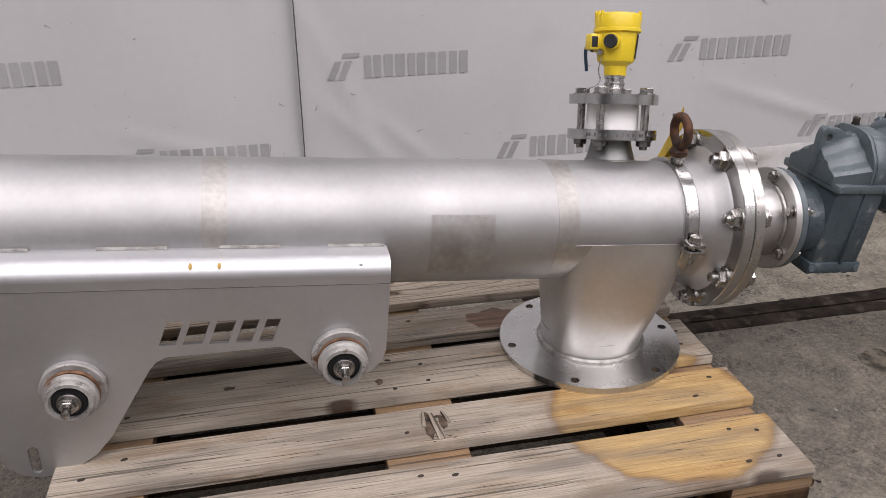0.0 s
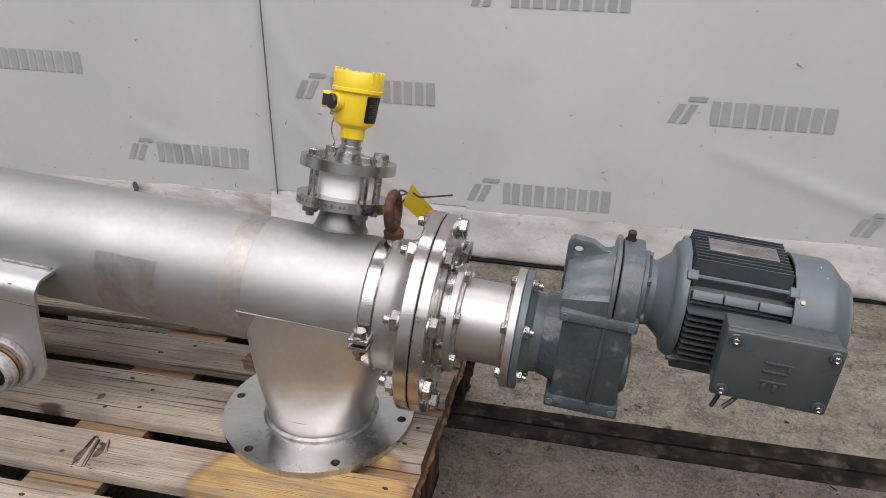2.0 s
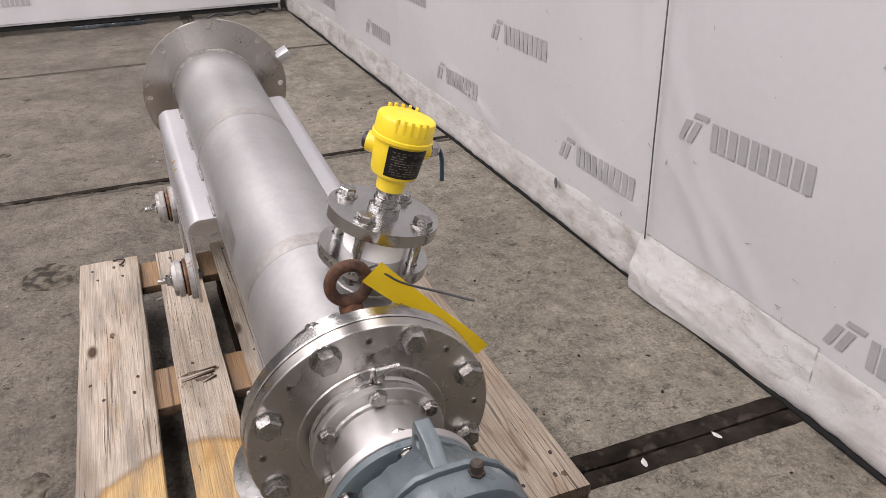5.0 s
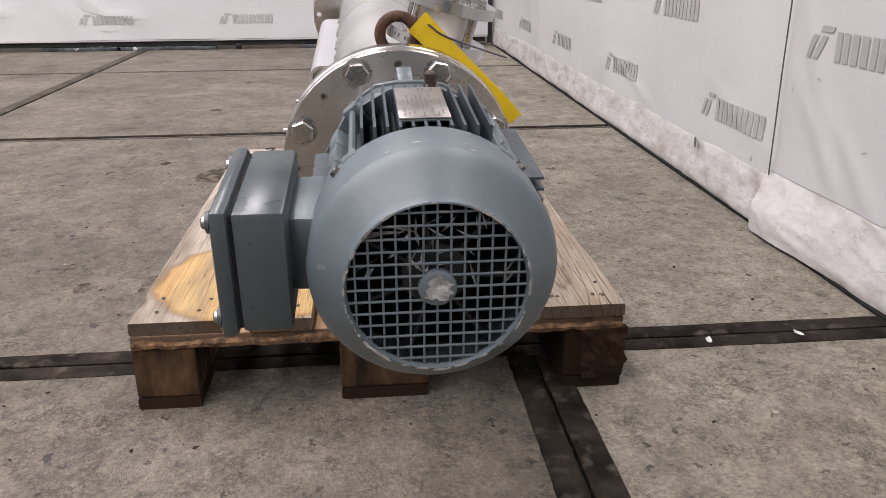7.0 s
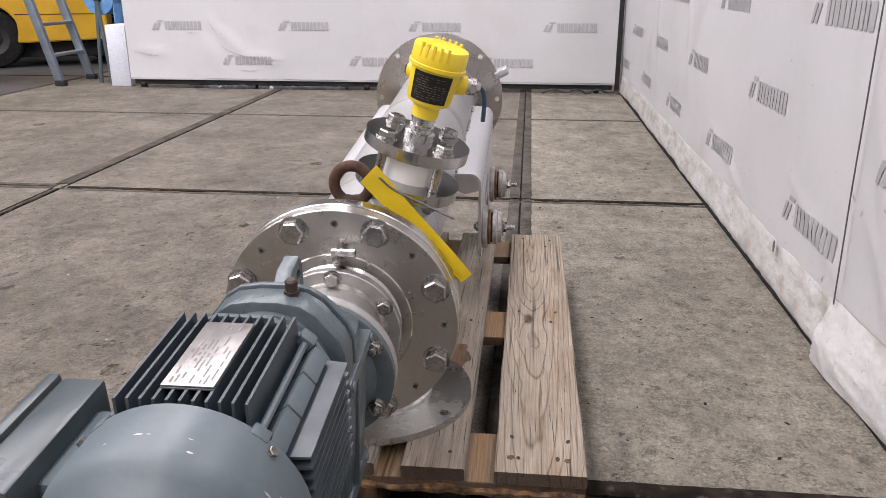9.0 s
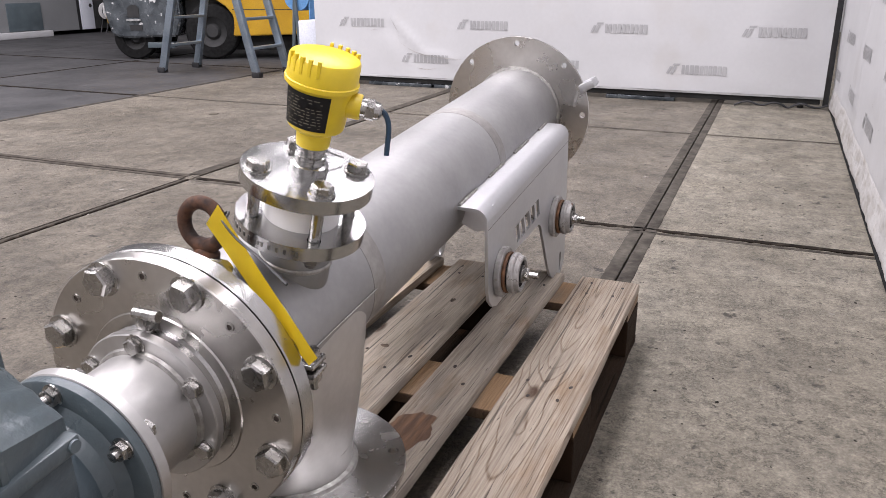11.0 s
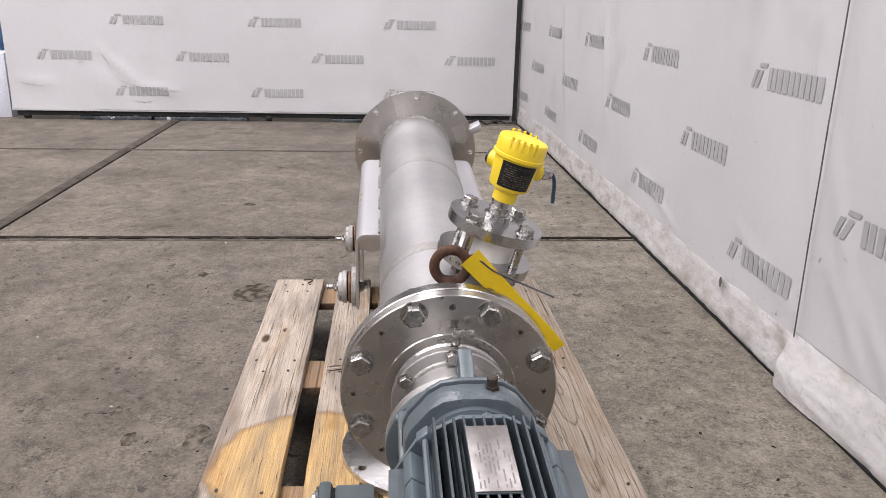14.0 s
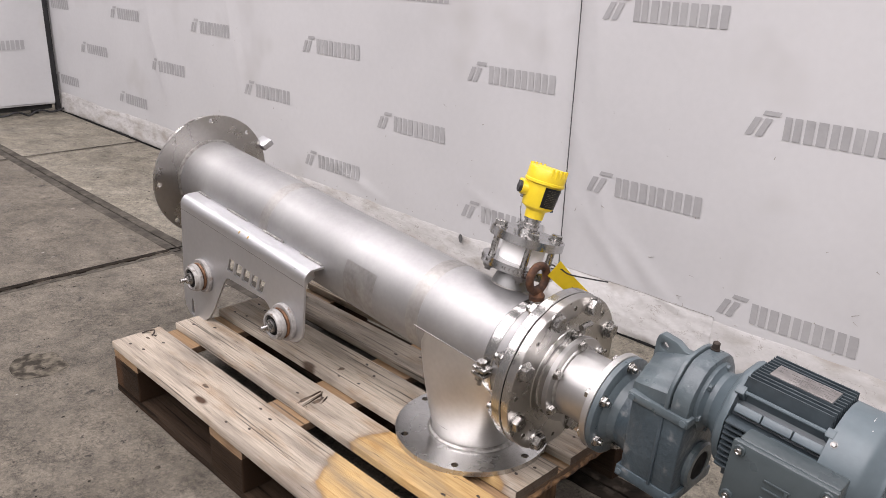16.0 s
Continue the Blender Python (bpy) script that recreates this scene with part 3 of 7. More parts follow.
def lathe(bm, profile, seg=48, m=Matrix()):
    """Turns (height, radius) pairs round z, then places the body by m."""
    rings = []
    for h, r in profile:
        if r < 1e-6:
            rings.append([bm.verts.new(m @ Vector((0, 0, h)))])
        else:
            rings.append([bm.verts.new(m @ Vector((r * math.cos(a), r * math.sin(a), h))) for a in np.linspace(0, 2 * math.pi, seg, endpoint=False)])
    for a, b in zip(rings, rings[1:]):
        for i in range(seg):
            j = (i + 1) % seg
            if len(a) == 1 and len(b) == 1:
                continue
            if len(a) == 1:
                bm.faces.new((a[0], b[i], b[j]))
            elif len(b) == 1:
                bm.faces.new((a[i], b[0], a[j]))
            else:
                bm.faces.new((a[i], b[i], b[j], a[j]))
    return bm


def turned(profile, seg=48, m=Matrix()):
    return lathe(bmesh.new(), profile, seg, m)


def box(bm, lo, hi, bevel=0.0, m=Matrix(), segments=2):
    lo, hi = Vector(lo), Vector(hi)
    made = bmesh.ops.create_cube(bm, size=1.0, matrix=Matrix.Translation((lo + hi) / 2) @ Matrix.Diagonal((*(hi - lo), 1)))
    verts = made["verts"]
    if bevel:
        edges = list({e for v in verts for e in v.link_edges})
        out = bmesh.ops.bevel(bm, geom=edges, offset=bevel, segments=segments, profile=0.5, affect="EDGES")
        verts = list({v for f in out["faces"] for v in f.verts} | {v for v in verts if v.is_valid})
    bmesh.ops.transform(bm, matrix=m, verts=verts)
    return bm


def boxed(lo, hi, bevel=0.0, m=Matrix()):
    return box(bmesh.new(), lo, hi, bevel, m)


def plate(bm, outline, holes, thick, m=Matrix()):
    """A flat plate in the xy plane from z = 0 to thick, with holes through it."""
    edges = []
    for loop in (outline, *holes):
        vs = [bm.verts.new((x, y, 0)) for x, y in loop]
        edges += [bm.edges.new((a, b)) for a, b in zip(vs, vs[1:] + vs[:1])]
    filled = bmesh.ops.triangle_fill(bm, edges=edges, use_beauty=True)
    faces = [f for f in filled["geom"] if isinstance(f, bmesh.types.BMFace)]
    base = list({v for f in faces for v in f.verts})
    out = bmesh.ops.extrude_face_region(bm, geom=faces)
    top = [v for v in out["geom"] if isinstance(v, bmesh.types.BMVert)]
    bmesh.ops.translate(bm, vec=(0, 0, thick), verts=top)
    bmesh.ops.transform(bm, matrix=m, verts=base + top)
    return bm


def circle(r, n=48, cx=0.0, cy=0.0, start=0.0):
    return [(cx + r * math.cos(a), cy + r * math.sin(a)) for a in np.linspace(start, start + 2 * math.pi, n, endpoint=False)]


def smooth_path(points, steps=6):
    """A Catmull-Rom line through points."""
    p = [Vector(q) for q in points]
    p = [p[0] * 2 - p[1], *p, p[-1] * 2 - p[-2]]
    out = []
    for a, b, c, d in zip(p, p[1:], p[2:], p[3:]):
        for i in range(steps):
            t = i / steps
            out.append(0.5 * (2 * b + (c - a) * t + (2 * a - 5 * b + 4 * c - d) * t * t + (3 * b - a - 3 * c + d) * t ** 3))
    return [*out, p[-2]]


def tube(bm, points, r, seg=10, taper=None):
    """A round bar along points."""
    pts = [Vector(p) for p in points]
    rings, side = [], None
    for i, p in enumerate(pts):
        way = (pts[min(i + 1, len(pts) - 1)] - pts[max(i - 1, 0)]).normalized()
        side = way.orthogonal() if side is None else side - way * side.dot(way)
        side.normalize()
        up = way.cross(side)
        rad = r if taper is None else r * taper[i]
        rings.append([bm.verts.new(p + rad * (math.cos(a) * side + math.sin(a) * up)) for a in np.linspace(0, 2 * math.pi, seg, endpoint=False)])
    for a, b in zip(rings, rings[1:]):
        for i in range(seg):
            j = (i + 1) % seg
            bm.faces.new((a[i], a[j], b[j], b[i]))
    bm.faces.new(rings[0][::-1])
    bm.faces.new(rings[-1])
    return bm


def mesh_of(bm, name, material, smooth=32):
    bmesh.ops.recalc_face_normals(bm, faces=bm.faces)
    data = bpy.data.meshes.new(name)
    bm.to_mesh(data)
    bm.free()
    data.materials.append(material)
    data.shade_smooth()
    data.set_sharp_from_angle(angle=radians(smooth))
    return data


def bolt_mesh(name, size, material, washer=True, stem=0.0):
    """A hexagon head on a washer, standing on z = 0; size is the thread's diameter; stem: thread that sticks out above."""
    bm = bmesh.new()
    h0 = 0.0
    if washer:
        lathe(bm, [(0, 0), (0, size * 1.08), (size * 0.14, size * 1.08), (size * 0.16, size * 1.02), (size * 0.16, 0)], 20)
        h0 = size * 0.16
    r = size * 0.90
    lathe(bm, [(h0, 0), (h0, r), (h0 + size * 0.56, r), (h0 + size * 0.66, r * 0.86), (h0 + size * 0.66, 0)], 6)
    if stem:
        lathe(bm, [(h0 + size * 0.5, 0), (h0 + size * 0.5, size * 0.48), (h0 + size * 0.66 + stem, size * 0.48), (h0 + size * 0.7 + stem, size * 0.40), (h0 + size * 0.7 + stem, 0)], 12)
    return mesh_of(bm, name, material)

# ---------------------------------------------------------------- the hall
GROUND = -0.010
FLOOR_X = [-14.0, -11.53, -9.53, -7.53, -5.53, -3.53, -1.54, 0.432, 2.45, 4.45, 6.45, 8.45, 12.0]
FLOOR_Y = [-14.0, -11.73, -9.73, -7.73, -5.73, -3.80, -1.725, 0.275, 1.6, 4.0]
floor = part("floor", boxed((-14.2, -14.2, -0.30), (12.2, 4.2, -0.012)), JOINT, None, "grey worn concrete floor cast in large slabs with dark joints")
tagged(floor, category="floor", kind="structure")
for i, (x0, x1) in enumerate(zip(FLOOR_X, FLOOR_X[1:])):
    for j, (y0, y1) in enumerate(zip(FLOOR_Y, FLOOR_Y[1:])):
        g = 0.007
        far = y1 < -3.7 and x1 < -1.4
        part("slab", boxed((x0 + g, y0 + g, -0.10), (x1 - g, y1 - g, 0.0), 0.003), CONCRETE_BLUE if far else CONCRETE_DARKER if y1 < 0.3 else CONCRETE, floor, smooth=0)


def joint_strip(lo, hi, material=STRIP):
    """A strip of dark filler with crumbled edges."""
    bm = bmesh.new()
    (x0, y0), (x1, y1) = lo, hi
    lengthwise = x1 - x0 > y1 - y0
    length, wide = (x1 - x0, y1 - y0) if lengthwise else (y1 - y0, x1 - x0)
    n = max(8, min(400, int(length / 0.018)))
    rows = []
    for i in range(n + 1):
        s = i / n * length
        a = 0.0015 * noise.noise(Vector((s * 9, x0 * 7, y0 * 5))) + 0.0022 * noise.noise(Vector((s * 40, x0, y0)))
        b = 0.0015 * noise.noise(Vector((s * 9, x0 * 7, y0 * 5 + 9))) + 0.0022 * noise.noise(Vector((s * 40, x0, y0 + 9)))
        row = []
        for t, z in ((a, -0.02), (a, 0.001), (a + 0.005, 0.0035), (wide + b - 0.005, 0.0035), (wide + b, 0.001), (wide + b, -0.02)):
            row.append(bm.verts.new((x0 + s, y0 + t, z) if lengthwise else (x0 + t, y0 + s, z)))
        rows.append(row)
    for p, q in zip(rows, rows[1:]):
        for k in range(5):
            bm.faces.new((p[k], p[k + 1], q[k + 1], q[k]))
    part("joint_strip", bm, material, floor, "dark worn strip along a floor joint", smooth=40)


# wide dark strips on both sides of two joints
joint_strip((0.384, -1.70), (0.4285, 1.012))
joint_strip((0.4355, -1.70), (0.478, 1.012))
joint_strip((-13.0, 0.229), (0.38, 0.2715), STRIP_WORN)
joint_strip((-13.0, 0.2785), (0.38, 0.320), STRIP_WORN)
joint_strip((0.482, 0.226), (7.9, 0.2715))
joint_strip((0.482, 0.2785), (7.9, 0.326))
joint_strip((-1.530, -1.761), (0.40, -1.750))
joint_strip((-1.530, -1.748), (0.40, -1.736), STRIP_WORN)
joint_strip((-1.530, -1.734), (0.40, -1.723))
joint_strip((-9.5, -1.792), (-1.610, -1.729), STRIP_FAINT)
joint_strip((-1.575, -1.70), (-1.548, 1.012))
joint_strip((-1.531, -1.70), (-1.512, 1.012), STRIP_WORN)
joint_strip((-3.558, -3.78), (-3.539, 1.012), STRIP_WORN)
joint_strip((-5.560, -3.78), (-5.537, 1.012))
joint_strip((-1.606, -3.78), (-1.576, -1.765), STRIP_FAINT)
joint_strip((-1.574, -3.78), (-1.561, -1.765))
joint_strip((-1.559, -3.78), (-1.536, -1.765), STRIP_FAINT)
joint_strip((-9.5, -3.832), (2.4, -3.809), STRIP_WORN)
joint_strip((-9.5, -5.750), (2.4, -5.727))
joint_strip((-3.560, -9.7), (-3.535, -5.76))
joint_strip((-3.560, -5.72), (-3.535, -3.84))
joint_strip((-5.560, -9.7), (-5.535, -5.76))
joint_strip((-5.560, -5.72), (-5.535, -3.84))
floor.location.z = GROUND

# unseen walls and roof, added to close the hall and bounce its light
tagged(part("wall_north", boxed((-14, 4.0, -0.1), (12, 4.2, 7.0)), GREY_WALL, None, "plain grey unseen wall behind the tarpaulins"), category="wall", kind="structure")
tagged(part("wall_south", boxed((-14, -14.2, -0.1), (12, -14, 7.0)), PALE_WALL, None, "plain pale unseen side wall closing the hall"), category="wall", kind="structure")
tagged(part("wall_west", boxed((-14.2, -14, -0.1), (-14, 4.0, 7.0)), PALE_WALL, None, "plain pale unseen end wall closing the hall"), category="wall", kind="structure")
tagged(part("wall_east", boxed((12, -14, -0.1), (12.2, 4.0, 7.0)), PALE_WALL, None, "plain pale unseen end wall closing the hall"), category="wall", kind="structure")
tagged(part("ceiling", boxed((-14.2, -14.2, 7.0), (12.2, 4.2, 7.2)), ROOF, None, "pale unseen sheet roof closing the hall"), category="ceiling", kind="structure")


# ---------------------------------------------------------------- tarpaulins
# slack folds, by sheet: from (x, z) to (x, z), how high and how wide
FOLDS = {
    2.0: ((-0.60, 0.34, -0.20, 0.20, 0.004, 0.020), (-1.60, 0.30, -1.15, 0.18, 0.005, 0.020), (-0.30, 1.2, -0.24, 0.6, 0.005, 0.03), (-2.4, 1.1, -2.2, 0.4, 0.006, 0.05), (-3.3, 0.9, -3.1, 0.3, 0.006, 0.05)),
    7.0: ((-0.10, 0.66, 0.10, 0.24, 0.0055, 0.028), (-0.06, 0.40, 0.16, 0.17, 0.005, 0.022), (0.10, 0.34, 0.30, 0.16, 0.005, 0.024), (-0.09, 1.30, -0.03, 0.70, 0.006, 0.030), (1.20, 0.38, 1.75, 0.20, 0.006, 0.02)),
    21.0: ((-1.27, 0.55, -0.98, 0.27, 0.012, 0.030), (-0.98, 0.27, -0.70, 0.235, 0.010, 0.022), (-1.90, 0.32, -1.66, 0.28, 0.008, 0.025), (-1.30, 0.42, -1.24, 0.18, 0.008, 0.05)),
}


def sag(x, z, seed, depth):
    """How far a hanging sheet stands off its plane."""
    broad = noise.noise(Vector((x * 0.9, z * 0.55, seed))) * depth
    fold = noise.noise(Vector((x * 3.1 + z * 0.8, z * 1.0, seed + 9))) * depth * 0.30
    low = max(0.0, 1 - z / 0.5)
    crease = noise.noise(Vector((x * 4.0, z * 5.0, seed + 4))) * depth * 0.4 * low
    for ax, az, bx, bz, high, wide in FOLDS.get(seed, ()):
        s = ((x - ax) * (bx - ax) + (z - az) * (bz - az)) / ((bx - ax) ** 2 + (bz - az) ** 2)
        if -0.2 < s < 1.2:
            d = ((x - ax) * (bz - az) - (z - az) * (bx - ax)) / math.hypot(bx - ax, bz - az)
            crease += high * math.exp(-(d / wide) ** 2) * max(0.0, math.sin(math.pi * (s + 0.2) / 1.4))
    return broad + fold + crease


def sheet(x0, x1, z0, z1, seed, depth, step, material, parent):
    """A hanging sheet with thickness; x runs along it, y is its depth, towards the viewer is -y."""
    bm = bmesh.new()
    nx, nz = max(2, int((x1 - x0) / step)), max(2, int((z1 - z0) / step))
    sides = []
    for back in (0.0, 0.0012):
        sides.append([[bm.verts.new((x0 + (x1 - x0) * i / nx, back - sag(x0 + (x1 - x0) * i / nx, z0 + (z1 - z0) * k / nz, seed, depth), z0 + (z1 - z0) * k / nz)) for k in range(nz + 1)] for i in range(nx + 1)])
    front, rear = sides
    for i in range(nx):
        for k in range(nz):
            bm.faces.new((front[i][k], front[i + 1][k], front[i + 1][k + 1], front[i][k + 1]))
            bm.faces.new((rear[i][k], rear[i][k + 1], rear[i + 1][k + 1], rear[i + 1][k]))
        for k, turn in ((0, 1), (nz, -1)):
            bm.faces.new((front[i][k], rear[i][k], rear[i + 1][k], front[i + 1][k])[::turn])
    for k in range(nz):
        for i, turn in ((0, 1), (nx, -1)):
            bm.faces.new((front[i][k], front[i][k + 1], rear[i][k + 1], rear[i][k])[::turn])
    return part("sheet", bm, material, parent, smooth=60)


def patch(bm, quad, seed, depth, lift, cut=0.024):
    """A printed shape: a quadrangle (x, z) that follows the sheet."""
    (ax, az), (bx, bz), (cx, cz), (dx, dz) = quad
    nu = max(1, int(math.dist(quad[0], quad[1]) / cut))
    nv = max(1, int(math.dist(quad[0], quad[3]) / cut))
    rows = []
    for i in range(nu + 1):
        s = i / nu
        row = []
        for k in range(nv + 1):
            t = k / nv
            x = (ax * (1 - s) + bx * s) * (1 - t) + (dx * (1 - s) + cx * s) * t
            z = (az * (1 - s) + bz * s) * (1 - t) + (dz * (1 - s) + cz * s) * t
            row.append(bm.verts.new((x, -sag(x, z, seed, depth) - lift, z)))
        rows.append(row)
    for a, b in zip(rows, rows[1:]):
        for k in range(nv):
            bm.faces.new((a[k], b[k], b[k + 1], a[k + 1]))


def brand_mark(right, top, seed, depth, material, parent, lift=0.0020):
    """A slanted emblem of three bars and five pairs of upright bars beside it; the right upper corner stands at (right, top)."""
    h, x = 0.064, right - 0.304
    bm = bmesh.new()

    def slanted(x0, x1, z0, z1):
        lean = 0.46
        patch(bm, [(x0 + lean * z0, top - h + z0), (x1 + lean * z0, top - h + z0), (x1 + lean * z1, top - h + z1), (x0 + lean * z1, top - h + z1)], seed, depth, lift)

    slanted(x - 0.108, x - 0.088, 0.0, 0.052)
    slanted(x - 0.078, x - 0.058, 0.0, 0.052)
    slanted(x - 0.092, x - 0.044, 0.060, 0.073)
    mark = part("printed_mark", bm, material, parent, smooth=60)
    for w in (0.048, 0.060, 0.050, 0.054, 0.056):
        bm = bmesh.new()
        patch(bm, [(x, top - h), (x + w * 0.42, top - h), (x + w * 0.42, top), (x, top)], seed, depth, lift)
        patch(bm, [(x + w * 0.56, top - h), (x + w, top - h), (x + w, top), (x + w * 0.56, top)], seed, depth, lift)
        part("print_block", bm, material, mark, smooth=60)
        x += w + 0.009


def hem(x0, x1, height, out, seed, depth, material, parent):
    """The folded, weighted lower end of a tarpaulin: a creased skirt over a round bar."""
    bm = bmesh.new()
    n = max(4, int((x1 - x0) / 0.014))
    prof = [(0.0012, height), (0.0022, height * 0.985), (0.004, height * 0.75), (0.006, height * 0.50), (out * 0.6, height * 0.34), (out * 0.8, height * 0.20), (out * 0.85, height * 0.06), (out * 0.6, 0.0), (0.0, 0.006)]
    rows = []
    for i in range(n + 1):
        x = x0 + (x1 - x0) * i / n
        row = []
        for k, (o, z) in enumerate(prof):
            c = noise.noise(Vector((x * 9.0, z * 14.0, seed))) * 0.0035 + noise.noise(Vector((x * 2.2, z * 4.0, seed + 3))) * 0.004 + noise.noise(Vector((x * 26.0 + z * 22.0, z * 30.0, seed + 8))) * 0.0035
            c *= 0.0 if k < 2 else 1.0
            c += sag(x, z, seed, depth)
            lift = noise.noise(Vector((x * 3.0, 1.7, seed + 5))) * 0.002
            row.append(bm.verts.new((x, -o - c, z + 0.010 + lift + (0.012 * noise.noise(Vector((x * 1.3, 0.3, seed))) + 0.006 * noise.noise(Vector((x * 9.0, 0.3, seed))) if k < 2 else 0))))
        rows.append(row)
    for a, b in zip(rows, rows[1:]):
        for k in range(len(prof) - 1):
            bm.faces.new((a[k], b[k], b[k + 1], a[k + 1]))
    return part("hem", bm, material, parent, "creased and dirty white hem", smooth=50)


def tarpaulin(m, x0, x1, z0, z1, seed, depth, material, hem_h, hem_out, marks, ink, label, hem_material=HEM, step=0.017):
    t = thing("tarpaulin", m, label, "tarpaulin", "tarpaulins along the wall")
    sheet(x0, x1, z0, z1, seed, depth, step, material, t)
    hem(x0, x1, hem_h, hem_out, seed, depth, hem_material, t)
    for right, top in marks:
        brand_mark(right, top, seed, depth, ink, t)
    return t


def mark_rows(x_even, x_odd, top, pitch, row, x_lo, x_hi, z_lo, z_hi):
    out = []
    for k in range(-4, 12):
        z = top + row * k
        if not z_lo + 0.07 < z < z_hi - 0.05:
            continue
        for i in range(-8, 9):
            x = (x_even if k % 2 == 0 else x_odd) + pitch * i
            if x_lo + 0.42 < x < x_hi - 0.02:
                out.append((x, z))
    return out


left = tarpaulin(Matrix.Translation((0, 1.030, GROUND)), -4.90, -0.118, 0.05, 2.0, 2.0, 0.016, TARP, 0.138, 0.014,
                 mark_rows(-0.75, -0.226, 0.556, 1.058, 0.266, -4.90, -0.118, 0.10, 2.0), PRINT_MID,
                 "grey tarpaulin curtain with printed grey marks and a dirty hem")
right = tarpaulin(Matrix.Translation((0, 1.018, GROUND)), -0.128, 5.5, 0.05, 2.0, 7.0, 0.016, TARP, 0.153, 0.020,
                  mark_rows(0.366, 0.874, 0.532, 1.046, 0.277, -0.128, 5.5, 0.10, 2.0), PRINT,
                  "grey tarpaulin curtain with printed grey marks, overlapping its neighbour", HEM_PATCH)


def hem_patch(x0, x1, height, out, seed, parent):
    """A stiff second layer over the hem: it slopes out to a wavy fold, rolls under below it and dies away along the sheet."""
    bm, seam = bmesh.new(), []
    n, rows = int((x1 - x0) / 0.006), []
    for i in range(n + 1):
        x = x0 + (x1 - x0) * i / n
        s = (x - x0) / (x1 - x0)
        fold = 0.46 + 0.05 * noise.noise(Vector((x * 9, 4.0, seed))) + 0.03 * noise.noise(Vector((x * 31, 4.0, seed))) - 0.10 * s
        swell = out * (1.0 - 0.80 * s ** 1.6)
        prof = [(0.0024, 1.0)] + [(0.0030 + (swell * 0.80 - 0.003) * u ** 1.15, 1.0 - (1.0 - fold) * u) for u in np.linspace(0.06, 1.0, 14)]
        prof += [(swell * (0.80 + 0.20 * math.sin(u * math.pi / 2)) - 0.35 * swell * max(0.0, u - 0.6), fold * (1 - u)) for u in np.linspace(0.12, 0.98, 9)] + [(swell * 0.3, 0.0)]
        row = []
        for k, (o, z) in enumerate(prof):
            p = Vector((x * 8.0 + z * 2.6, z * 2.0 - x * 6.0, seed))
            ridge = 0.0060 * (0.25 - abs(noise.noise(p))) + 0.0022 * (0.3 - abs(noise.noise(p * 3.1)))
            row.append(bm.verts.new((x - 0.010 * z * max(0.0, 1 - s / 0.1), -o - sag(x, 0.15 * z, 7.0, 0.016) - ridge * (k > 0), 0.009 + z * height)))
        rows.append(row)
        seam.append(row[0].co + Vector((0, -0.0012, 0)))
    for a, b in zip(rows, rows[1:]):
        for k in range(len(prof) - 1):
            bm.faces.new((a[k], b[k], b[k + 1], a[k + 1]))
    made = part("hem_patch", bm, HEM_PATCH, parent, "stiff white patch over the hem", smooth=18)
    bm = bmesh.new()
    tube(bm, seam, 0.0009, 5)
    part("patch_seam", bm, SCUFF, made)


hem_patch(-0.142, 0.46, 0.162, 0.042, 3.0, right)
# added black strips draw the dark shadow line under the hems
for rx0, rx1, ry in ((-4.9, -0.130, 1.0125), (-0.128, 5.5, 1.0005)):
    shadow_bar = part("base_rail", boxed((rx0, ry, GROUND + 0.001), (rx1, 1.060, GROUND + 0.0085), 0.002), RUBBER, None, "black strip added as the shadow line below the tarpaulins")
    tagged(shadow_bar, category="rail", kind="structure")
# small scuffs and specks of dirt, most of them low on the sheets
scuff = random.Random(31)
for owner, seed, x0, x1 in ((left, 2.0, -3.6, -0.16), (right, 7.0, -0.10, 2.2)):
    bm = bmesh.new()
    for k in range(90):
        x, z = scuff.uniform(x0, x1), 0.16 + 0.9 * scuff.random() ** 3
        w, h, a = scuff.uniform(0.0006, 0.0022), scuff.uniform(0.003, 0.022) * (0.5 if k % 3 else 1.0), scuff.choice((0.1, 0.4, 1.3, 1.6, -0.5)) + scuff.uniform(-0.2, 0.2)
        c, d = math.cos(a), math.sin(a)
        patch(bm, [(x - w * d, z + w * c), (x + h * c, z + h * d), (x + h * c + w * d * 0.6, z + h * d - w * c * 0.6), (x + w * d, z - w * c)], seed, 0.016, 0.0016)
    tagged(part("scuff_marks", bm, SCUFF, owner, "scattered dark scuffs and specks", smooth=0), kind="stuff")
bm = bmesh.new()
spot = []
for a in np.linspace(0, 2 * math.pi, 20, endpoint=False):
    q = 1 + 0.4 * noise.noise(Vector((math.cos(a) * 2, math.sin(a) * 2, 4.0)))
    x, z = -0.622 + 0.011 * q * math.cos(a), 0.136 + 0.019 * q * math.sin(a)
    spot.append(bm.verts.new((x, -0.013 - sag(x, z, 2.0, 0.016), z)))
bm.faces.new(spot)
part("hem_tear", bm, SEAM, left, "small dark tear above the hem", smooth=0)
# the dark edge where the two sheets overlap
bm = bmesh.new()
tube(bm, smooth_path([(-0.128 + 0.004 * math.sin(z * 2.1), -0.012 - sag(-0.128, z, 7.0, 0.016), z) for z in np.linspace(0.16, 2.0, 14)], 3), 0.0019, 6)
part("edge_cord", bm, SEAM, right, "dark line along the sheet's edge")

# the screen across the hall, on a low frame
SCREEN = Matrix.Translation((-4.80, -1.02, GROUND)) @ pose(0, 0, 0, 0, 0, 90)
screen = thing("tarpaulin_screen", SCREEN, "white tarpaulin screen with pale printed marks on a low dark frame", "screen")
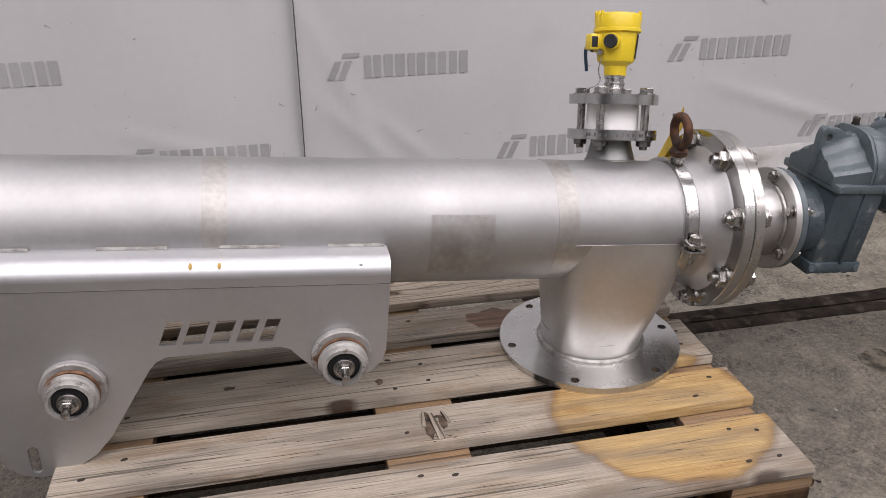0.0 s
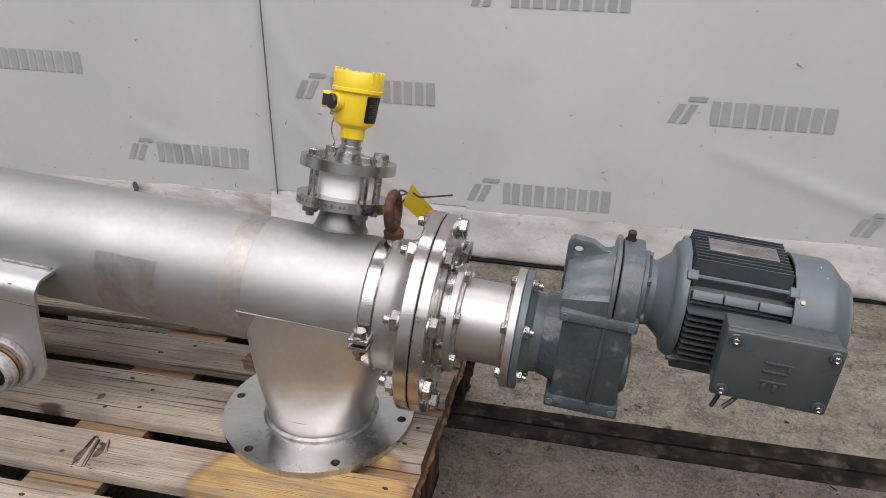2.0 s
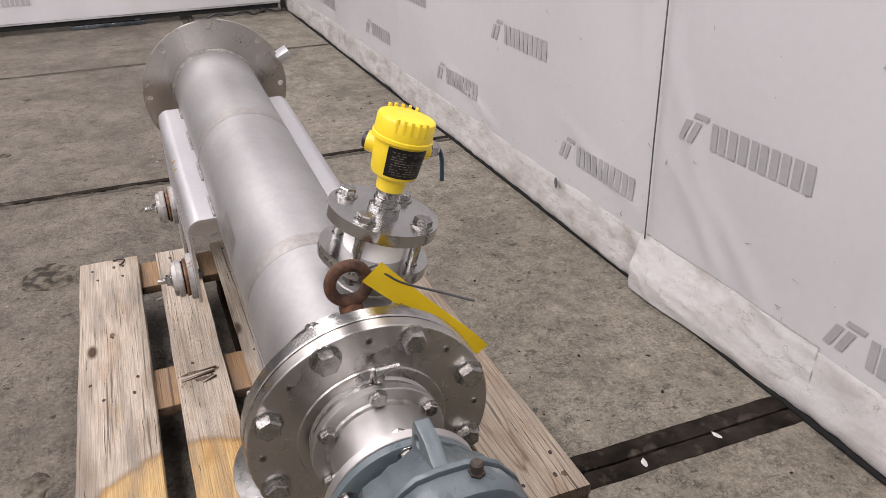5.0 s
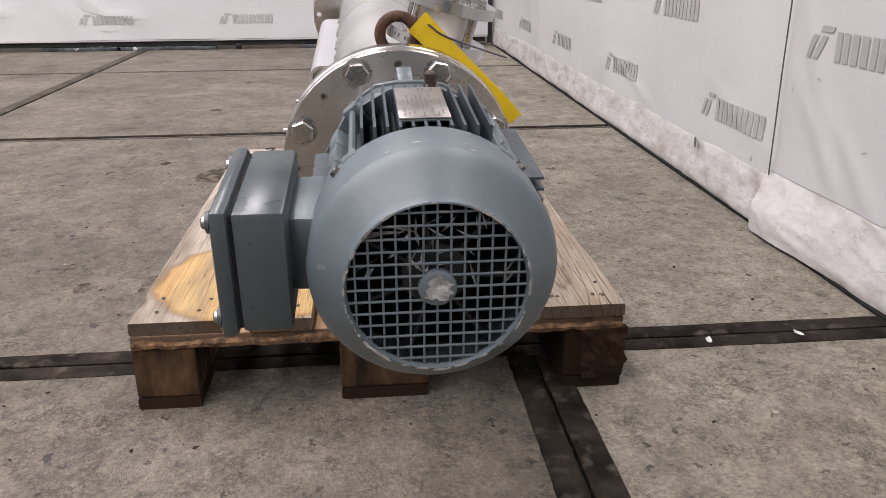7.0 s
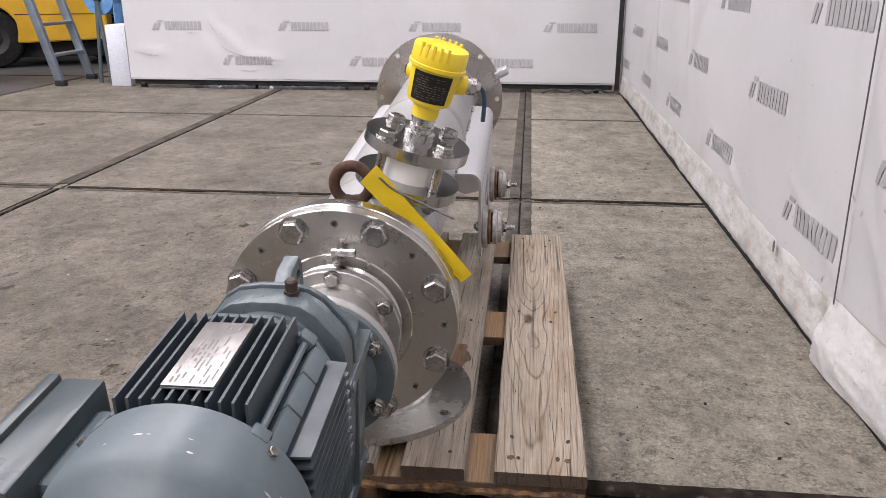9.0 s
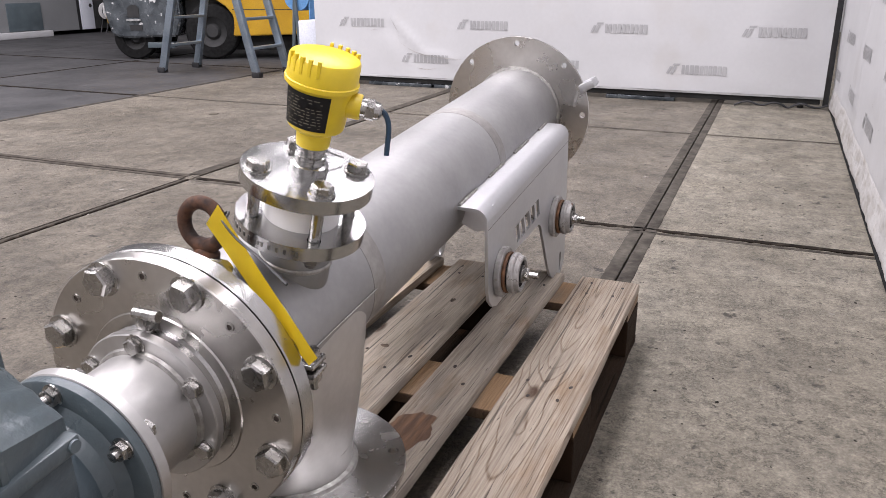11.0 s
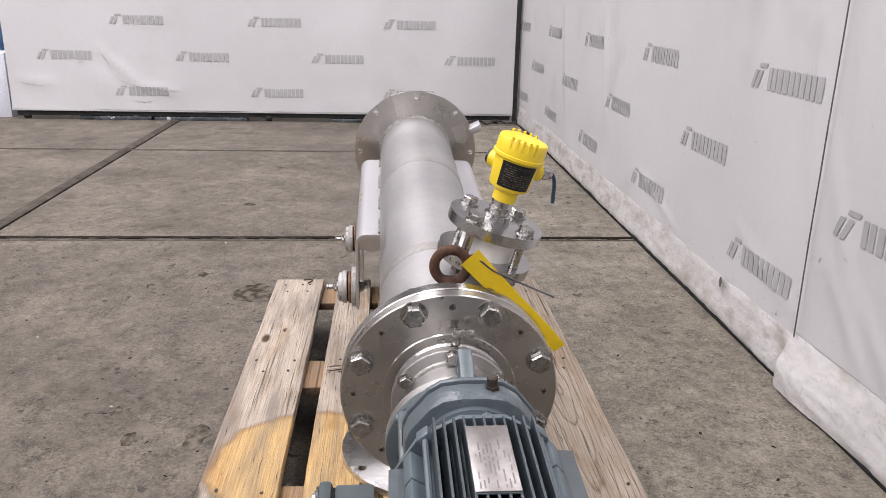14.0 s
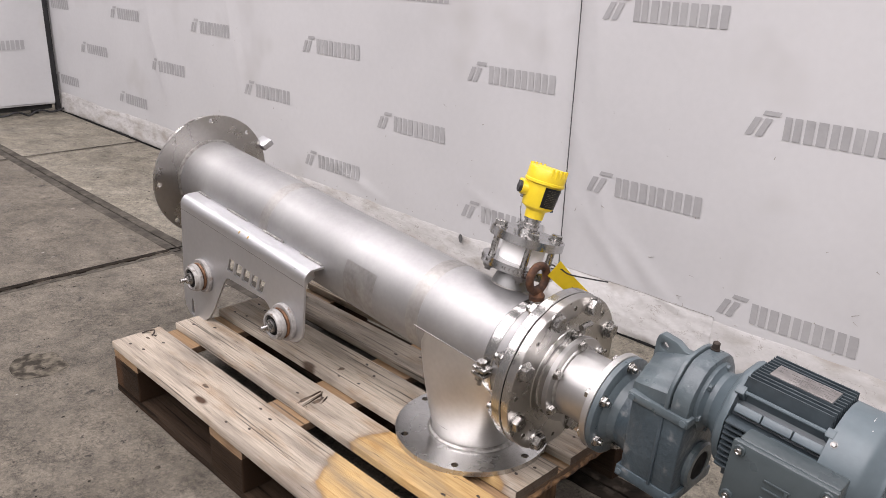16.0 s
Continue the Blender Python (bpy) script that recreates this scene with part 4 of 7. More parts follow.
sheet(-1.985, 1.985, 0.085, 2.0, 21.0, 0.020, 0.035, TARP_WHITE, screen)
hem_ob = part("lower_bar", boxed((-1.99, 0.004, 0.070), (1.985, 0.012, 0.088), 0.002), TARP, screen, "white lower edge bar")
for right_x, top_z in mark_rows(-1.34, -0.77, 0.538, 1.055, 0.272, -2.0, 2.0, 0.10, 2.0):
    brand_mark(right_x, top_z, 21.0, 0.020, PRINT_PALE, screen, 0.0042)
# brownish lines that follow the screen's creases
line_rng = random.Random(31)
for pts, wide in ((((-1.285, 0.56), (-1.25, 0.50), (-1.215, 0.44), (-1.20, 0.37)), 0.010), (((-1.20, 0.36), (-1.10, 0.30), (-0.98, 0.265), (-0.80, 0.245), (-0.62, 0.238)), 0.007), (((-1.93, 0.30), (-1.82, 0.275), (-1.70, 0.262)), 0.006),
                  (((-1.46, 0.44), (-1.43, 0.452), (-1.40, 0.458)), 0.006), (((-1.05, 0.160), (-0.95, 0.150), (-0.86, 0.166)), 0.008)):
    bm = bmesh.new()
    line = smooth_path([(px, 0.0, pz) for px, pz in pts], 8)
    edge = []
    for i, p in enumerate(line):
        w = wide * math.sin(math.pi * (i + 0.4) / len(line)) * line_rng.uniform(0.35, 1.0)
        edge.append([bm.verts.new((p.x, -sag(p.x, p.z + dz, 21.0, 0.020) - 0.0050, p.z + dz)) for dz in (-w * 0.5, w * 0.5)])
    for a, b in zip(edge, edge[1:]):
        bm.faces.new((a[0], b[0], b[1], a[1]))
    part("crease_smear", bm, CREASE_TINT, screen, "brownish line along a crease", smooth=0)
part("frame_tube", boxed((-1.97, 0.035, 0.03), (1.97, 0.085, 0.075), 0.006), DARK_GAP, screen, "dark steel frame tube")
part("edge_post", boxed((1.985, 0.0, 0.02), (2.022, 0.03, 2.0), 0.006), BLACK, screen, "black upright strip along the screen's edge")
for fx in (-1.9, -1.05, 0.0, 0.95, 1.85):
    bm = turned([(-0.02, 0), (-0.02, 0.028), (0.02, 0.028), (0.02, 0)], 16, Matrix.Translation((fx, 0.06, 0.028)) @ X_AXIS)
    part("castor", bm, BLACK, screen)
for fx, w in ((-1.2, 0.30), (-0.55, 0.38), (0.75, 0.25)):
    part("base_plate", boxed((fx - w, 0.02, 0.001), (fx + w, 0.11, 0.028), 0.003), TRUCK_GREY, screen)
cable = bmesh.new()
tube(cable, smooth_path([(-4.74, 0.40 + 0.05 * i, GROUND + 0.012 + 0.03 * abs(math.sin(i * 0.9))) for i in range(13)], 4), 0.007, 8)
tagged(part("power_cable", cable, BLACK, None, "black cable lying under the white screen"), category="cable")

# ---------------------------------------------------------------- pallet
pallet = thing("pallet", Matrix(), "weathered wooden pallet with a pale round patch", "pallet")
rnd = random.Random(4)


def board(name, x0, x1, y0, y1, z0, z1, material, parent, label="", ragged=0.004):
    """A sawn board with softened edges, a slight bow and uneven ends; grain along its length."""
    bm = bmesh.new()
    lengthwise = x1 - x0 > y1 - y0
    n = 14
    rows = []
    for i in range(n + 1):
        s = i / n
        e = ragged * rnd.uniform(-0.6, 0.6)
        row = []
        for y, z in ((0, 0.12), (0.03, 0), (0.97, 0), (1, 0.12), (1, 0.88), (0.985, 1), (0.015, 1), (0, 0.88)):
            if lengthwise:
                p = (x0 + (x1 - x0) * s, y0 + (y1 - y0) * y + e * 0.4, z0 + (z1 - z0) * z)
            else:
                p = (x0 + (x1 - x0) * y + e * 0.4, y0 + (y1 - y0) * s, z0 + (z1 - z0) * z)
            row.append(bm.verts.new(p))
        rows.append(row)
    for a, b in zip(rows, rows[1:]):
        for k in range(8):
            bm.faces.new((a[k], a[(k + 1) % 8], b[(k + 1) % 8], b[k]))
    bm.faces.new(rows[0])
    bm.faces.new(rows[-1][::-1])
    return part(name, bm, material, parent, label, smooth=40)


TOP = [(-0.400, -0.257), (-0.213, -0.113), (-0.0715, 0.0715), (0.114, 0.213), (0.258, 0.400)]
for k, (y0, y1) in enumerate(TOP):
    board("top_board", -0.6 + rnd.uniform(-0.004, 0.004), 0.6 + rnd.uniform(-0.004, 0.004), y0, y1, 0.122, 0.144, WOOD_PATCH if k < 3 else WOOD if k < 4 else WOOD_FIGURED, pallet,
          "weathered board with a pale yellow patch" if k < 2 else "")
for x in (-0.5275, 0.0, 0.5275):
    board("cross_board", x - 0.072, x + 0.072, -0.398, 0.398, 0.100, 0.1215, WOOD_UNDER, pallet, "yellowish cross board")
# the bottom boards carry the deck's shade in their wood colour
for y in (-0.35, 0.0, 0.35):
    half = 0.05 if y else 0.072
    board("bottom_board", -0.598, 0.598, y - half, y + half, GROUND, GROUND + 0.021, WOOD_DARK, pallet, "dark damp bottom board with shade in its colour")
# most blocks carry painted shade too; two at the near end stay browner
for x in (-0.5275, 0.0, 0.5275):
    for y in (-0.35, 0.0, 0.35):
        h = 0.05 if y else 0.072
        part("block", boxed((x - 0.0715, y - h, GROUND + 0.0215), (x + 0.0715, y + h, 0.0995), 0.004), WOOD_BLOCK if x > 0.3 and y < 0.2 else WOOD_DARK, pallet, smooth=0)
bark = bmesh.new()
box(bark, (0.520, 0.330, 0.012), (0.604, 0.404, 0.100), 0.0)
bmesh.ops.subdivide_edges(bark, edges=bark.edges[:], cuts=7, use_grid_fill=True)
for v_ in bark.verts:
    w_ = 0.010 * noise.noise(v_.co * 38) + 0.006 * noise.noise(v_.co * 90)
    v_.co += Vector((w_ * 0.8, abs(w_) * 1.2 - 0.004, 0.0))
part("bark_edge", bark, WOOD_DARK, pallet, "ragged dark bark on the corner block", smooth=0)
# ragged bark along the lower edge of the end board
bark = bmesh.new()
strip = []
for i in range(161):
    y = -0.397 + 0.794 * i / 160
    deep = 0.003 + 0.006 * abs(noise.noise(Vector((y * 17, 0.5, 2.0)))) + 0.004 * noise.noise(Vector((y * 70, 1.5, 2.0)))
    low, high = 0.0985 + 0.004 * noise.noise(Vector((y * 40, 3.0, 2.0))), 0.1130 + 0.006 * noise.noise(Vector((y * 14, 6.0, 2.0))) + 0.003 * noise.noise(Vector((y * 60, 6.0, 2.0)))
    strip.append([bark.verts.new(p) for p in ((0.590, y, high), (0.5995 + deep * 0.5, y, high), (0.5995 + deep, y, (low + high) / 2 + 0.002), (0.5990 + deep * 0.7, y, low + 0.002), (0.590, y, low))])
for a, b in zip(strip, strip[1:]):
    for k in range(4):
        bark.faces.new((a[k], a[k + 1], b[k + 1], b[k]))
part("bark_strip", bark, BARK, pallet, "ragged orange-brown bark along the board's edge", smooth=0)


def blot(name, x, y, rx, ry, seed, material, label, z=0.1446):
    """A thin irregular patch on a board's face."""
    bm = bmesh.new()
    ring = []
    for a in np.linspace(0, 2 * math.pi, 44, endpoint=False):
        q = 1 + 0.38 * noise.noise(Vector((math.cos(a) * 1.7, math.sin(a) * 1.7, seed))) + 0.10 * noise.noise(Vector((math.cos(a) * 6, math.sin(a) * 6, seed)))
        ring.append(bm.verts.new((x + rx * q * math.cos(a), y + ry * q * math.sin(a), z)))
    bm.faces.new(ring)
    return part(name, bm, material, pallet, label, smooth=0)


blot("damp_stain", 0.215, 0.158, 0.060, 0.036, 3.0, SOAKED, "brown damp stain beside the foot flange")
# the torn place on the second board: a dark hollow with splinters standing in it
blot("torn_hollow", 0.010, -0.165, 0.009, 0.036, 5.0, TORN, "dark torn hollow in the board")
blot("torn_hollow", 0.036, -0.160, 0.008, 0.018, 8.0, TORN, "dark torn hollow in the board")
blot("knot", -0.210, -0.330, 0.012, 0.005, 2.0, TORN, "dark knot")
blot("knot", -0.055, -0.020, 0.008, 0.009, 6.0, TORN, "dark cracked knot")
blot("knot", 0.560, 0.283, 0.006, 0.007, 4.0, TORN, "dark knot")
blot("knot", 0.562, 0.372, 0.006, 0.006, 7.0, TORN, "dark knot")
blot("knot", -0.330, 0.018, 0.010, 0.006, 9.0, TORN, "dark cracked knot")
blot("knot", -0.555, -0.318, 0.008, 0.004, 11.0, TORN, "dark knot")
for sx, sy, turn, long, wide in ((0.022, -0.172, 98, 0.068, 0.014), (0.004, -0.150, 84, 0.036, 0.007), (0.043, -0.150, 110, 0.030, 0.006)):
    bm = boxed((-long / 2, -wide / 2, 0.0), (long / 2, wide / 2, 0.007), 0.0015)
    for v_ in bm.verts:
        v_.co.y *= 1.0 - 0.45 * (v_.co.x > 0)
        v_.co.z *= 1.0 - 0.6 * (v_.co.x < 0)
    part("splinter", bm, WOOD, pallet, "torn-up splinter", m=pose(sx, sy, 0.1435, 0, 0, turn), smooth=0)
bm = bmesh.new()
tube(bm, smooth_path([(-0.592, -0.318, 0.146), (-0.586, -0.302, 0.150), (-0.574, -0.290, 0.153), (-0.562, -0.296, 0.150), (-0.560, -0.304, 0.146)], 5), 0.0022, 8)
part("bent_nail", bm, NAIL, pallet, "bent black staple standing out of the board", smooth=40)
# drying cracks and dark streaks along the grain, thin slivers on the boards' faces
cracks = bmesh.new()
for y0, y1 in TOP:
    for k in range(34):
        x, y = rnd.uniform(-0.58, 0.52), rnd.uniform(y0 + 0.006, y1 - 0.006)
        long, wide = rnd.choice((0.02, 0.04, 0.07, 0.12)) * rnd.uniform(0.6, 1.4), rnd.uniform(0.0003, 0.0008)
        slope = rnd.uniform(-0.02, 0.02)
        top = [(x + long * s, y + slope * long * s + 0.0006 * math.sin(9 * s + k)) for s in (0, 0.2, 0.4, 0.6, 0.8, 1.0)]
        if top[-1][0] > 0.595:
            continue
        vs = [cracks.verts.new((px, py - wide * (1 - abs(2 * i / 5 - 1)), 0.1443)) for i, (px, py) in enumerate(top)]
        vs += [cracks.verts.new((px, py + wide * (1.1 - abs(2 * i / 5 - 1)), 0.1443)) for i, (px, py) in reversed(list(enumerate(top)))]
        cracks.faces.new(vs)
for k in range(8):  # torn fibres round the splinter
    x, y, a, long = rnd.uniform(-0.005, 0.05), rnd.uniform(-0.209, -0.165), rnd.uniform(-0.5, 0.5), rnd.uniform(0.006, 0.014)
    vs = [cracks.verts.new((x + long * c * math.cos(a) - d * math.sin(a), y + long * c * math.sin(a) + d * math.cos(a), 0.1444)) for c, d in ((0, 0), (0.5, -0.0011), (1, 0), (0.5, 0.0012))]
    cracks.faces.new(vs)
tagged(part("wood_cracks", cracks, NAIL, pallet, "fine dark drying cracks", smooth=0), kind="stuff")
nail = mesh_of(turned([(-0.002, 0), (-0.002, 0.0040), (0.0006, 0.0040), (0.0006, 0.0)], 8), "nail", NAIL)
for y0, y1 in TOP:
    for x in (-0.5275, 0.0, 0.5275):
        spots = ((-0.03, 0.22), (0.03, 0.30), (-0.025, 0.78), (0.034, 0.70)) if y1 - y0 > 0.12 else ((-0.03, 0.3), (0.03, 0.7))
        for dx, s in spots:
            place("nail", nail, pallet, m=Matrix.Translation((x + dx + rnd.uniform(-0.008, 0.008), y0 + (y1 - y0) * s + rnd.uniform(-0.008, 0.008), 0.144)) @ pose(0, 0, 0, 0, 0, rnd.uniform(-20, 20)) @ Matrix.Diagonal((rnd.uniform(1.0, 1.7), 0.85, 1, 1)))

# ---------------------------------------------------------------- screw conveyor
# local frame: x along the pipe towards the drive, y across, z up from the pipe's axis
PIPE = pose(0.377, 0.0318, 0.4134, 0, 5.2, 0.335)
conveyor = thing("screw_conveyor", PIPE, "blasted stainless tube screw conveyor with side brackets on a pallet", "conveyor")
TO_LOCAL = PIPE.inverted()
R = 0.1095


def along(u, v=0.0, w=0.0):
    """Puts a body turned round z on an axis that runs along the pipe."""
    return Matrix.Translation((u, v, w)) @ X_AXIS


part("pipe", turned([(-1.140, R - 0.003), (-1.140, R), (0.135, R), (0.135, R - 0.003), (-1.140, R - 0.003)], 96, along(0)), STEEL, conveyor)
for u in (-0.690, -0.102):
    part("tape_band", turned([(u - 0.019, R), (u - 0.019, R + 0.0005), (u + 0.019, R + 0.0005), (u + 0.019, R)], 96, along(0)), TAPE, conveyor, "dull band where tape was removed")
# glue rectangle on the near flank
bm = bmesh.new()
rows = [[bm.verts.new((u, -(R + 0.0006) * math.cos(a), (R + 0.0006) * math.sin(a))) for a in np.linspace(radians(-32), radians(28), 9)] for u in (-0.345, -0.235)]
for k in range(8):
    bm.faces.new((rows[0][k], rows[1][k], rows[1][k + 1], rows[0][k + 1]))
part("glue_patch", bm, GLUE, conveyor, "rectangle of old label glue", smooth=60)

# far end flange
holes = [circle(0.0075, 12, 0.174 * math.cos(a), 0.174 * math.sin(a)) for a in [math.pi / 4 * k for k in range(8)]]
bm = plate(bmesh.new(), circle(0.190, 72), [circle(R - 0.002, 64), *holes], 0.010, along(-1.150))
part("end_flange", bm, FLANGE, conveyor, "wide brushed flange ring with bolt holes")
part("weld_bead", turned([(-1.141, R), (-1.140, R + 0.007), (-1.135, R + 0.006), (-1.133, R)], 72, along(0)), WELD, conveyor)
bm = boxed((-0.026, -0.010, -0.018), (0.026, 0.010, 0.020), 0.002, Matrix.Translation((-1.142, 0.186, 0.078)) @ pose(0, 0, 0, -62, 0, 0))
part("flange_lug", bm, STEEL_SHEET, conveyor, "small angled lug on the flange's rim")

# outlet tee: from a round neck to a flat-sided saddle on the pipe
bm = bmesh.new()
rings = []
N = 72
for k in range(15):
    s = k / 14
    e = min(1.0, max(0.0, (s - 0.10) / 0.75))
    ease = 0.8 * e + 0.2 * e * e * (3 - 2 * e)
    hx, hy, cx = 0.0985 + 0.0235 * ease, 0.0985 + 0.0125 * ease, 0.381 + 0.0235 * ease
    power = 2.0 + 3.2 * ease
    ring = []
    for a in np.linspace(0, 2 * math.pi, N, endpoint=False):
        c, d = math.cos(a), math.sin(a)
        x = cx + hx * math.copysign(abs(c) ** (2 / power), c)
        y = 0.0300 + hy * math.copysign(abs(d) ** (2 / power), d)
        top = 0.4130 - 0.091 * (x - 0.377) - 0.002
        ring.append(bm.verts.new(TO_LOCAL @ Vector((x, y, 0.150 + (top - 0.150) * s))))
    rings.append(ring)
for a, b in zip(rings, rings[1:]):
    for i in range(N):
        j = (i + 1) % N
        bm.faces.new((a[i], a[j], b[j], b[i]))
part("outlet_neck", bm, NECK, conveyor, "blasted outlet neck between pipe and foot")
for side in (-1, 1):
    bm = bmesh.new()
    tube(bm, [(u, side * (R + 0.0015), -0.003 + 0.0003 * math.sin(u * 900)) for u in np.linspace(-0.088, 0.108, 120)], 0.0010, 6)
    part("saddle_weld", bm, TAPE, conveyor)
FOOT = TO_LOCAL @ Matrix.Translation((0.377, 0.0286, 0.1445))
holes = [circle(0.0085, 12, 0.160 * math.cos(a), 0.160 * math.sin(a)) for a in [math.pi / 3 * k for k in range(6)]]
part("foot_flange", plate(bmesh.new(), circle(0.1785, 72), [circle(0.094, 48), *holes], 0.012, FOOT), FOOT_PLATE, conveyor, "brushed steel foot flange standing on the boards")
bm = bmesh.new()
lathe(bm, [(0.012, 0.098), (0.019, 0.099), (0.0165, 0.1055), (0.012, 0.1075)], 72, FOOT @ Matrix.Translation((0.004, 0.0012, 0)))
part("foot_weld", bm, WELD, conveyor)
bm = bmesh.new()
lathe(bm, [(0.048, 0.0986), (0.050, 0.1002), (0.052, 0.0988)], 72, FOOT @ Matrix.Translation((0.004, 0.0012, 0)))
part("neck_seam", bm, WELD, conveyor)

# drive end: clamp ring, hub, two big flanges, boss, small flange, spacer tube, drive flange
part("clamp_ring", turned([(0.118, R), (0.118, R + 0.006), (0.121, R + 0.008), (0.140, R + 0.008), (0.143, R + 0.006), (0.143, R)], 72, along(0)), BRIGHT, conveyor, "bright clamp ring round the pipe's end")
part("hub", turned([(0.143, R), (0.143, R + 0.004), (0.165, R + 0.005), (0.176, R + 0.009), (0.190, R + 0.026), (0.196, R + 0.030), (0.196, R - 0.02)], 72, along(0)), STEEL, conveyor)
bolt_holes = [circle(0.011, 12, 0.150 * math.cos(a), 0.150 * math.sin(a)) for a in [math.pi / 8 + math.pi / 4 * k for k in range(8)]]
part("pipe_flange", turned([(0.196, 0.08), (0.196, 0.1695), (0.1975, 0.171), (0.2163, 0.171), (0.2178, 0.1695), (0.2178, 0.08)], 96, along(0)), BRIGHT, conveyor, "thick bright pipe flange")
part("gasket", turned([(0.2178, 0.08), (0.2178, 0.167), (0.2194, 0.167), (0.2194, 0.08)], 72, along(0)), RUBBER, conveyor, "thin black gasket")
part("cover_flange", turned([(0.2194, 0.0), (0.2194, 0.1685), (0.2209, 0.170), (0.2375, 0.170), (0.239, 0.1685), (0.239, 0.105), (0.241, 0.1035), (0.241, 0.0)], 96, along(0)), FLANGE, conveyor, "brushed cover flange with hexagon bolts")
part("boss", turned([(0.239, 0.0), (0.239, 0.092), (0.244, 0.086), (0.256, 0.086), (0.256, 0.0)], 72, along(0)), BRIGHT, conveyor)
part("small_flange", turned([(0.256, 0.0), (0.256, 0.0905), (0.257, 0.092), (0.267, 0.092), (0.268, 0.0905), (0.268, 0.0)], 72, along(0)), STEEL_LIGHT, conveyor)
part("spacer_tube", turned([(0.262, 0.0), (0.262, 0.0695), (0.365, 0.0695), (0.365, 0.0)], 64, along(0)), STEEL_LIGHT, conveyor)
for u, d in ((0.268, 1), (0.352, -1)):
    part("tube_weld", turned([(u, 0.0695), (u, 0.0750), (u + 0.004 * d, 0.0735), (u + 0.006 * d, 0.0695)], 64, along(0)), WELD, conveyor)
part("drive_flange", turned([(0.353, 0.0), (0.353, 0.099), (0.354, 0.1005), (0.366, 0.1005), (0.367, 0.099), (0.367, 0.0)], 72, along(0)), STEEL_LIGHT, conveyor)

M20 = bolt_mesh("bolt", 0.0195, BOLT)
M20_NUT = bolt_mesh("bolt_nut", 0.0195, BOLT, True, 0.010)
M12 = bolt_mesh("small_bolt", 0.0115, BOLT)
M12_NUT = bolt_mesh("small_nut", 0.0115, BOLT, True, 0.006)
for k in range(8):
    a = math.pi / 8 + math.pi / 4 * k
    y, z = 0.150 * math.cos(a), 0.150 * math.sin(a)
    place("bolt", M20, conveyor, m=along(0.239, y, z) @ pose(0, 0, 0, 0, 0, 17 * k))
    place("nut", M20_NUT, conveyor, m=Matrix.Translation((0.196, y, z)) @ Euler((0, radians(-90), 0)).to_matrix().to_4x4() @ pose(0, 0, 0, 0, 0, 23 * k))
socket = mesh_of(turned([(0, 0.0034), (0, 0.0056), (0.0010, 0.0056), (0.0010, 0.0034), (0, 0.0034)], 16), "threaded_hole", BOLT)
hollow = mesh_of(turned([(0, 0.0), (0, 0.0033), (0.0004, 0.0033), (0.0004, 0.0)], 12), "hole_bottom", NAIL)
for k in range(8):
    a = math.pi / 4 * k + math.pi / 2
    place("hole_bottom", hollow, place("threaded_hole", socket, conveyor, m=along(0.2391, 0.150 * math.cos(a), 0.150 * math.sin(a))))
for k in range(6):
    a = math.pi / 6 + math.pi / 3 * k
    y, z = 0.081 * math.cos(a), 0.081 * math.sin(a)
    place("small_bolt", M12, conveyor, m=along(0.268, y, z))
    y, z = 0.087 * math.cos(a), 0.087 * math.sin(a)
    place("small_bolt", M12, conveyor, m=Matrix.Translation((0.353, y, z)) @ Euler((0, radians(-90), 0)).to_matrix().to_4x4())

# grease nipple with an elbow on the cover flange
bm = bmesh.new()
tube(bm, smooth_path([(0.238, 0.006, 0.094), (0.254, 0.006, 0.098), (0.260, 0.006, 0.106), (0.260, 0.008, 0.114)], 4), 0.0065, 10)
lathe(bm, [(0, 0), (0, 0.0085), (0.010, 0.0085), (0.010, 0)], 6, Matrix.Translation((0.2395, 0.006, 0.0945)) @ X_AXIS)
tube(bm, [(0.260, 0.000, 0.116), (0.260, 0.020, 0.116), (0.260, 0.022, 0.116), (0.260, 0.032, 0.116)], 0.0065, 10)
part("grease_nipple", bm, BOLT, conveyor, "small bright grease elbow")

# clamp bolts, one on each flank
for side in (-1, 1):
    bm = bmesh.new()
    y = side * (R + 0.020)
    box(bm, (0.113, min(side * R, y + side * 0.013), 0.0015), (0.147, max(side * R, y + side * 0.013), 0.0095), 0.003)
    box(bm, (0.113, min(side * R, y + side * 0.013), -0.0115), (0.147, max(side * R, y + side * 0.013), -0.0035), 0.003)
    lathe(bm, [(-0.034, 0), (-0.034, 0.005), (0.020, 0.005), (0.020, 0)], 12, Matrix.Translation((0.129, y, 0)))
    lathe(bm, [(0.0095, 0), (0.0095, 0.0125), (0.0112, 0.0125), (0.0112, 0)], 16, Matrix.Translation((0.129, y, 0)))
    for z0 in (0.0112, -0.0215):
        lathe(bm, [(z0, 0), (z0, 0.011), (z0 + 0.010, 0.011), (z0 + 0.010, 0)], 6, Matrix.Translation((0.129, y, 0)))
    part("clamp_bolt", bm, BOLT, conveyor, "clamp lug with an upright bolt")

# rusty lifting eye
EYE = TO_LOCAL @ Matrix.Translation((0.528, 0.038, 0.572))
bm = bmesh.new()
ring_pts = [(0.0, 0.0268 * math.cos(a), 0.0268 * math.sin(a)) for a in np.linspace(-math.pi / 2, 1.5 * math.pi, 37)]
tube(bm, ring_pts, 0.0068, 12, [1.25 + (0.22 if i < 3 or i > 33 else 0) for i in range(37)])
lathe(bm, [(-0.046, 0), (-0.046, 0.016), (-0.037, 0.017), (-0.029, 0.011), (-0.022, 0.0)], 24)
bmesh.ops.transform(bm, matrix=EYE, verts=bm.verts)
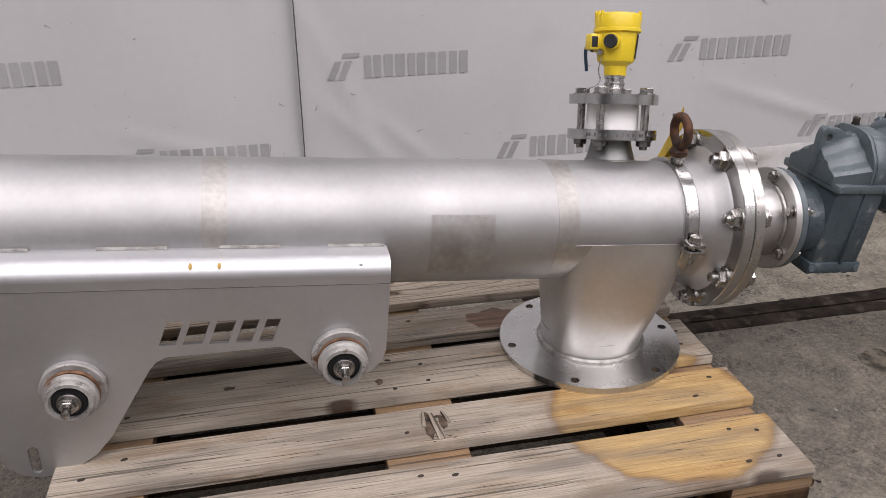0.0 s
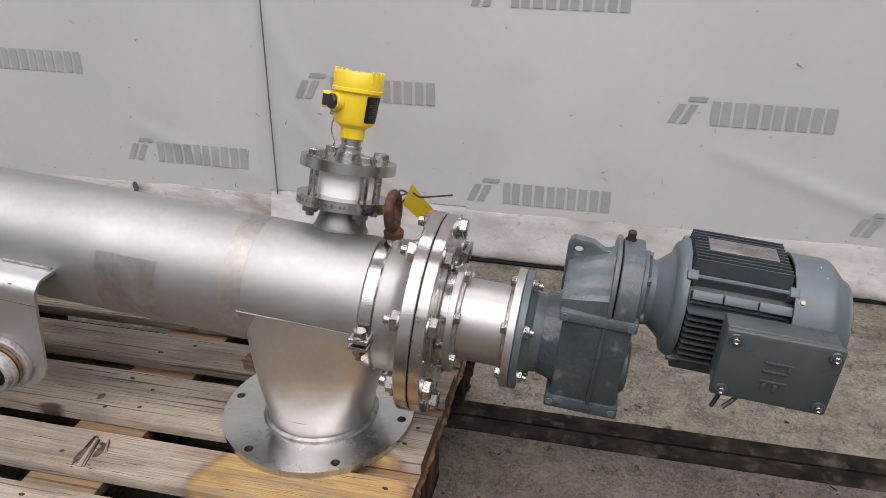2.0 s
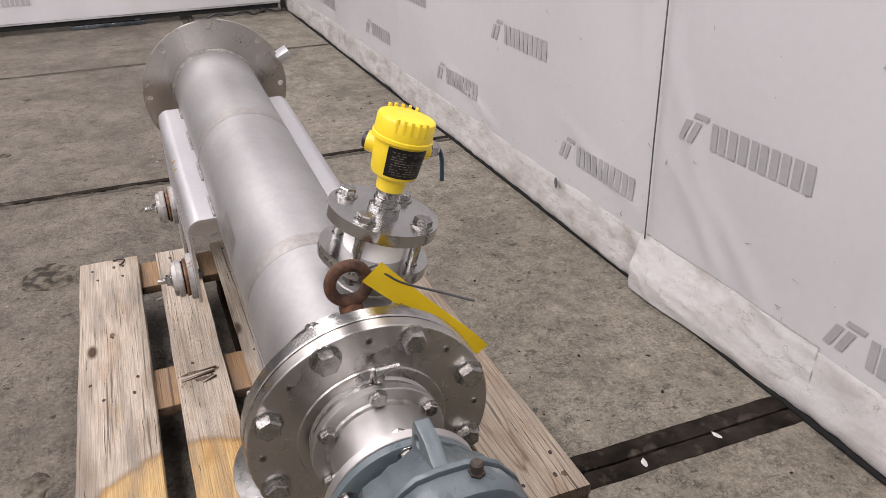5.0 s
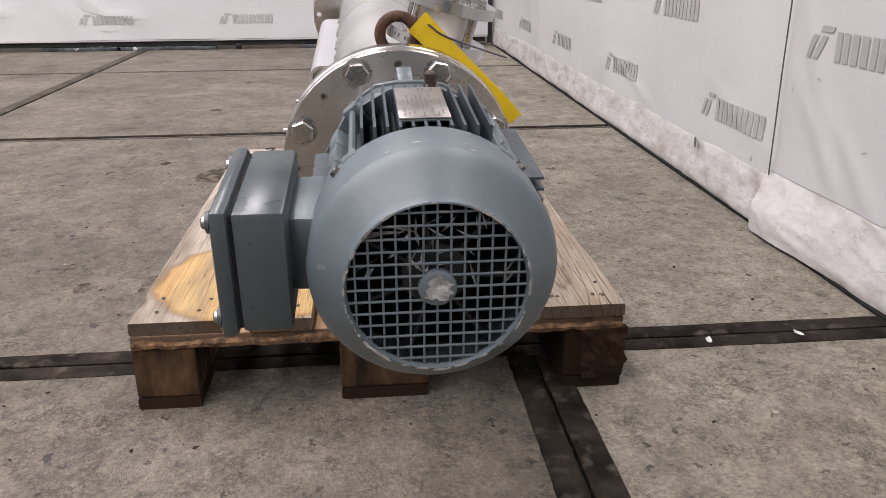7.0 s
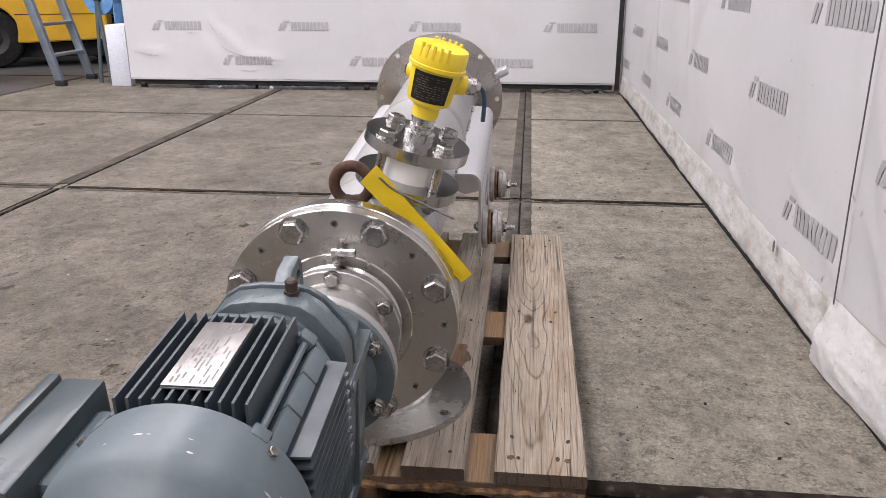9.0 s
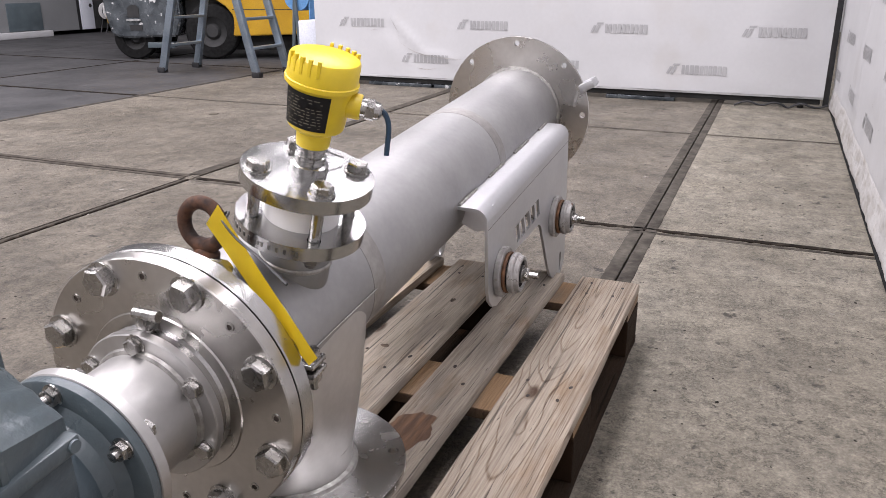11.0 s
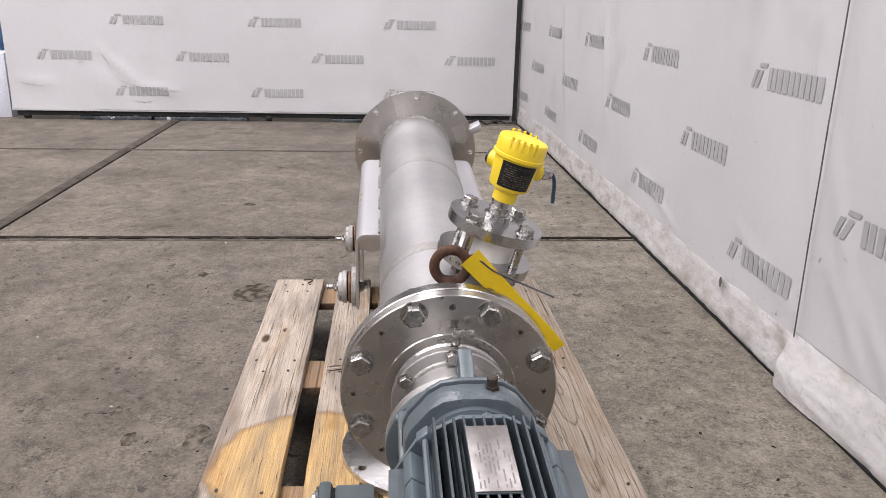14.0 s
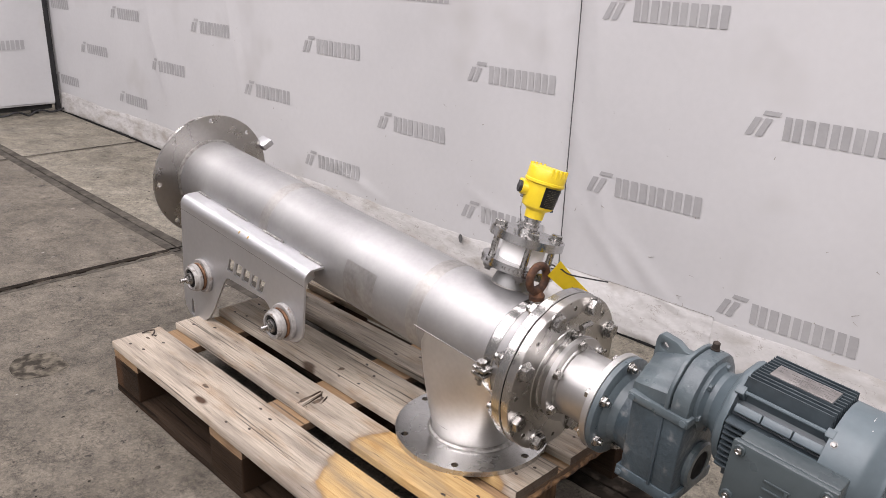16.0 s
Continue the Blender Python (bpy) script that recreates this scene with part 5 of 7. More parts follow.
part("lifting_eye", bm, RUST, conveyor, "rusty brown lifting eye")
bm = turned([(-0.100, 0), (-0.100, 0.0125), (-0.048, 0.0125), (-0.046, 0.010), (-0.046, 0)], 24, EYE)
part("eye_socket", bm, BRIGHT, conveyor)


# side brackets with rubber buffers
def bracket(side):
    v = 0.164
    outline = [(-0.420, -0.022), (-0.420, -0.160), (-0.426, -0.183), (-0.444, -0.202), (-0.470, -0.212), (-0.498, -0.213), (-0.524, -0.204), (-0.541, -0.188),
               (-0.576, -0.152), (-0.592, -0.146), (-0.768, -0.157), (-0.782, -0.165), (-0.793, -0.180), (-0.856, -0.300), (-0.882, -0.335), (-0.905, -0.352), (-0.935, -0.367), (-0.966, -0.374),
               (-0.996, -0.368), (-1.016, -0.352), (-1.026, -0.325), (-1.028, -0.022)]
    slot = [(-0.978 + 0.008 * math.cos(a) + 0.002, -0.320 + 0.008 * math.sin(a)) for a in np.linspace(0, math.pi, 7)] + [(-0.970 + 0.008 * math.cos(a) - 0.004, -0.357 + 0.008 * math.sin(a)) for a in np.linspace(math.pi, 2 * math.pi, 7)]
    cuts = [slot]
    x = -0.776
    # five plain slanted openings where the maker's mark is cut out
    for w in (0.040, 0.047, 0.047, 0.040, 0.036):
        top_z = -0.094
        cuts.append([(x, top_z - 0.041), (x + w * 0.62, top_z - 0.041), (x + w * 0.62 + 0.014, top_z), (x + 0.014, top_z)])
        x += w * 0.62 + 0.0105
    bm = bmesh.new()
    t = 0.006
    place_m = Matrix(((1, 0, 0, 0), (0, 0, 1, 0), (0, 1, 0, 0), (0, 0, 0, 1)))
    if side < 0:
        plate(bm, outline, cuts, t, Matrix.Translation((0, -v - t / 2, 0)) @ place_m)
    else:
        plate(bm, outline, cuts, t, Matrix.Translation((0, v - t / 2, 0)) @ place_m)
    b = part("bracket", bm, STEEL_SHEET, conveyor, "folded stainless side bracket with cut-out openings")
    # the bend and the upper leaf, welded to the pipe
    bm = bmesh.new()
    prof = [(v, -0.022)] + [(v - 0.026 + 0.026 * math.cos(a), -0.022 + 0.026 * math.sin(a)) for a in np.linspace(0.15, math.pi / 2, 7)] + [(R - 0.004, 0.004)]
    inner = [(v - t, -0.022)] + [(v - 0.026 + 0.020 * math.cos(a), -0.022 + 0.020 * math.sin(a)) for a in np.linspace(0.15, math.pi / 2, 7)] + [(R - 0.004, -0.002)]
    prof = [(y + t / 2, z) if i < len(prof) - 1 else (y, z) for i, (y, z) in enumerate(prof)]
    inner = [(y + t / 2, z) if i < len(inner) - 1 else (y, z) for i, (y, z) in enumerate(inner)]
    ends = []
    for u in (-0.420, -1.028):
        ends.append(([bm.verts.new((u, side * y, z)) for y, z in prof], [bm.verts.new((u, side * y, z)) for y, z in inner]))
    (o0, i0), (o1, i1) = ends
    for k in range(len(prof) - 1):
        bm.faces.new((o0[k], o1[k], o1[k + 1], o0[k + 1]))
        bm.faces.new((i0[k], i0[k + 1], i1[k + 1], i1[k]))
        bm.faces.new((o0[k], o0[k + 1], i0[k + 1], i0[k]))
        bm.faces.new((o1[k], i1[k], i1[k + 1], o1[k + 1]))
    part("upper_leaf", bm, STEEL_SHEET, b, smooth=50)
    for u0, u1 in ((-1.02, -0.955), (-0.862, -0.760), (-0.684, -0.590), (-0.515, -0.425)):
        bm = bmesh.new()
        tube(bm, [(u, side * (R + 0.002), 0.005 + 0.0003 * math.sin(u * 500)) for u in np.linspace(u0, u1, 24)], 0.0034, 8)
        part("stitch_weld", bm, WELD, b)
    part("bend_line", boxed((-1.027, min(side * (v + 0.0028), side * (v + 0.0034)), -0.0372), (-0.421, max(side * (v + 0.0028), side * (v + 0.0034)), -0.0360), 0), ZINC, b, "fine dark line below the bend", smooth=0)
    # gusset inside, near the drive end
    g = [(0.0, -0.004), (v - R + 0.01, -0.004), (v - R + 0.01, -0.05), (0.03, -0.06), (0.0, -0.045)]
    bm = plate(bmesh.new(), [((R - 0.012 + a), b_) for a, b_ in g], [], 0.005)
    bmesh.ops.transform(bm, matrix=Matrix.Translation((-0.470, 0, 0)) @ Matrix(((0, 0, 1, 0), (side, 0, 0, 0), (0, 1, 0, 0), (0, 0, 0, 1))), verts=bm.verts)
    part("gusset", bm, STEEL_SHEET, b)
    rise = 0.009 if side > 0 else -0.006
    for u, w in ((-0.494, -0.158 + rise), (-0.903, -0.196 + rise)):
        base = Matrix.Translation((u, side * (v + 0.003), w)) @ Euler((radians(-90 * side), 0, 0)).to_matrix().to_4x4() @ Matrix.Diagonal((1.06, 1.06, 1.06, 1))
        buf = part("buffer", turned([(0.0, 0), (0.0, 0.045), (0.002, 0.0465), (0.010, 0.0465), (0.012, 0.0445), (0.0125, 0)], 40, base), CUP, conveyor, "buffer of worn white washers with rust on a threaded bolt")
        part("rusty_washer", turned([(0.0125, 0), (0.0125, 0.0370), (0.016, 0.0385), (0.019, 0.0370), (0.019, 0)], 40, base), RUST_RING, buf, "rusty ring between the washers")
        part("rubber_ring", turned([(0.019, 0), (0.019, 0.0335), (0.023, 0.0335), (0.023, 0)], 40, base), RUBBER, buf)
        part("cup", turned([(0.022, 0), (0.022, 0.0365), (0.024, 0.0380), (0.031, 0.0380), (0.033, 0.0365), (0.034, 0.0345), (0.039, 0.0340), (0.042, 0.0320), (0.0425, 0.0270), (0.037, 0.0255), (0.036, 0)], 40, base), CUP, buf, "pale worn metal cup")
        part("inner_seal", turned([(0.036, 0), (0.036, 0.0250), (0.039, 0.0240), (0.039, 0)], 32, base), RUBBER, buf)
        part("inner_washer", turned([(0.038, 0), (0.038, 0.0165), (0.043, 0.0165), (0.044, 0.015), (0.044, 0)], 32, base), ZINC, buf)
        place("buffer_nut", bolt_mesh("buffer_nut", 0.0125, BOLT, True, 0.016), buf, m=base @ Matrix.Translation((0, 0, 0.044)))
        place("inner_nut", bolt_mesh("inner_nut", 0.0125, ZINC, True, 0.003), buf, m=Matrix.Translation((u, side * (v - 0.003), w)) @ Euler((radians(90 * side), 0, 0)).to_matrix().to_4x4())
    if side < 0:
        spot = mesh_of(turned([(0, 0.0), (0, 0.0042), (0.0010, 0.003), (0.0013, 0)], 10), "paint_spot", OCHRE)
        for u in (-0.724, -0.682):
            place("paint_spot", spot, b, "yellowish paint dab", m=Matrix.Translation((u, -v + 0.0042, -0.0030)) @ pose(0, 0, 0, 45, 0, 0) @ Matrix.Diagonal((0.7, 1.3, 1, 1)))


bracket(-1)
bracket(1)

# ---------------------------------------------------------------- level sensor on the pipe
# local frame: z out of the pipe along the nozzle, which leans towards the wall
NOZZLE = PIPE @ Matrix.Translation((0.031, 0.0310, -0.002)) @ pose(0, 0, 0, -15.6, 0, 0)
sensor = thing("level_sensor", NOZZLE, "yellow level sensor on a flanged nozzle with a white spacer", "sensor")
part("nozzle", turned([(0.070, 0.047), (0.102, 0.0465), (0.112, 0.0435), (0.130, 0.0385), (0.142, 0.0360), (0.142, 0.028)], 48), NOZZLE_STEEL, sensor, "conical stainless nozzle")
part("nozzle_weld", turned([(0.098, 0.0465), (0.100, 0.0485), (0.103, 0.0482), (0.105, 0.0465)], 48), WELD, sensor)
holes4 = [circle(0.009, 12, 0.0625 * math.cos(a), 0.0625 * math.sin(a)) for a in [math.pi / 4 + math.pi / 2 * k for k in range(4)]]
part("lower_flange", plate(bmesh.new(), circle(0.0825, 64), [circle(0.028, 24), *holes4], 0.018, Matrix.Translation((0, 0, 0.142))), DULL, sensor, "bright flange with stamped rim")
part("upper_flange", plate(bmesh.new(), circle(0.0825, 64), [circle(0.010, 24), *holes4], 0.018, Matrix.Translation((0, 0, 0.206))), DULL, sensor, "bright upper flange")
part("spacer", turned([(0.160, 0.0), (0.160, 0.047), (0.163, 0.048), (0.203, 0.048), (0.206, 0.047), (0.206, 0)], 48), WHITE, sensor, "white plastic spacer block")
stamp = bmesh.new()
for k in range(26):
    a = radians(-150 + 7 * k + (3 if k % 5 == 0 else 0))
    box(stamp, (-0.0016, -0.0003, -0.0030), (0.0016, 0.0005, 0.0030), 0, Matrix.Translation((0.0825 * math.cos(a), 0.0825 * math.sin(a), 0.151)) @ Euler((0, 0, a - math.pi / 2)).to_matrix().to_4x4())
part("stamped_rim", stamp, ZINC, sensor, "row of small stamped bars", smooth=0)
M16 = bolt_mesh("flange_bolt", 0.0155, BOLT)
M16_NUT = bolt_mesh("flange_nut", 0.0150, ZINC, True, 0.006)
for k in range(4):
    a = math.pi / 4 + math.pi / 2 * k
    x, y = 0.0625 * math.cos(a), 0.0625 * math.sin(a)
    place("flange_bolt", M16, sensor, m=Matrix.Translation((x, y, 0.224)) @ pose(0, 0, 0, 0, 0, 21 * k))
    place("flange_nut", M16_NUT, sensor, m=Matrix.Translation((x, y, 0.142)) @ pose(0, 0, 0, 180, 0, 11 * k))
    part("stud", turned([(0.158, 0), (0.158, 0.0075), (0.208, 0.0075), (0.208, 0)], 16, Matrix.Translation((x, y, 0))), BOLT, sensor)
part("stem", turned([(0.223, 0.0), (0.223, 0.0235), (0.234, 0.0235), (0.236, 0.0185), (0.241, 0.0180), (0.242, 0.0195), (0.246, 0.0195), (0.247, 0.0172), (0.253, 0.0172), (0.254, 0.0192), (0.260, 0.0192), (0.261, 0.0)], 32), BRIGHT, sensor, "bright turned stem")
body = part("housing", turned([(0.259, 0.0), (0.259, 0.0200), (0.2605, 0.0205), (0.276, 0.0212), (0.280, 0.0262), (0.2835, 0.0325), (0.287, 0.0344), (0.334, 0.0385), (0.336, 0.0385), (0.336, 0.0)], 48), YELLOW, sensor, "yellow painted sensor housing")
cap = bmesh.new()
lathe(cap, [(0.336, 0.0), (0.336, 0.0415), (0.339, 0.0422), (0.366, 0.0418), (0.369, 0.0402), (0.371, 0.034), (0.3705, 0.0)], 48)
cap_ob = part("cap", cap, YELLOW, sensor, "ribbed yellow screw cap")
for centre in (-10, 170):
    for d in (-30, -15, 0, 15, 30):
        a = radians(centre + d - 90)
        part("grip_rib", boxed((-0.0022, -0.004, 0.354), (0.0022, 0.0008, 0.3740), 0.0007, Euler((0, 0, a)).to_matrix().to_4x4() @ Matrix.Translation((0, 0.0418, 0))), YELLOW, cap_ob, smooth=0)
part("cap_rim", turned([(0.3365, 0.0410), (0.3375, 0.0438), (0.3425, 0.0438), (0.3440, 0.0415)], 48), YELLOW, cap_ob)
# black type label on the side that faces the drive
bm = bmesh.new()
rows = []
for a in np.linspace(radians(-47), radians(47), 13):
    rows.append([bm.verts.new((r * math.cos(a), r * math.sin(a), z)) for r, z in ((0.0357, 0.289), (0.0394, 0.333))])
for a, b in zip(rows, rows[1:]):
    bm.faces.new((a[0], b[0], b[1], a[1]))
bmesh.ops.solidify(bm, geom=bm.faces[:], thickness=0.0006)
label = part("type_label", bm, BLACK, sensor, "black type label with rows of small print")
bm = bmesh.new()
lr = random.Random(8)
for k in range(10):
    z = 0.2935 + 0.0037 * k
    a = -36.0
    while a < 34:
        w = lr.uniform(3, 11)
        if lr.random() < 0.75:
            r = 0.0357 + (z - 0.289) * 0.084 + 0.0011
            vs = [bm.verts.new((rr * math.cos(radians(q)), rr * math.sin(radians(q)), zz)) for q, zz, rr in ((a, z, r), (min(a + w, 36), z, r), (min(a + w, 36), z + 0.0011, r), (a, z + 0.0011, r))]
            bm.faces.new(vs)
        a += w + lr.uniform(2, 5)
part("label_print", bm, INK, label, smooth=0)
# cable gland towards the wall, blind plug on the other side


def port(angle, material, name, out):
    m = Euler((0, 0, radians(angle))).to_matrix().to_4x4() @ Matrix.Translation((0, 0, 0.318)) @ X_AXIS
    part("port", turned([(0.024, 0), (0.024, 0.016), (0.046, 0.0155), (0.050, 0.0150), (0.050, 0)], 24, m), YELLOW, sensor)
    bm = turned([(0.050, 0), (0.050, 0.0115), (0.056, 0.0115), (0.056, 0)], 24, m)
    lathe(bm, [(0.056, 0), (0.056, 0.0135), (0.066, 0.0135), (0.066, 0)], 6, m)
    lathe(bm, [(0.066, 0), (0.066, 0.0110), (out, 0.0100), (out + 0.003, 0.006), (out + 0.003, 0)], 20, m)
    part(name, bm, material, sensor)
    return m


port(110, BOLT, "cable_gland", 0.072)
m = Euler((0, 0, radians(-128))).to_matrix().to_4x4() @ Matrix.Translation((0, 0, 0.318)) @ X_AXIS
part("port", turned([(0.024, 0), (0.024, 0.016), (0.044, 0.0155), (0.047, 0.0150), (0.047, 0)], 24, m), YELLOW, sensor)
part("blind_plug", turned([(0.047, 0), (0.047, 0.0125), (0.052, 0.0125), (0.0535, 0.011), (0.0535, 0)], 20, m), BLACK, sensor, "black round blind plug")
block = part("terminal_block", boxed((-0.0570, -0.013, 0.3045), (-0.0260, 0.014, 0.3325), 0.0025), YELLOW, sensor, "square yellow block beside the blind plug", smooth=40)
part("block_label", boxed((-0.0555, -0.0142, 0.3085), (-0.0440, -0.0132, 0.3275), 0.0002), BLACK, block, "small black label", smooth=0)
IN = NOZZLE.inverted()
gl_end = Euler((0, 0, radians(110))).to_matrix() @ Vector((0.073, 0, 0.318))
bm = bmesh.new()
e2 = gl_end + Euler((0, 0, radians(110))).to_matrix() @ Vector((0.006, 0, 0)) + IN.to_3x3() @ Vector((0.004, 0.002, -0.050))
way = Euler((0, 0, radians(110))).to_matrix() @ Vector((0.012, 0, 0))
tube(bm, smooth_path([gl_end - way * 0.4, gl_end + way * 0.35, gl_end + way * 0.65 + (e2 - gl_end) * 0.3, e2], 8), 0.0035, 8)
part("cable_end", bm, BLUE, sensor, "short cut blue cable hanging down")
bm = bmesh.new()
tube(bm, smooth_path([(-0.030, -0.012, 0.300), (-0.036, -0.006, 0.270), (-0.030, 0.0, 0.245), (-0.052, 0.020, 0.231)], 6), 0.0012, 6)
part("earth_wire", bm, BOLT, sensor, "thin bare wire")
bm = turned([(0, 0), (0, 0.006), (0.006, 0.006), (0.006, 0)], 6, Euler((0, 0, radians(-160))).to_matrix().to_4x4() @ Matrix.Translation((0.036, 0, 0.300)) @ X_AXIS)
part("earth_screw", bm, BOLT, sensor)

# yellow tag tied to the lifting eye
tag = bmesh.new()
spine = smooth_path([(0.545, 0.066, 0.592), (0.553, 0.098, 0.560), (0.565, 0.140, 0.520), (0.576, 0.185, 0.478), (0.580, 0.212, 0.450)], 5)
rows = []
for i, p in enumerate(spine):
    s = i / (len(spine) - 1)
    half = 0.020 * (1 - 0.45 * s)
    way = (spine[min(i + 1, len(spine) - 1)] - spine[max(i - 1, 0)]).normalized()
    side = Vector((0.8, -0.6, 0.3)).cross(way).normalized()
    rows.append([tag.verts.new(p - side * half), tag.verts.new(p + side * half)])
for a, b in zip(rows, rows[1:]):
    tag.faces.new((a[0], b[0], b[1], a[1]))
bmesh.ops.solidify(tag, geom=tag.faces[:], thickness=0.0012)
tagged(part("yellow_tag", tag, TAG_YELLOW, None, "long yellow plastic tag tied to the rusty lifting eye"), category="tag")
bm = bmesh.new()
tube(bm, smooth_path([(0.532, 0.072, 0.586), (0.548, 0.082, 0.588), (0.556, 0.105, 0.572), (0.572, 0.150, 0.556), (0.594, 0.194, 0.543)], 6), 0.0017, 6)
tube(bm, smooth_path([(0.524, 0.060, 0.584), (0.530, 0.078, 0.592), (0.542, 0.080, 0.585), (0.534, 0.070, 0.574)], 6), 0.0017, 6)
tagged(part("cable_tie", bm, BLACK, None, "black cable tie with a long loose end on the lifting eye"), category="cable tie")

# ---------------------------------------------------------------- gear motor
motor = thing("gear_motor", PIPE, "grey-blue painted gear motor bolted to the conveyor's drive flange", "motor")
AX = 0.114  # height of the motor's axis above the output's

# output flange of the gearbox
part("output_flange", turned([(0.3675, 0.0), (0.3675, 0.0985), (0.369, 0.100), (0.379, 0.100), (0.380, 0.0985), (0.382, 0.078), (0.392, 0.068), (0.412, 0.064), (0.412, 0.0)], 64, along(0)), PAINT_CAST, motor, "round painted gearbox flange")
for k in range(6):
    a = math.pi / 6 + math.pi / 3 * k
    place("flange_bolt", M12_NUT, motor, m=along(0.380, 0.087 * math.cos(a), 0.087 * math.sin(a)))


def across(bm, u, thick, outline, holes=()):
    """A plate across the pipe's axis from u to u + thick."""
    return plate(bm, outline, list(holes), thick, Matrix.Translation((u, 0, 0)) @ Matrix(((0, 0, 1, 0), (1, 0, 0, 0), (0, 1, 0, 0), (0, 0, 0, 1))))


def soften(bm, offset=0.004, angle=40):
    edges = [e for e in bm.edges if len(e.link_faces) == 2 and e.calc_face_angle(0) > radians(angle)]
    bmesh.ops.bevel(bm, geom=edges, offset=offset, segments=2, profile=0.5, affect="EDGES", clamp_overlap=True)
    return bm


# lower half: a squarish case round the output shaft, with a foot below
case = [(-0.068, -0.076), (-0.062, -0.084), (0.062, -0.084), (0.068, -0.076), (0.076, 0.01), (0.080, 0.09), (-0.080, 0.09), (-0.076, 0.01)]
gear = part("gearcase", soften(across(bmesh.new(), 0.436, 0.106, case), 0.006), CASE_PAINT, motor, "cast lower gearcase with rough skin")
part("case_neck", turned([(0.408, 0.0), (0.408, 0.066), (0.420, 0.069), (0.438, 0.074), (0.438, 0)], 40, along(0)), CASE_PAINT, gear)
part("case_foot", soften(across(bmesh.new(), 0.430, 0.118, [(-0.072, -0.091), (0.072, -0.091), (0.072, -0.068), (-0.072, -0.068)]), 0.003), CASE_PAINT, gear)
foot_ribs = bmesh.new()
for k in range(5):
    box(foot_ribs, (0.437 + 0.021 * k, -0.062, -0.097), (0.449 + 0.021 * k, 0.062, -0.090), 0.002)
part("foot_rib", foot_ribs, CASE_PAINT, gear)
part("case_band", soften(across(bmesh.new(), 0.430, 0.118, [(-0.085, 0.082), (0.085, 0.082), (0.085, 0.099), (-0.085, 0.099)]), 0.003), PAINT_CAST, gear, "raised band round the gearcase")
part("case_rib", soften(across(bmesh.new(), 0.496, 0.007, [(-0.0760, -0.07), (0.0760, -0.07), (0.0830, 0.085), (-0.0830, 0.085)]), 0.002), CASE_PAINT, gear)
for u in (0.438, 0.539):
    for side in (-1, 1):
        part("band_screw", turned([(0, 0), (0, 0.0065), (0.002, 0.006), (0.002, 0)], 16, Matrix.Translation((u, side * 0.085, 0.0905)) @ Euler((radians(-90 * side), 0, 0)).to_matrix().to_4x4()), PAINT, gear)
        part("foot_screw", turned([(0, 0), (0, 0.0060), (0.002, 0.0055), (0.002, 0)], 16, Matrix.Translation((u, side * 0.072, -0.080)) @ Euler((radians(-90 * side), 0, 0)).to_matrix().to_4x4()), PAINT, gear)
# upper half: round head on the motor's axis, wedge-shaped towards the flange
upper = [(-0.080, 0.094), (0.080, 0.094), (0.080, AX + 0.016), (0.074, AX + 0.032), (0.052, AX + 0.060), (0.036, AX + 0.0705), (0.014, AX + 0.074),
         (-0.014, AX + 0.074), (-0.036, AX + 0.0705), (-0.052, AX + 0.060), (-0.074, AX + 0.032), (-0.080, AX + 0.016)]
part("gear_head", soften(across(bmesh.new(), 0.508, 0.034, upper), 0.005), PAINT_CAST, motor, "round painted gear head")
part("head_rim", soften(across(bmesh.new(), 0.498, 0.008, [(y * 1.02, 0.094 + (z - 0.094) * 1.02) for y, z in upper]), 0.002), PAINT_CAST, motor)
bm = bmesh.new()
rings = []
for u, half, low, high in ((0.428, 0.068, 0.110, 0.148), (0.431, 0.070, 0.112, 0.152), (0.470, 0.077, 0.121, 0.168), (0.500, 0.080, 0.127, 0.179)):
    slope = [(half - (half - 0.010) * k / 12, low + (high - low) * k / 12 + 0.0022 * math.sin(2 * math.pi * 2.5 * k / 12) * math.sin(math.pi * k / 12)) for k in range(13)]
    ring = [(half, 0.094), *slope, *[(-y, z) for y, z in reversed(slope)], (-half, 0.094)]
    rings.append([bm.verts.new((u, y, z)) for y, z in ring])
for a, b in zip(rings, rings[1:]):
    for i in range(len(a)):
        j = (i + 1) % len(a)
        bm.faces.new((a[i], a[j], b[j], b[i]))
bm.faces.new(rings[0])
bm.faces.new(rings[-1][::-1])
part("gear_shoulder", bm, PAINT_CAST, motor, "sloping shoulder with soft ridges", smooth=32)
# upright lug with an eyelet
lug = [(0.424, 0.094), (0.504, 0.094), (0.504, 0.176), (0.480, 0.176), (0.462, 0.186), (0.432, 0.189), (0.426, 0.185), (0.423, 0.174)]
bm = plate(bmesh.new(), lug, [circle(0.0075, 14, 0.441, 0.168)], 0.018, Matrix.Translation((0, 0.007, 0)) @ Matrix(((1, 0, 0, 0), (0, 0, -1, 0), (0, 1, 0, 0), (0, 0, 0, 1))))
part("lifting_lug", soften(bm, 0.0025), PAINT_CAST, motor, "flat lug with a round eyelet")
plug_m = Matrix.Translation((0.518, 0.022, AX + 0.068)) @ Matrix.Diagonal((0.78, 0.78, 1.05, 1))
bm = turned([(0, 0), (0, 0.011), (0.008, 0.011), (0.008, 0)], 6, plug_m)
lathe(bm, [(0.008, 0), (0.008, 0.008), (0.014, 0.0085), (0.018, 0.0085), (0.020, 0.006), (0.020, 0)], 16, plug_m)
part("vent_plug", bm, NAIL, motor, "dark screwed vent plug")
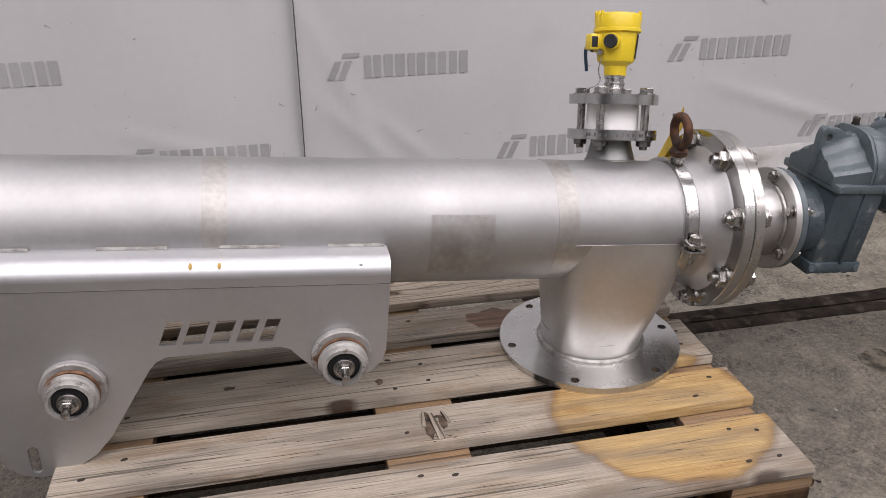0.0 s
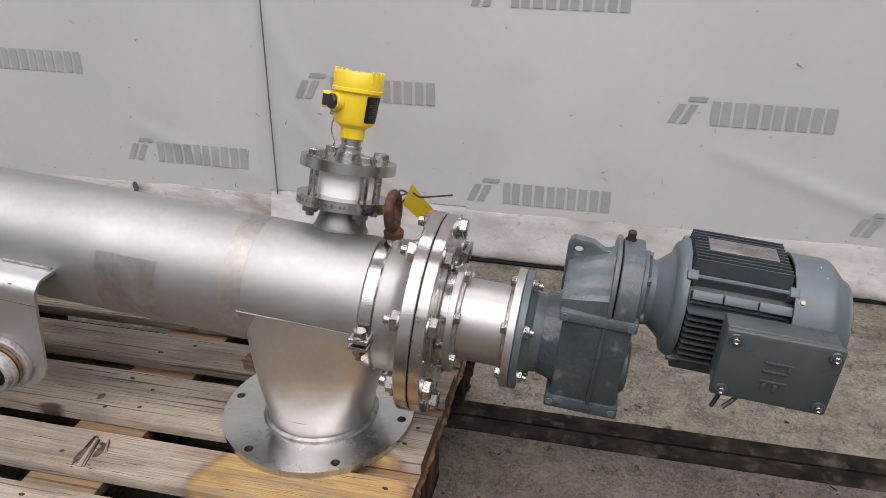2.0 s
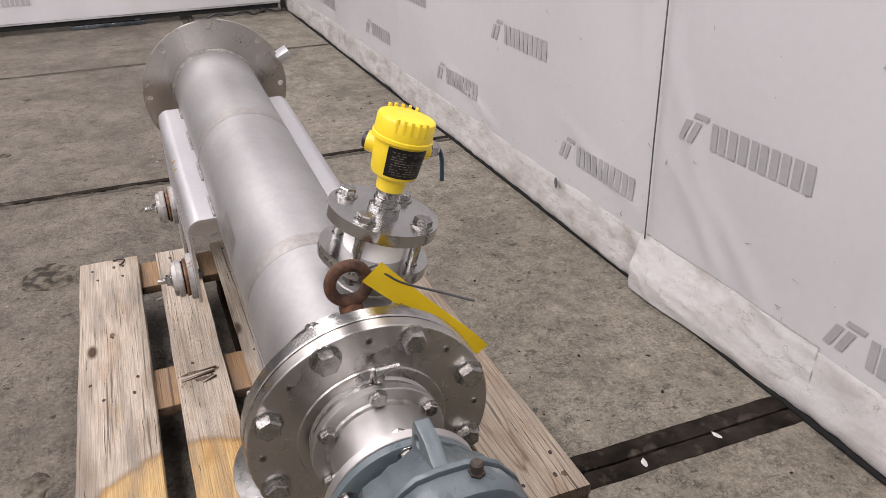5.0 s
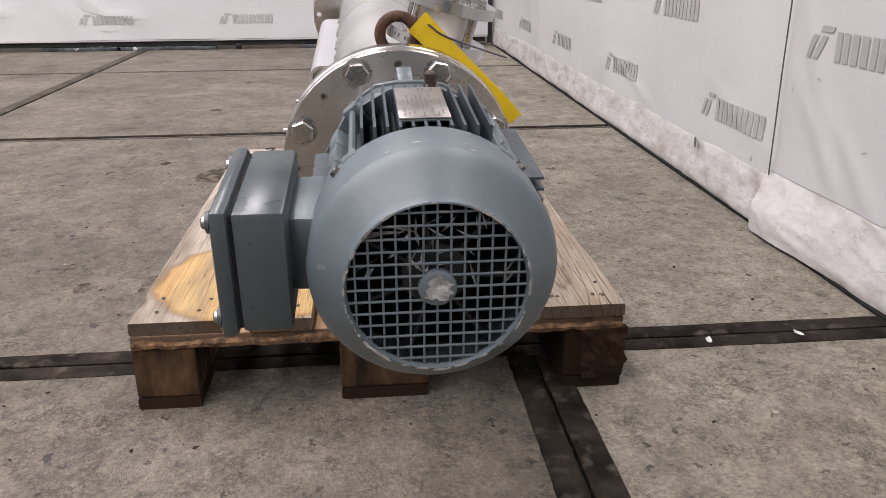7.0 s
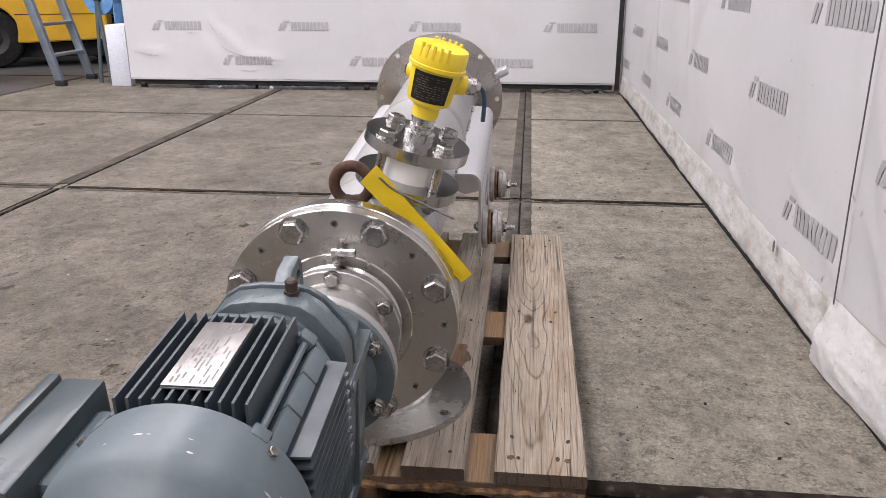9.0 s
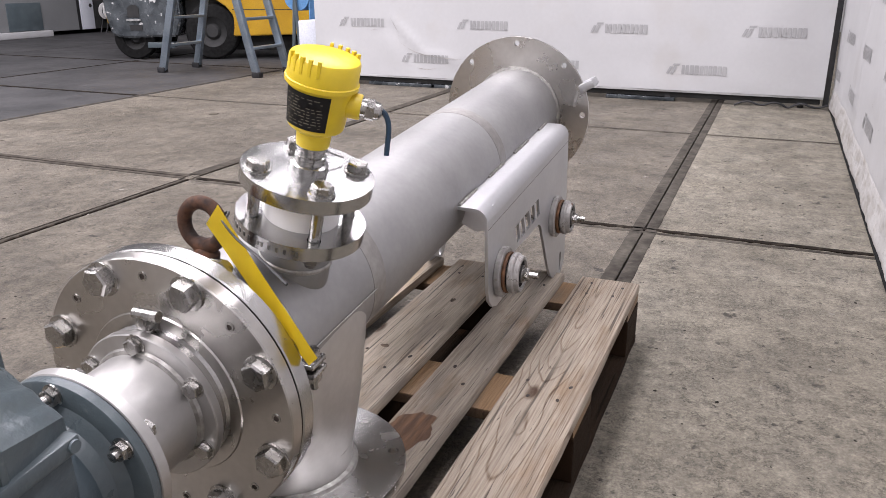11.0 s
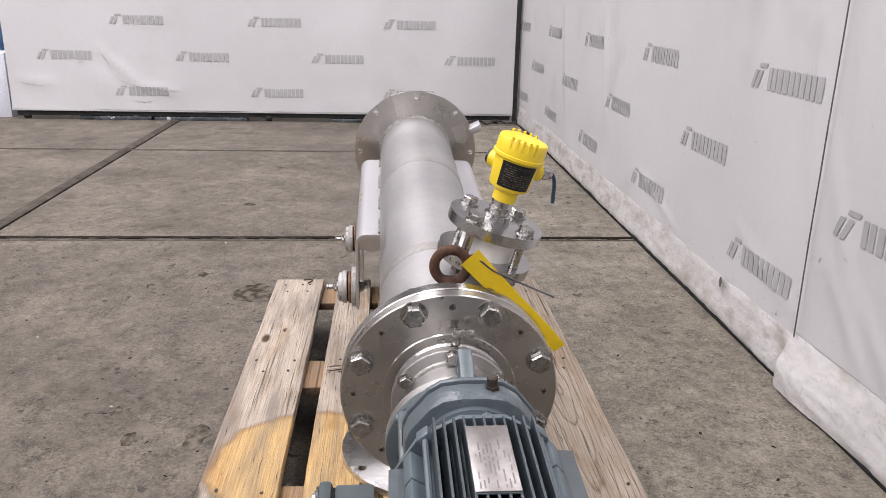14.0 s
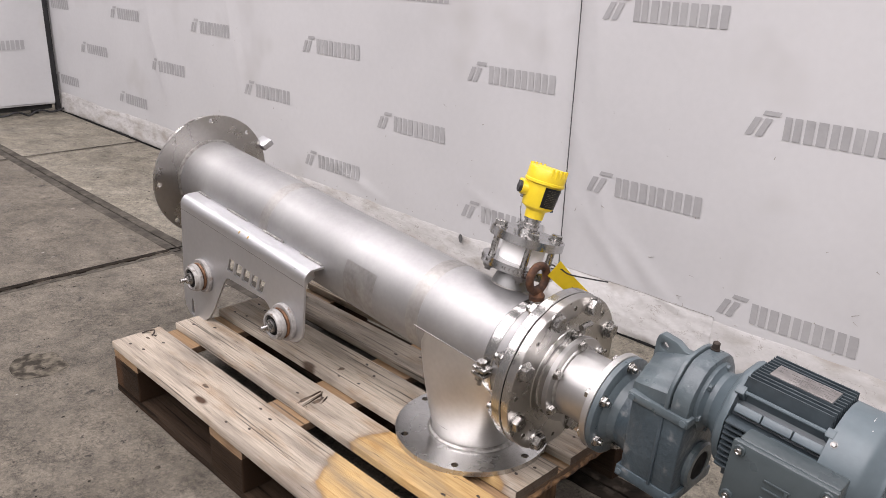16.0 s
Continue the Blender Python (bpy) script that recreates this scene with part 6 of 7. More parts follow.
part("side_cover", turned([(0, 0), (0, 0.046), (0.010, 0.046), (0.014, 0.042), (0.014, 0.030), (0.010, 0.028), (0.010, 0)], 32, along(0.540, 0, -0.030)), PAINT_CAST, motor, "round bearing cover")
part("cover_ring", turned([(0, 0.0), (0, 0.0275), (0.002, 0.0275), (0.002, 0.0)], 24, along(0.5505, 0, -0.030)), RUBBER, motor)
# adapter between gear head and motor
part("adapter", turned([(0.540, 0.0), (0.540, 0.064), (0.549, 0.064), (0.551, 0.058), (0.555, 0.053), (0.564, 0.052), (0.572, 0.058), (0.590, 0.074), (0.594, 0.080), (0.594, 0.0)], 48, along(0, 0, AX)), PAINT, motor)
for k in range(6):
    a = math.pi / 3 * k + 0.3
    place("adapter_bolt", bolt_mesh("adapter_bolt", 0.007, PAINT_CAST), motor, m=along(0.5495, 0.058 * math.cos(a), AX + 0.058 * math.sin(a)))
RM = 0.075
stator = part("stator", turned([(0.590, 0.0), (0.590, 0.074), (0.596, RM - 0.002), (0.605, RM), (0.758, RM), (0.760, 0.0)], 64, along(0, 0, AX)), FIN_SHADE, motor, "dark stator with cooling fins")
shield = bmesh.new()
lathe(shield, [(0.588, 0.0), (0.588, 0.080), (0.592, 0.090), (0.600, 0.0955), (0.606, 0.0955), (0.607, 0.0)], 12, along(0, 0, AX) @ pose(0, 0, 0, 0, 0, 15))
part("end_shield", shield, PAINT, motor, "painted end shield", smooth=45)


def straight_fin(m, offset, outer):
    """An upright plate on the round stator, at an offset from its middle."""
    low = math.sqrt(max(0.0, RM ** 2 - offset ** 2)) - 0.004
    bm = bmesh.new()
    box(bm, (0.604, offset - 0.0012, low), (0.748, offset + 0.0012, outer), 0.0)
    for v_ in bm.verts:
        if v_.co.z > low + 0.005:
            v_.co.x += 0.006 if v_.co.x < 0.65 else -0.002
    part("fin", bm, FIN_SHADE, stator, m=Matrix.Translation((0, 0, AX)) @ m, smooth=0)


# upright fins above and below, level ones on the flanks
for k in range(-5, 6):
    straight_fin(pose(0, 0, 0, 0, 0, 0), 0.0104 * k, min(0.0975, math.sqrt(0.110 ** 2 - (0.0104 * k) ** 2)))
    straight_fin(pose(0, 0, 0, 180, 0, 0), 0.0104 * k, min(0.0965, math.sqrt(0.108 ** 2 - (0.0104 * k) ** 2)))
for turn, sign in ((-90, 1), (90, -1)):
    for k in range(-5, 6 if turn < 0 else 4):
        o = 0.0100 * k * sign
        straight_fin(pose(0, 0, 0, turn, 0, 0), -o, min(0.0985, math.sqrt(0.110 ** 2 - o ** 2)))
for s in (-1, 1):
    for tilt in (40, 138):
        m = Matrix.Translation((0, 0, AX)) @ pose(0, 0, 0, s * tilt, 0, 0)
        bm = boxed((0.600, -0.008, RM - 0.004), (0.616, 0.008, 0.100), 0.002, m)
        box(bm, (0.744, -0.008, RM - 0.004), (0.758, 0.008, 0.100), 0.002, m)
        tube(bm, [m @ Vector((0.612, 0, 0.094)), m @ Vector((0.750, 0, 0.094))], 0.0035, 8)
        part("tie_rod", bm, PAINT, stator)
# narrow raised pads in three lengths beside the tie rods
for s, tilt, half, out in ((-1, 50, 0.0085, 0.0985), (1, 57, 0.007, 0.0950)):
    m = Matrix.Translation((0, 0, AX)) @ pose(0, 0, 0, s * tilt, 0, 0)
    for x0, x1 in ((0.612, 0.655), (0.657, 0.704), (0.706, 0.752)):
        part("flank_pad", boxed((x0, -half, RM - 0.003), (x1, half, out), 0.0015, m), PAINT, stator)
nameplate = part("nameplate", boxed((0.630, -0.0215, 0.0985), (0.730, 0.0215, 0.1000), 0.0004, Matrix.Translation((0, 0, AX)) @ pose(0, 0, 0, 0, 0, 0)), PLATE, motor, "pale metal nameplate with worn print")
part("plate_seat", boxed((0.629, -0.0220, 0.0962), (0.731, 0.0220, 0.0984), 0.001, Matrix.Translation((0, 0, AX))), FIN_SHADE, motor)
ink = bmesh.new()
lr = random.Random(5)
for k in range(9):
    y = -0.0165 + 0.0040 * k
    x = 0.635
    while x < 0.722:
        w = lr.uniform(0.004, 0.018)
        if lr.random() < 0.7:
            z = AX + 0.1003
            vs = [ink.verts.new((a, b, z)) for a, b in ((x, y), (min(x + w, 0.726), y), (min(x + w, 0.726), y + 0.0016), (x, y + 0.0016))]
            ink.faces.new(vs)
        x += w + lr.uniform(0.003, 0.006)
part("plate_print", ink, PLATE_INK, nameplate, smooth=0)
# fan cover with a square mesh grille
RC = 0.0990
cover = bmesh.new()
lathe(cover, [(0.752, RC - 0.004), (0.752, RC), (0.802, RC), (0.808, RC - 0.0012), (0.813, RC - 0.0045), (0.818, RC - 0.0095), (0.8335, RC - 0.0255), (0.8375, RC - 0.0282), (0.8405, RC - 0.0285), (0.8410, 0.0692), (0.8385, 0.0680), (0.836, 0.0675), (0.830, RC - 0.0275), (0.815, RC - 0.013), (0.752, RC - 0.004)], 72, along(0, 0, AX))
cover_ob = part("fan_cover", cover, PAINT, motor, "rounded grey-blue fan cover with chipped rim")
bar_len = 0.0685
for k in range(-6, 7):
    o = 0.0102 * k
    half = math.sqrt(max(0.0, bar_len ** 2 - o ** 2))
    if half < 0.012:
        continue
    part("grille_bar", boxed((0.8362, -half, o - 0.0009), (0.8382, half, o + 0.0009), 0.0005, Matrix.Translation((0, 0, AX))), PAINT, cover_ob, smooth=0)
    part("grille_bar", boxed((0.8358, o - 0.0009, -half), (0.8378, o + 0.0009, half), 0.0005, Matrix.Translation((0, 0, AX))), PAINT, cover_ob, smooth=0)
part("fan_hub", turned([(0.8345, 0), (0.8345, 0.0150), (0.839, 0.0145), (0.840, 0.012), (0.840, 0)], 24, along(0, 0, AX)), PAINT, cover_ob)
bm = bmesh.new()
bm.faces.new([bm.verts.new((0.8404, q * math.cos(a), AX + q * math.sin(a))) for k, a in enumerate(np.linspace(0, 2 * math.pi, 22, endpoint=False)) for q in [0.0105 + 0.0060 * noise.noise(Vector((math.cos(a) * 2.2, math.sin(a) * 2.2, 3.3))) + 0.0012 * (k % 2)]])
bmesh.ops.solidify(bm, geom=bm.faces[:], thickness=0.0008)
part("chipped_centre", bm, HUB_CHIP, cover_ob, "pale chipped metal in the middle of the grille", smooth=0)
fan = part("fan", turned([(0.790, 0), (0.790, 0.030), (0.815, 0.026), (0.818, 0)], 24, along(0, 0, AX)), BLACK, motor, "fan behind the grille")
for k in range(7):
    part("blade", boxed((0.785, -0.0015, 0.02), (0.815, 0.0015, 0.080), 0, Matrix.Translation((0, 0, AX)) @ pose(0, 0, 0, 360 / 7 * k + 9, 0, 0)), BLACK, fan, smooth=0)
litter = bmesh.new()
lt = random.Random(17)
for k in range(30):
    a, q = lt.gauss(math.pi / 2, 0.75), 0.012 + 0.050 * lt.random()
    y, z, turn, long, wide = q * math.cos(a), q * math.sin(a), lt.uniform(0, math.pi), lt.uniform(0.004, 0.014), lt.uniform(0.0006, 0.0022)
    c, d = math.cos(turn), math.sin(turn)
    litter.faces.new([litter.verts.new((0.828 + lt.uniform(-0.004, 0.004), y + c * p - d * r, AX + z + d * p + c * r)) for p, r in ((-long, 0), (0, -wide), (long, 0), (0, wide))])
tagged(part("grille_litter", litter, BARE, motor, "pale dust and chaff caught behind the grille", smooth=0), kind="stuff")
# black disc: the darkness inside the cover is put into its colour
part("fan_back", turned([(0.762, 0), (0.762, 0.094), (0.764, 0.094), (0.764, 0)], 40, along(0, 0, AX)), RUBBER, motor)
chips = bmesh.new()
cr = random.Random(3)
for k in range(70):
    a = cr.uniform(0, 2 * math.pi)
    m = along(0, 0, AX) @ pose(0, 0, 0, 0, 0, math.degrees(a))
    bmesh.ops.create_circle(chips, cap_ends=True, segments=5, radius=cr.uniform(0.0008, 0.0028), matrix=m @ Matrix.Translation((0.0698 + cr.uniform(-0.0006, 0.0008), 0, 0.8412)) @ Matrix.Diagonal((0.5, cr.uniform(0.8, 2.6), 1, 1)))
for k in range(12):
    a = cr.gauss(math.pi, 0.9)  # mostly on top
    m = along(0, 0, AX) @ pose(0, 0, 0, 0, 0, math.degrees(a))
    bmesh.ops.create_circle(chips, cap_ends=True, segments=5, radius=cr.uniform(0.0007, 0.0020), matrix=m @ Matrix.Translation((0.0992, 0, 0.8000 + cr.uniform(-0.012, 0.002))) @ pose(0, 0, 0, 0, 90, 0) @ Matrix.Diagonal((0.6, cr.uniform(0.8, 3.0), 1, 1)))
tagged(part("chipped_paint", chips, BARE, cover_ob, "flakes of bare metal round the rim", smooth=0), kind="stuff")
for a in (48, -48, 132, -132):
    place("cover_screw", bolt_mesh("cover_screw", 0.0050, ZINC), motor, m=Matrix.Translation((0, 0, AX)) @ pose(0, 0, 0, a, 0, 0) @ Matrix.Translation((0.762, 0, RC - 0.0005)))

# terminal box on the side away from the wall
tb = part("terminal_box", boxed((0.655, -0.152, 0.064), (0.806, -0.112, 0.166), 0.004), BOX_PAINT, motor, "grey-blue terminal box")
part("box_neck", boxed((0.675, -0.114, 0.082), (0.775, -0.078, 0.148), 0.006), PAINT, motor)
part("box_seal", boxed((0.657, -0.1545, 0.066), (0.804, -0.1515, 0.164), 0.003), RUBBER, tb, "black rubber seal")
lid = part("box_lid", boxed((0.652, -0.168, 0.061), (0.809, -0.154, 0.169), 0.005), BOX_PAINT, tb, "terminal box lid with four corner screws")
for u in (0.666, 0.796):
    for w in (0.074, 0.156):
        m = Matrix.Translation((u, -0.168, w)) @ Y_OUT
        part("screw_pad", turned([(0, 0), (0, 0.0095), (0.003, 0.0085), (0.003, 0)], 20, m), BOX_PAINT, lid)
        part("lid_screw", turned([(0.003, 0), (0.003, 0.0055), (0.006, 0.0050), (0.0070, 0.0035), (0.0055, 0.002), (0.0055, 0)], 16, m), BOLT, lid, "bright lid screw")
# raised maker's mark: plain bars only
emb = bmesh.new()
for x0, z0, x1, z1 in ((0.711, 0.128, 0.750, 0.132), (0.711, 0.114, 0.745, 0.118), (0.711, 0.098, 0.748, 0.102), (0.715, 0.085, 0.722, 0.098), (0.730, 0.085, 0.737, 0.098), (0.742, 0.118, 0.748, 0.130)):
    box(emb, (x0, -0.1700, z0), (x1, -0.1675, z1), 0.001)
part("raised_mark", emb, BOX_PAINT, lid, "raised plain bars")
for u, b in ((0.700, 0.0), (0.745, 0.0)):
    part("blind_gland", turned([(0, 0), (0, 0.0085), (0.006, 0.0085), (0.006, 0.0065), (0.008, 0.006), (0.008, 0)], 6, Matrix.Translation((u, -0.133, 0.065)) @ pose(0, 0, 0, 180, 0, 0)), ZINC, tb)
bm = bmesh.new()
tube(bm, smooth_path([(0.672, -0.150, 0.066), (0.668, -0.156, 0.052), (0.662, -0.160, 0.036)], 5), 0.0035, 8)
tube(bm, smooth_path([(0.700, -0.150, 0.066), (0.690, -0.158, 0.054), (0.676, -0.166, 0.042)], 5), 0.0035, 8)
part("cable_stub", bm, BLACK, tb, "two short cut cable ends")

# ---------------------------------------------------------------- behind the screen
# stepladder
ladder = thing("stepladder", Matrix.Translation((-5.09, -4.18, GROUND)), "standing aluminium stepladder with open legs", "ladder")
for side in (-1, 1):
    for x in (-0.25, 0.25):
        foot, top = Vector((x, side * 0.53, 0.0)), Vector((x * 0.82, side * 0.06, 1.75))
        bm = bmesh.new()
        q = (top - foot).to_track_quat("Z", "Y").to_matrix().to_4x4()
        box(bm, (-0.022, -0.034, 0.02), (0.022, 0.034, (top - foot).length), 0.004, Matrix.Translation(foot) @ q)
        rail = part("rail", bm, ALU, ladder)
        part("ladder_foot", boxed((-0.03, -0.042, 0.0), (0.03, 0.042, 0.05), 0.005, Matrix.Translation((x, side * 0.53, 0.0))), BLACK, ladder)
    for k in range(1, 7):
        s = k * 0.25 / 1.75
        y, half, z = side * (0.53 - 0.47 * s), 0.25 * (1 - 0.18 * s), 0.25 * k
        part("rung", boxed((-half, y - 0.036, z - 0.012), (half, y + 0.036, z + 0.012), 0.004), ALU, ladder)
part("ladder_top", boxed((-0.21, -0.10, 1.74), (0.21, 0.10, 1.78), 0.01), BLACK, ladder)

# white board box and blue paper roll beside the screen
tagged(part("white_box", boxed((-5.25, -3.232, GROUND), (-4.90, -3.06, 0.49), 0.004), PALE_BOX, None, "plain white board box on the floor beside the screen"), category="box")
stand = thing("paper_roll_stand", Matrix.Translation((-5.35, -3.42, GROUND)), "blue paper roll on a slim floor stand", "paper roll")
bm = turned([(-0.14, 0.03), (-0.14, 0.13), (0.14, 0.13), (0.14, 0.03), (-0.14, 0.03)], 40, Matrix.Translation((0.10, 0.05, 0.70)) @ X_AXIS)
part("paper_roll", bm, ROLL_BLUE, stand, "blue paper roll")
bm = bmesh.new()
tube(bm, [(-0.14, 0.05, 0.70), (0.30, 0.05, 0.70)], 0.015, 10)
part("axle", bm, BLACK, stand)
for x in (-0.10, 0.27):
    bm = bmesh.new()
    tube(bm, [(x, 0.0, 0.0), (x, 0.05, 0.70)], 0.016, 10)
    tube(bm, [(x, 0.10, 0.0), (x, 0.05, 0.70)], 0.016, 10)
    part("stand_leg", bm, PAINT, stand)
part("hanging_sheet", boxed((-0.03, 0.165, 0.10), (0.23, 0.175, 0.70), 0.003), ROLL_BLUE, stand)

# forklift truck
truck = thing("forklift_truck", Matrix.Translation((-7.13, -5.38, GROUND)) @ pose(0, 0, 0, 0, 0, 24), "yellow forklift truck with a scratched grey counterweight", "forklift")


def prism(outline, x0, x1, bevel):
    """A body with the outline (y, z), from x0 to x1."""
    bm = bmesh.new()
    ends = [[bm.verts.new((x, y, z)) for y, z in outline] for x in (x0, x1)]
    bm.faces.new(ends[0][::-1])
    bm.faces.new(ends[1])
    for i in range(len(outline)):
        j = (i + 1) % len(outline)
        bm.faces.new((ends[0][i], ends[0][j], ends[1][j], ends[1][i]))
    bmesh.ops.recalc_face_normals(bm, faces=bm.faces[:])
    bmesh.ops.bevel(bm, geom=bm.edges[:], offset=bevel, segments=2, affect="EDGES")
    return bm


part("counterweight", prism([(-1.20, 0.26), (-1.25, 0.45), (-1.27, 0.665), (-0.47, 0.665), (-0.46, 0.40), (-0.52, 0.24), (-1.10, 0.23)], 0.10, 1.12, 0.02), TRUCK_GREY, truck, "grey counterweight with scraped paint")
# flat dark plates paint the shade inside the recesses
part("tow_recess", prism([(-1.02, 0.44), (-1.02, 0.54), (-0.98, 0.57), (-0.92, 0.57), (-0.89, 0.54), (-0.89, 0.44)], 1.10, 1.124, 0.004), DARK_GAP, truck, "flat dark plate painted as the shaded tow recess")
part("tow_ledge", prism([(-1.03, 0.405), (-1.03, 0.425), (-0.88, 0.425), (-0.88, 0.405)], 1.10, 1.150, 0.004), BARE, truck, "bare metal ledge")
part("lower_recess", prism([(-1.00, 0.305), (-1.01, 0.365), (-0.87, 0.365), (-0.87, 0.305)], 1.10, 1.124, 0.004), DARK_GAP, truck)
part("drag_plate", boxed((0.95, -0.85, 0.12), (1.08, -0.56, 0.18), 0.006), PAINT, truck)
part("chassis", prism([(-0.17, 0.668), (-0.10, 0.650), (0.04, 0.550), (0.105, 0.460), (0.110, 0.350), (0.09, 0.245), (0.95, 0.270), (0.95, 0.668)], 0.12, 1.12, 0.012), TRUCK_YELLOW, truck, "yellow body with a wheel arch")
part("side_groove", boxed((1.115, 0.10, 0.520), (1.1225, 0.94, 0.528), 0.001), DARK_GAP, truck)
# dark boxes added to paint the shadow round the wheel and below the body
part("wheel_housing", boxed((0.14, -0.455, 0.20), (0.92, 0.088, 0.66), 0.01), DARK_GAP, truck)
part("underside", boxed((0.14, 0.0, 0.09), (0.95, 0.95, 0.24), 0.01), DARK_GAP, truck)
part("bonnet", boxed((0.16, -1.20, 0.675), (1.10, 0.95, 1.20), 0.05), TRUCK_YELLOW, truck)


def wheel(x, y, r, w):
    hubm = Matrix.Translation((x, y, r)) @ X_AXIS
    wh = part("wheel", turned([(-w / 2, r * 0.55), (-w / 2 + 0.01, r * 0.93), (-w / 2 + 0.03, r), (w / 2 - 0.03, r), (w / 2 - 0.01, r * 0.93), (w / 2, r * 0.55), (-w / 2, r * 0.55)], 36, hubm), RUBBER, truck, "solid black tyre")
    # the rim's shade is in its colour
    part("rim", turned([(w / 2 - 0.03, 0), (w / 2 - 0.03, r * 0.2), (w / 2 - 0.06, r * 0.3), (w / 2 - 0.02, r * 0.55), (-w / 2 + 0.02, r * 0.55), (-w / 2 + 0.02, 0)], 28, hubm), DARK_GAP, wh)


wheel(0.98, -0.99, 0.225, 0.17)
wheel(0.26, -0.99, 0.225, 0.17)
wheel(1.00, -0.14, 0.29, 0.20)
wheel(0.24, 0.85, 0.30, 0.20)
for x in (0.22, 1.04):
    bm = bmesh.new()
    tube(bm, [(x, -0.7, 1.15), (x, -0.55, 2.05), (x, 0.75, 2.10), (x, 0.95, 0.80)], 0.03, 8)
    part("guard_post", bm, BLACK, truck)
part("guard_roof", boxed((0.20, -0.60, 2.06), (1.06, 0.80, 2.12), 0.01), BLACK, truck)
for x in (0.40, 0.82):
    part("mast", boxed((x, 1.16, 0.10), (x + 0.09, 1.30, 2.2), 0.01), BLACK, truck)

# far grey cabin wall with a shutter and a plinth
cabin = thing("cabin", Matrix.Translation((-7.6, -9.6, GROUND)), "grey panelled cabin with a shutter and a pale plinth", "cabin")
part("cabin_wall", boxed((-4.0, -2.0, 0.06), (1.6, 0.0, 3.0), 0.01), GREY_WALL, cabin)
part("shutter", boxed((-0.34, 0.0, 0.095), (0.26, 0.02, 0.49), 0.01), PAINT, cabin)
part("plinth", boxed((-0.43, 0.0, 0.0), (1.7, 0.10, 0.09), 0.01), TARP_WHITE, cabin)
part("door_edge", boxed((-1.06, 0.0, 0.062), (-1.03, 0.03, 3.0), 0.004), BLACK, cabin)
door = part("white_door", boxed((-1.33, 0.0, 0.062), (-1.07, 0.04, 3.0), 0.006), PALE_BOX, cabin, "white door leaf with a round black hole")
part("door_hole", turned([(0, 0), (0, 0.030), (0.004, 0.030), (0.004, 0)], 20, Matrix.Translation((-1.27, 0.040, 0.42)) @ pose(0, 0, 0, -90, 0, 0)), BLACK, door)
# a flat sheet on the wall; the recess's darkness is only its colour
part("dark_doorway", boxed((-2.30, 0.0, 0.062), (-1.35, 0.015, 2.1), 0.002), DARK_GAP, cabin, "flat dark sheet for the recess beside the door")
reel = thing("cable_reel", Matrix.Translation((-9.15, -9.50, GROUND)), "white cable reel with an orange cord before a flat dark sheet", "cable reel")
for y in (-0.05, 0.04):
    part("reel_flange", turned([(0, 0.02), (0, 0.13), (0.01, 0.13), (0.01, 0.02), (0, 0.02)], 28, Matrix.Translation((0, y, 0.33)) @ pose(0, 0, 0, -90, 0, 0)), WHITE, reel, "white round flange")
part("reel_core", turned([(-0.04, 0.0), (-0.04, 0.07), (0.04, 0.07), (0.04, 0.0)], 24, Matrix.Translation((0, 0, 0.33)) @ pose(0, 0, 0, -90, 0, 0)), BLACK, reel)
for x in (-0.12, 0.12):
    bm = bmesh.new()
    tube(bm, [(x, -0.06, 0.0), (0, -0.06, 0.33)], 0.012, 8)
    tube(bm, [(x, 0.06, 0.0), (0, 0.06, 0.33)], 0.012, 8)
    part("reel_leg", bm, BLACK, reel)
bm = bmesh.new()
tube(bm, smooth_path([(0.06, 0.05, 0.30), (0.10, 0.09, 0.16), (0.0, 0.14, 0.05), (-0.20, 0.20, 0.012), (-0.45, 0.26, 0.012)], 6), 0.007, 8)
part("cord", bm, OCHRE, reel, "orange cord")

# ---------------------------------------------------------------- small marks on the floor
flake = bmesh.new()
for k in range(7):
    a = 2 * math.pi * k / 7
    flake.verts.new((0.013 * math.cos(a) * (1 + 0.3 * math.sin(3 * a)), 0.006 * math.sin(a), 0))
flake.faces.new(flake.verts[:])
bmesh.ops.solidify(flake, geom=flake.faces[:], thickness=0.0015)
FLAKE = mesh_of(flake, "paint_flake", WHITE)
for x, y, a in ((0.448, 0.802, 20), (0.458, 0.618, -15)):
    tagged(place("paint_flake", FLAKE, None, "small white paint flake on the dark floor strip", pose(x, y, GROUND + 0.005, 0, 0, a)), category="paint flake", group="paint flakes")


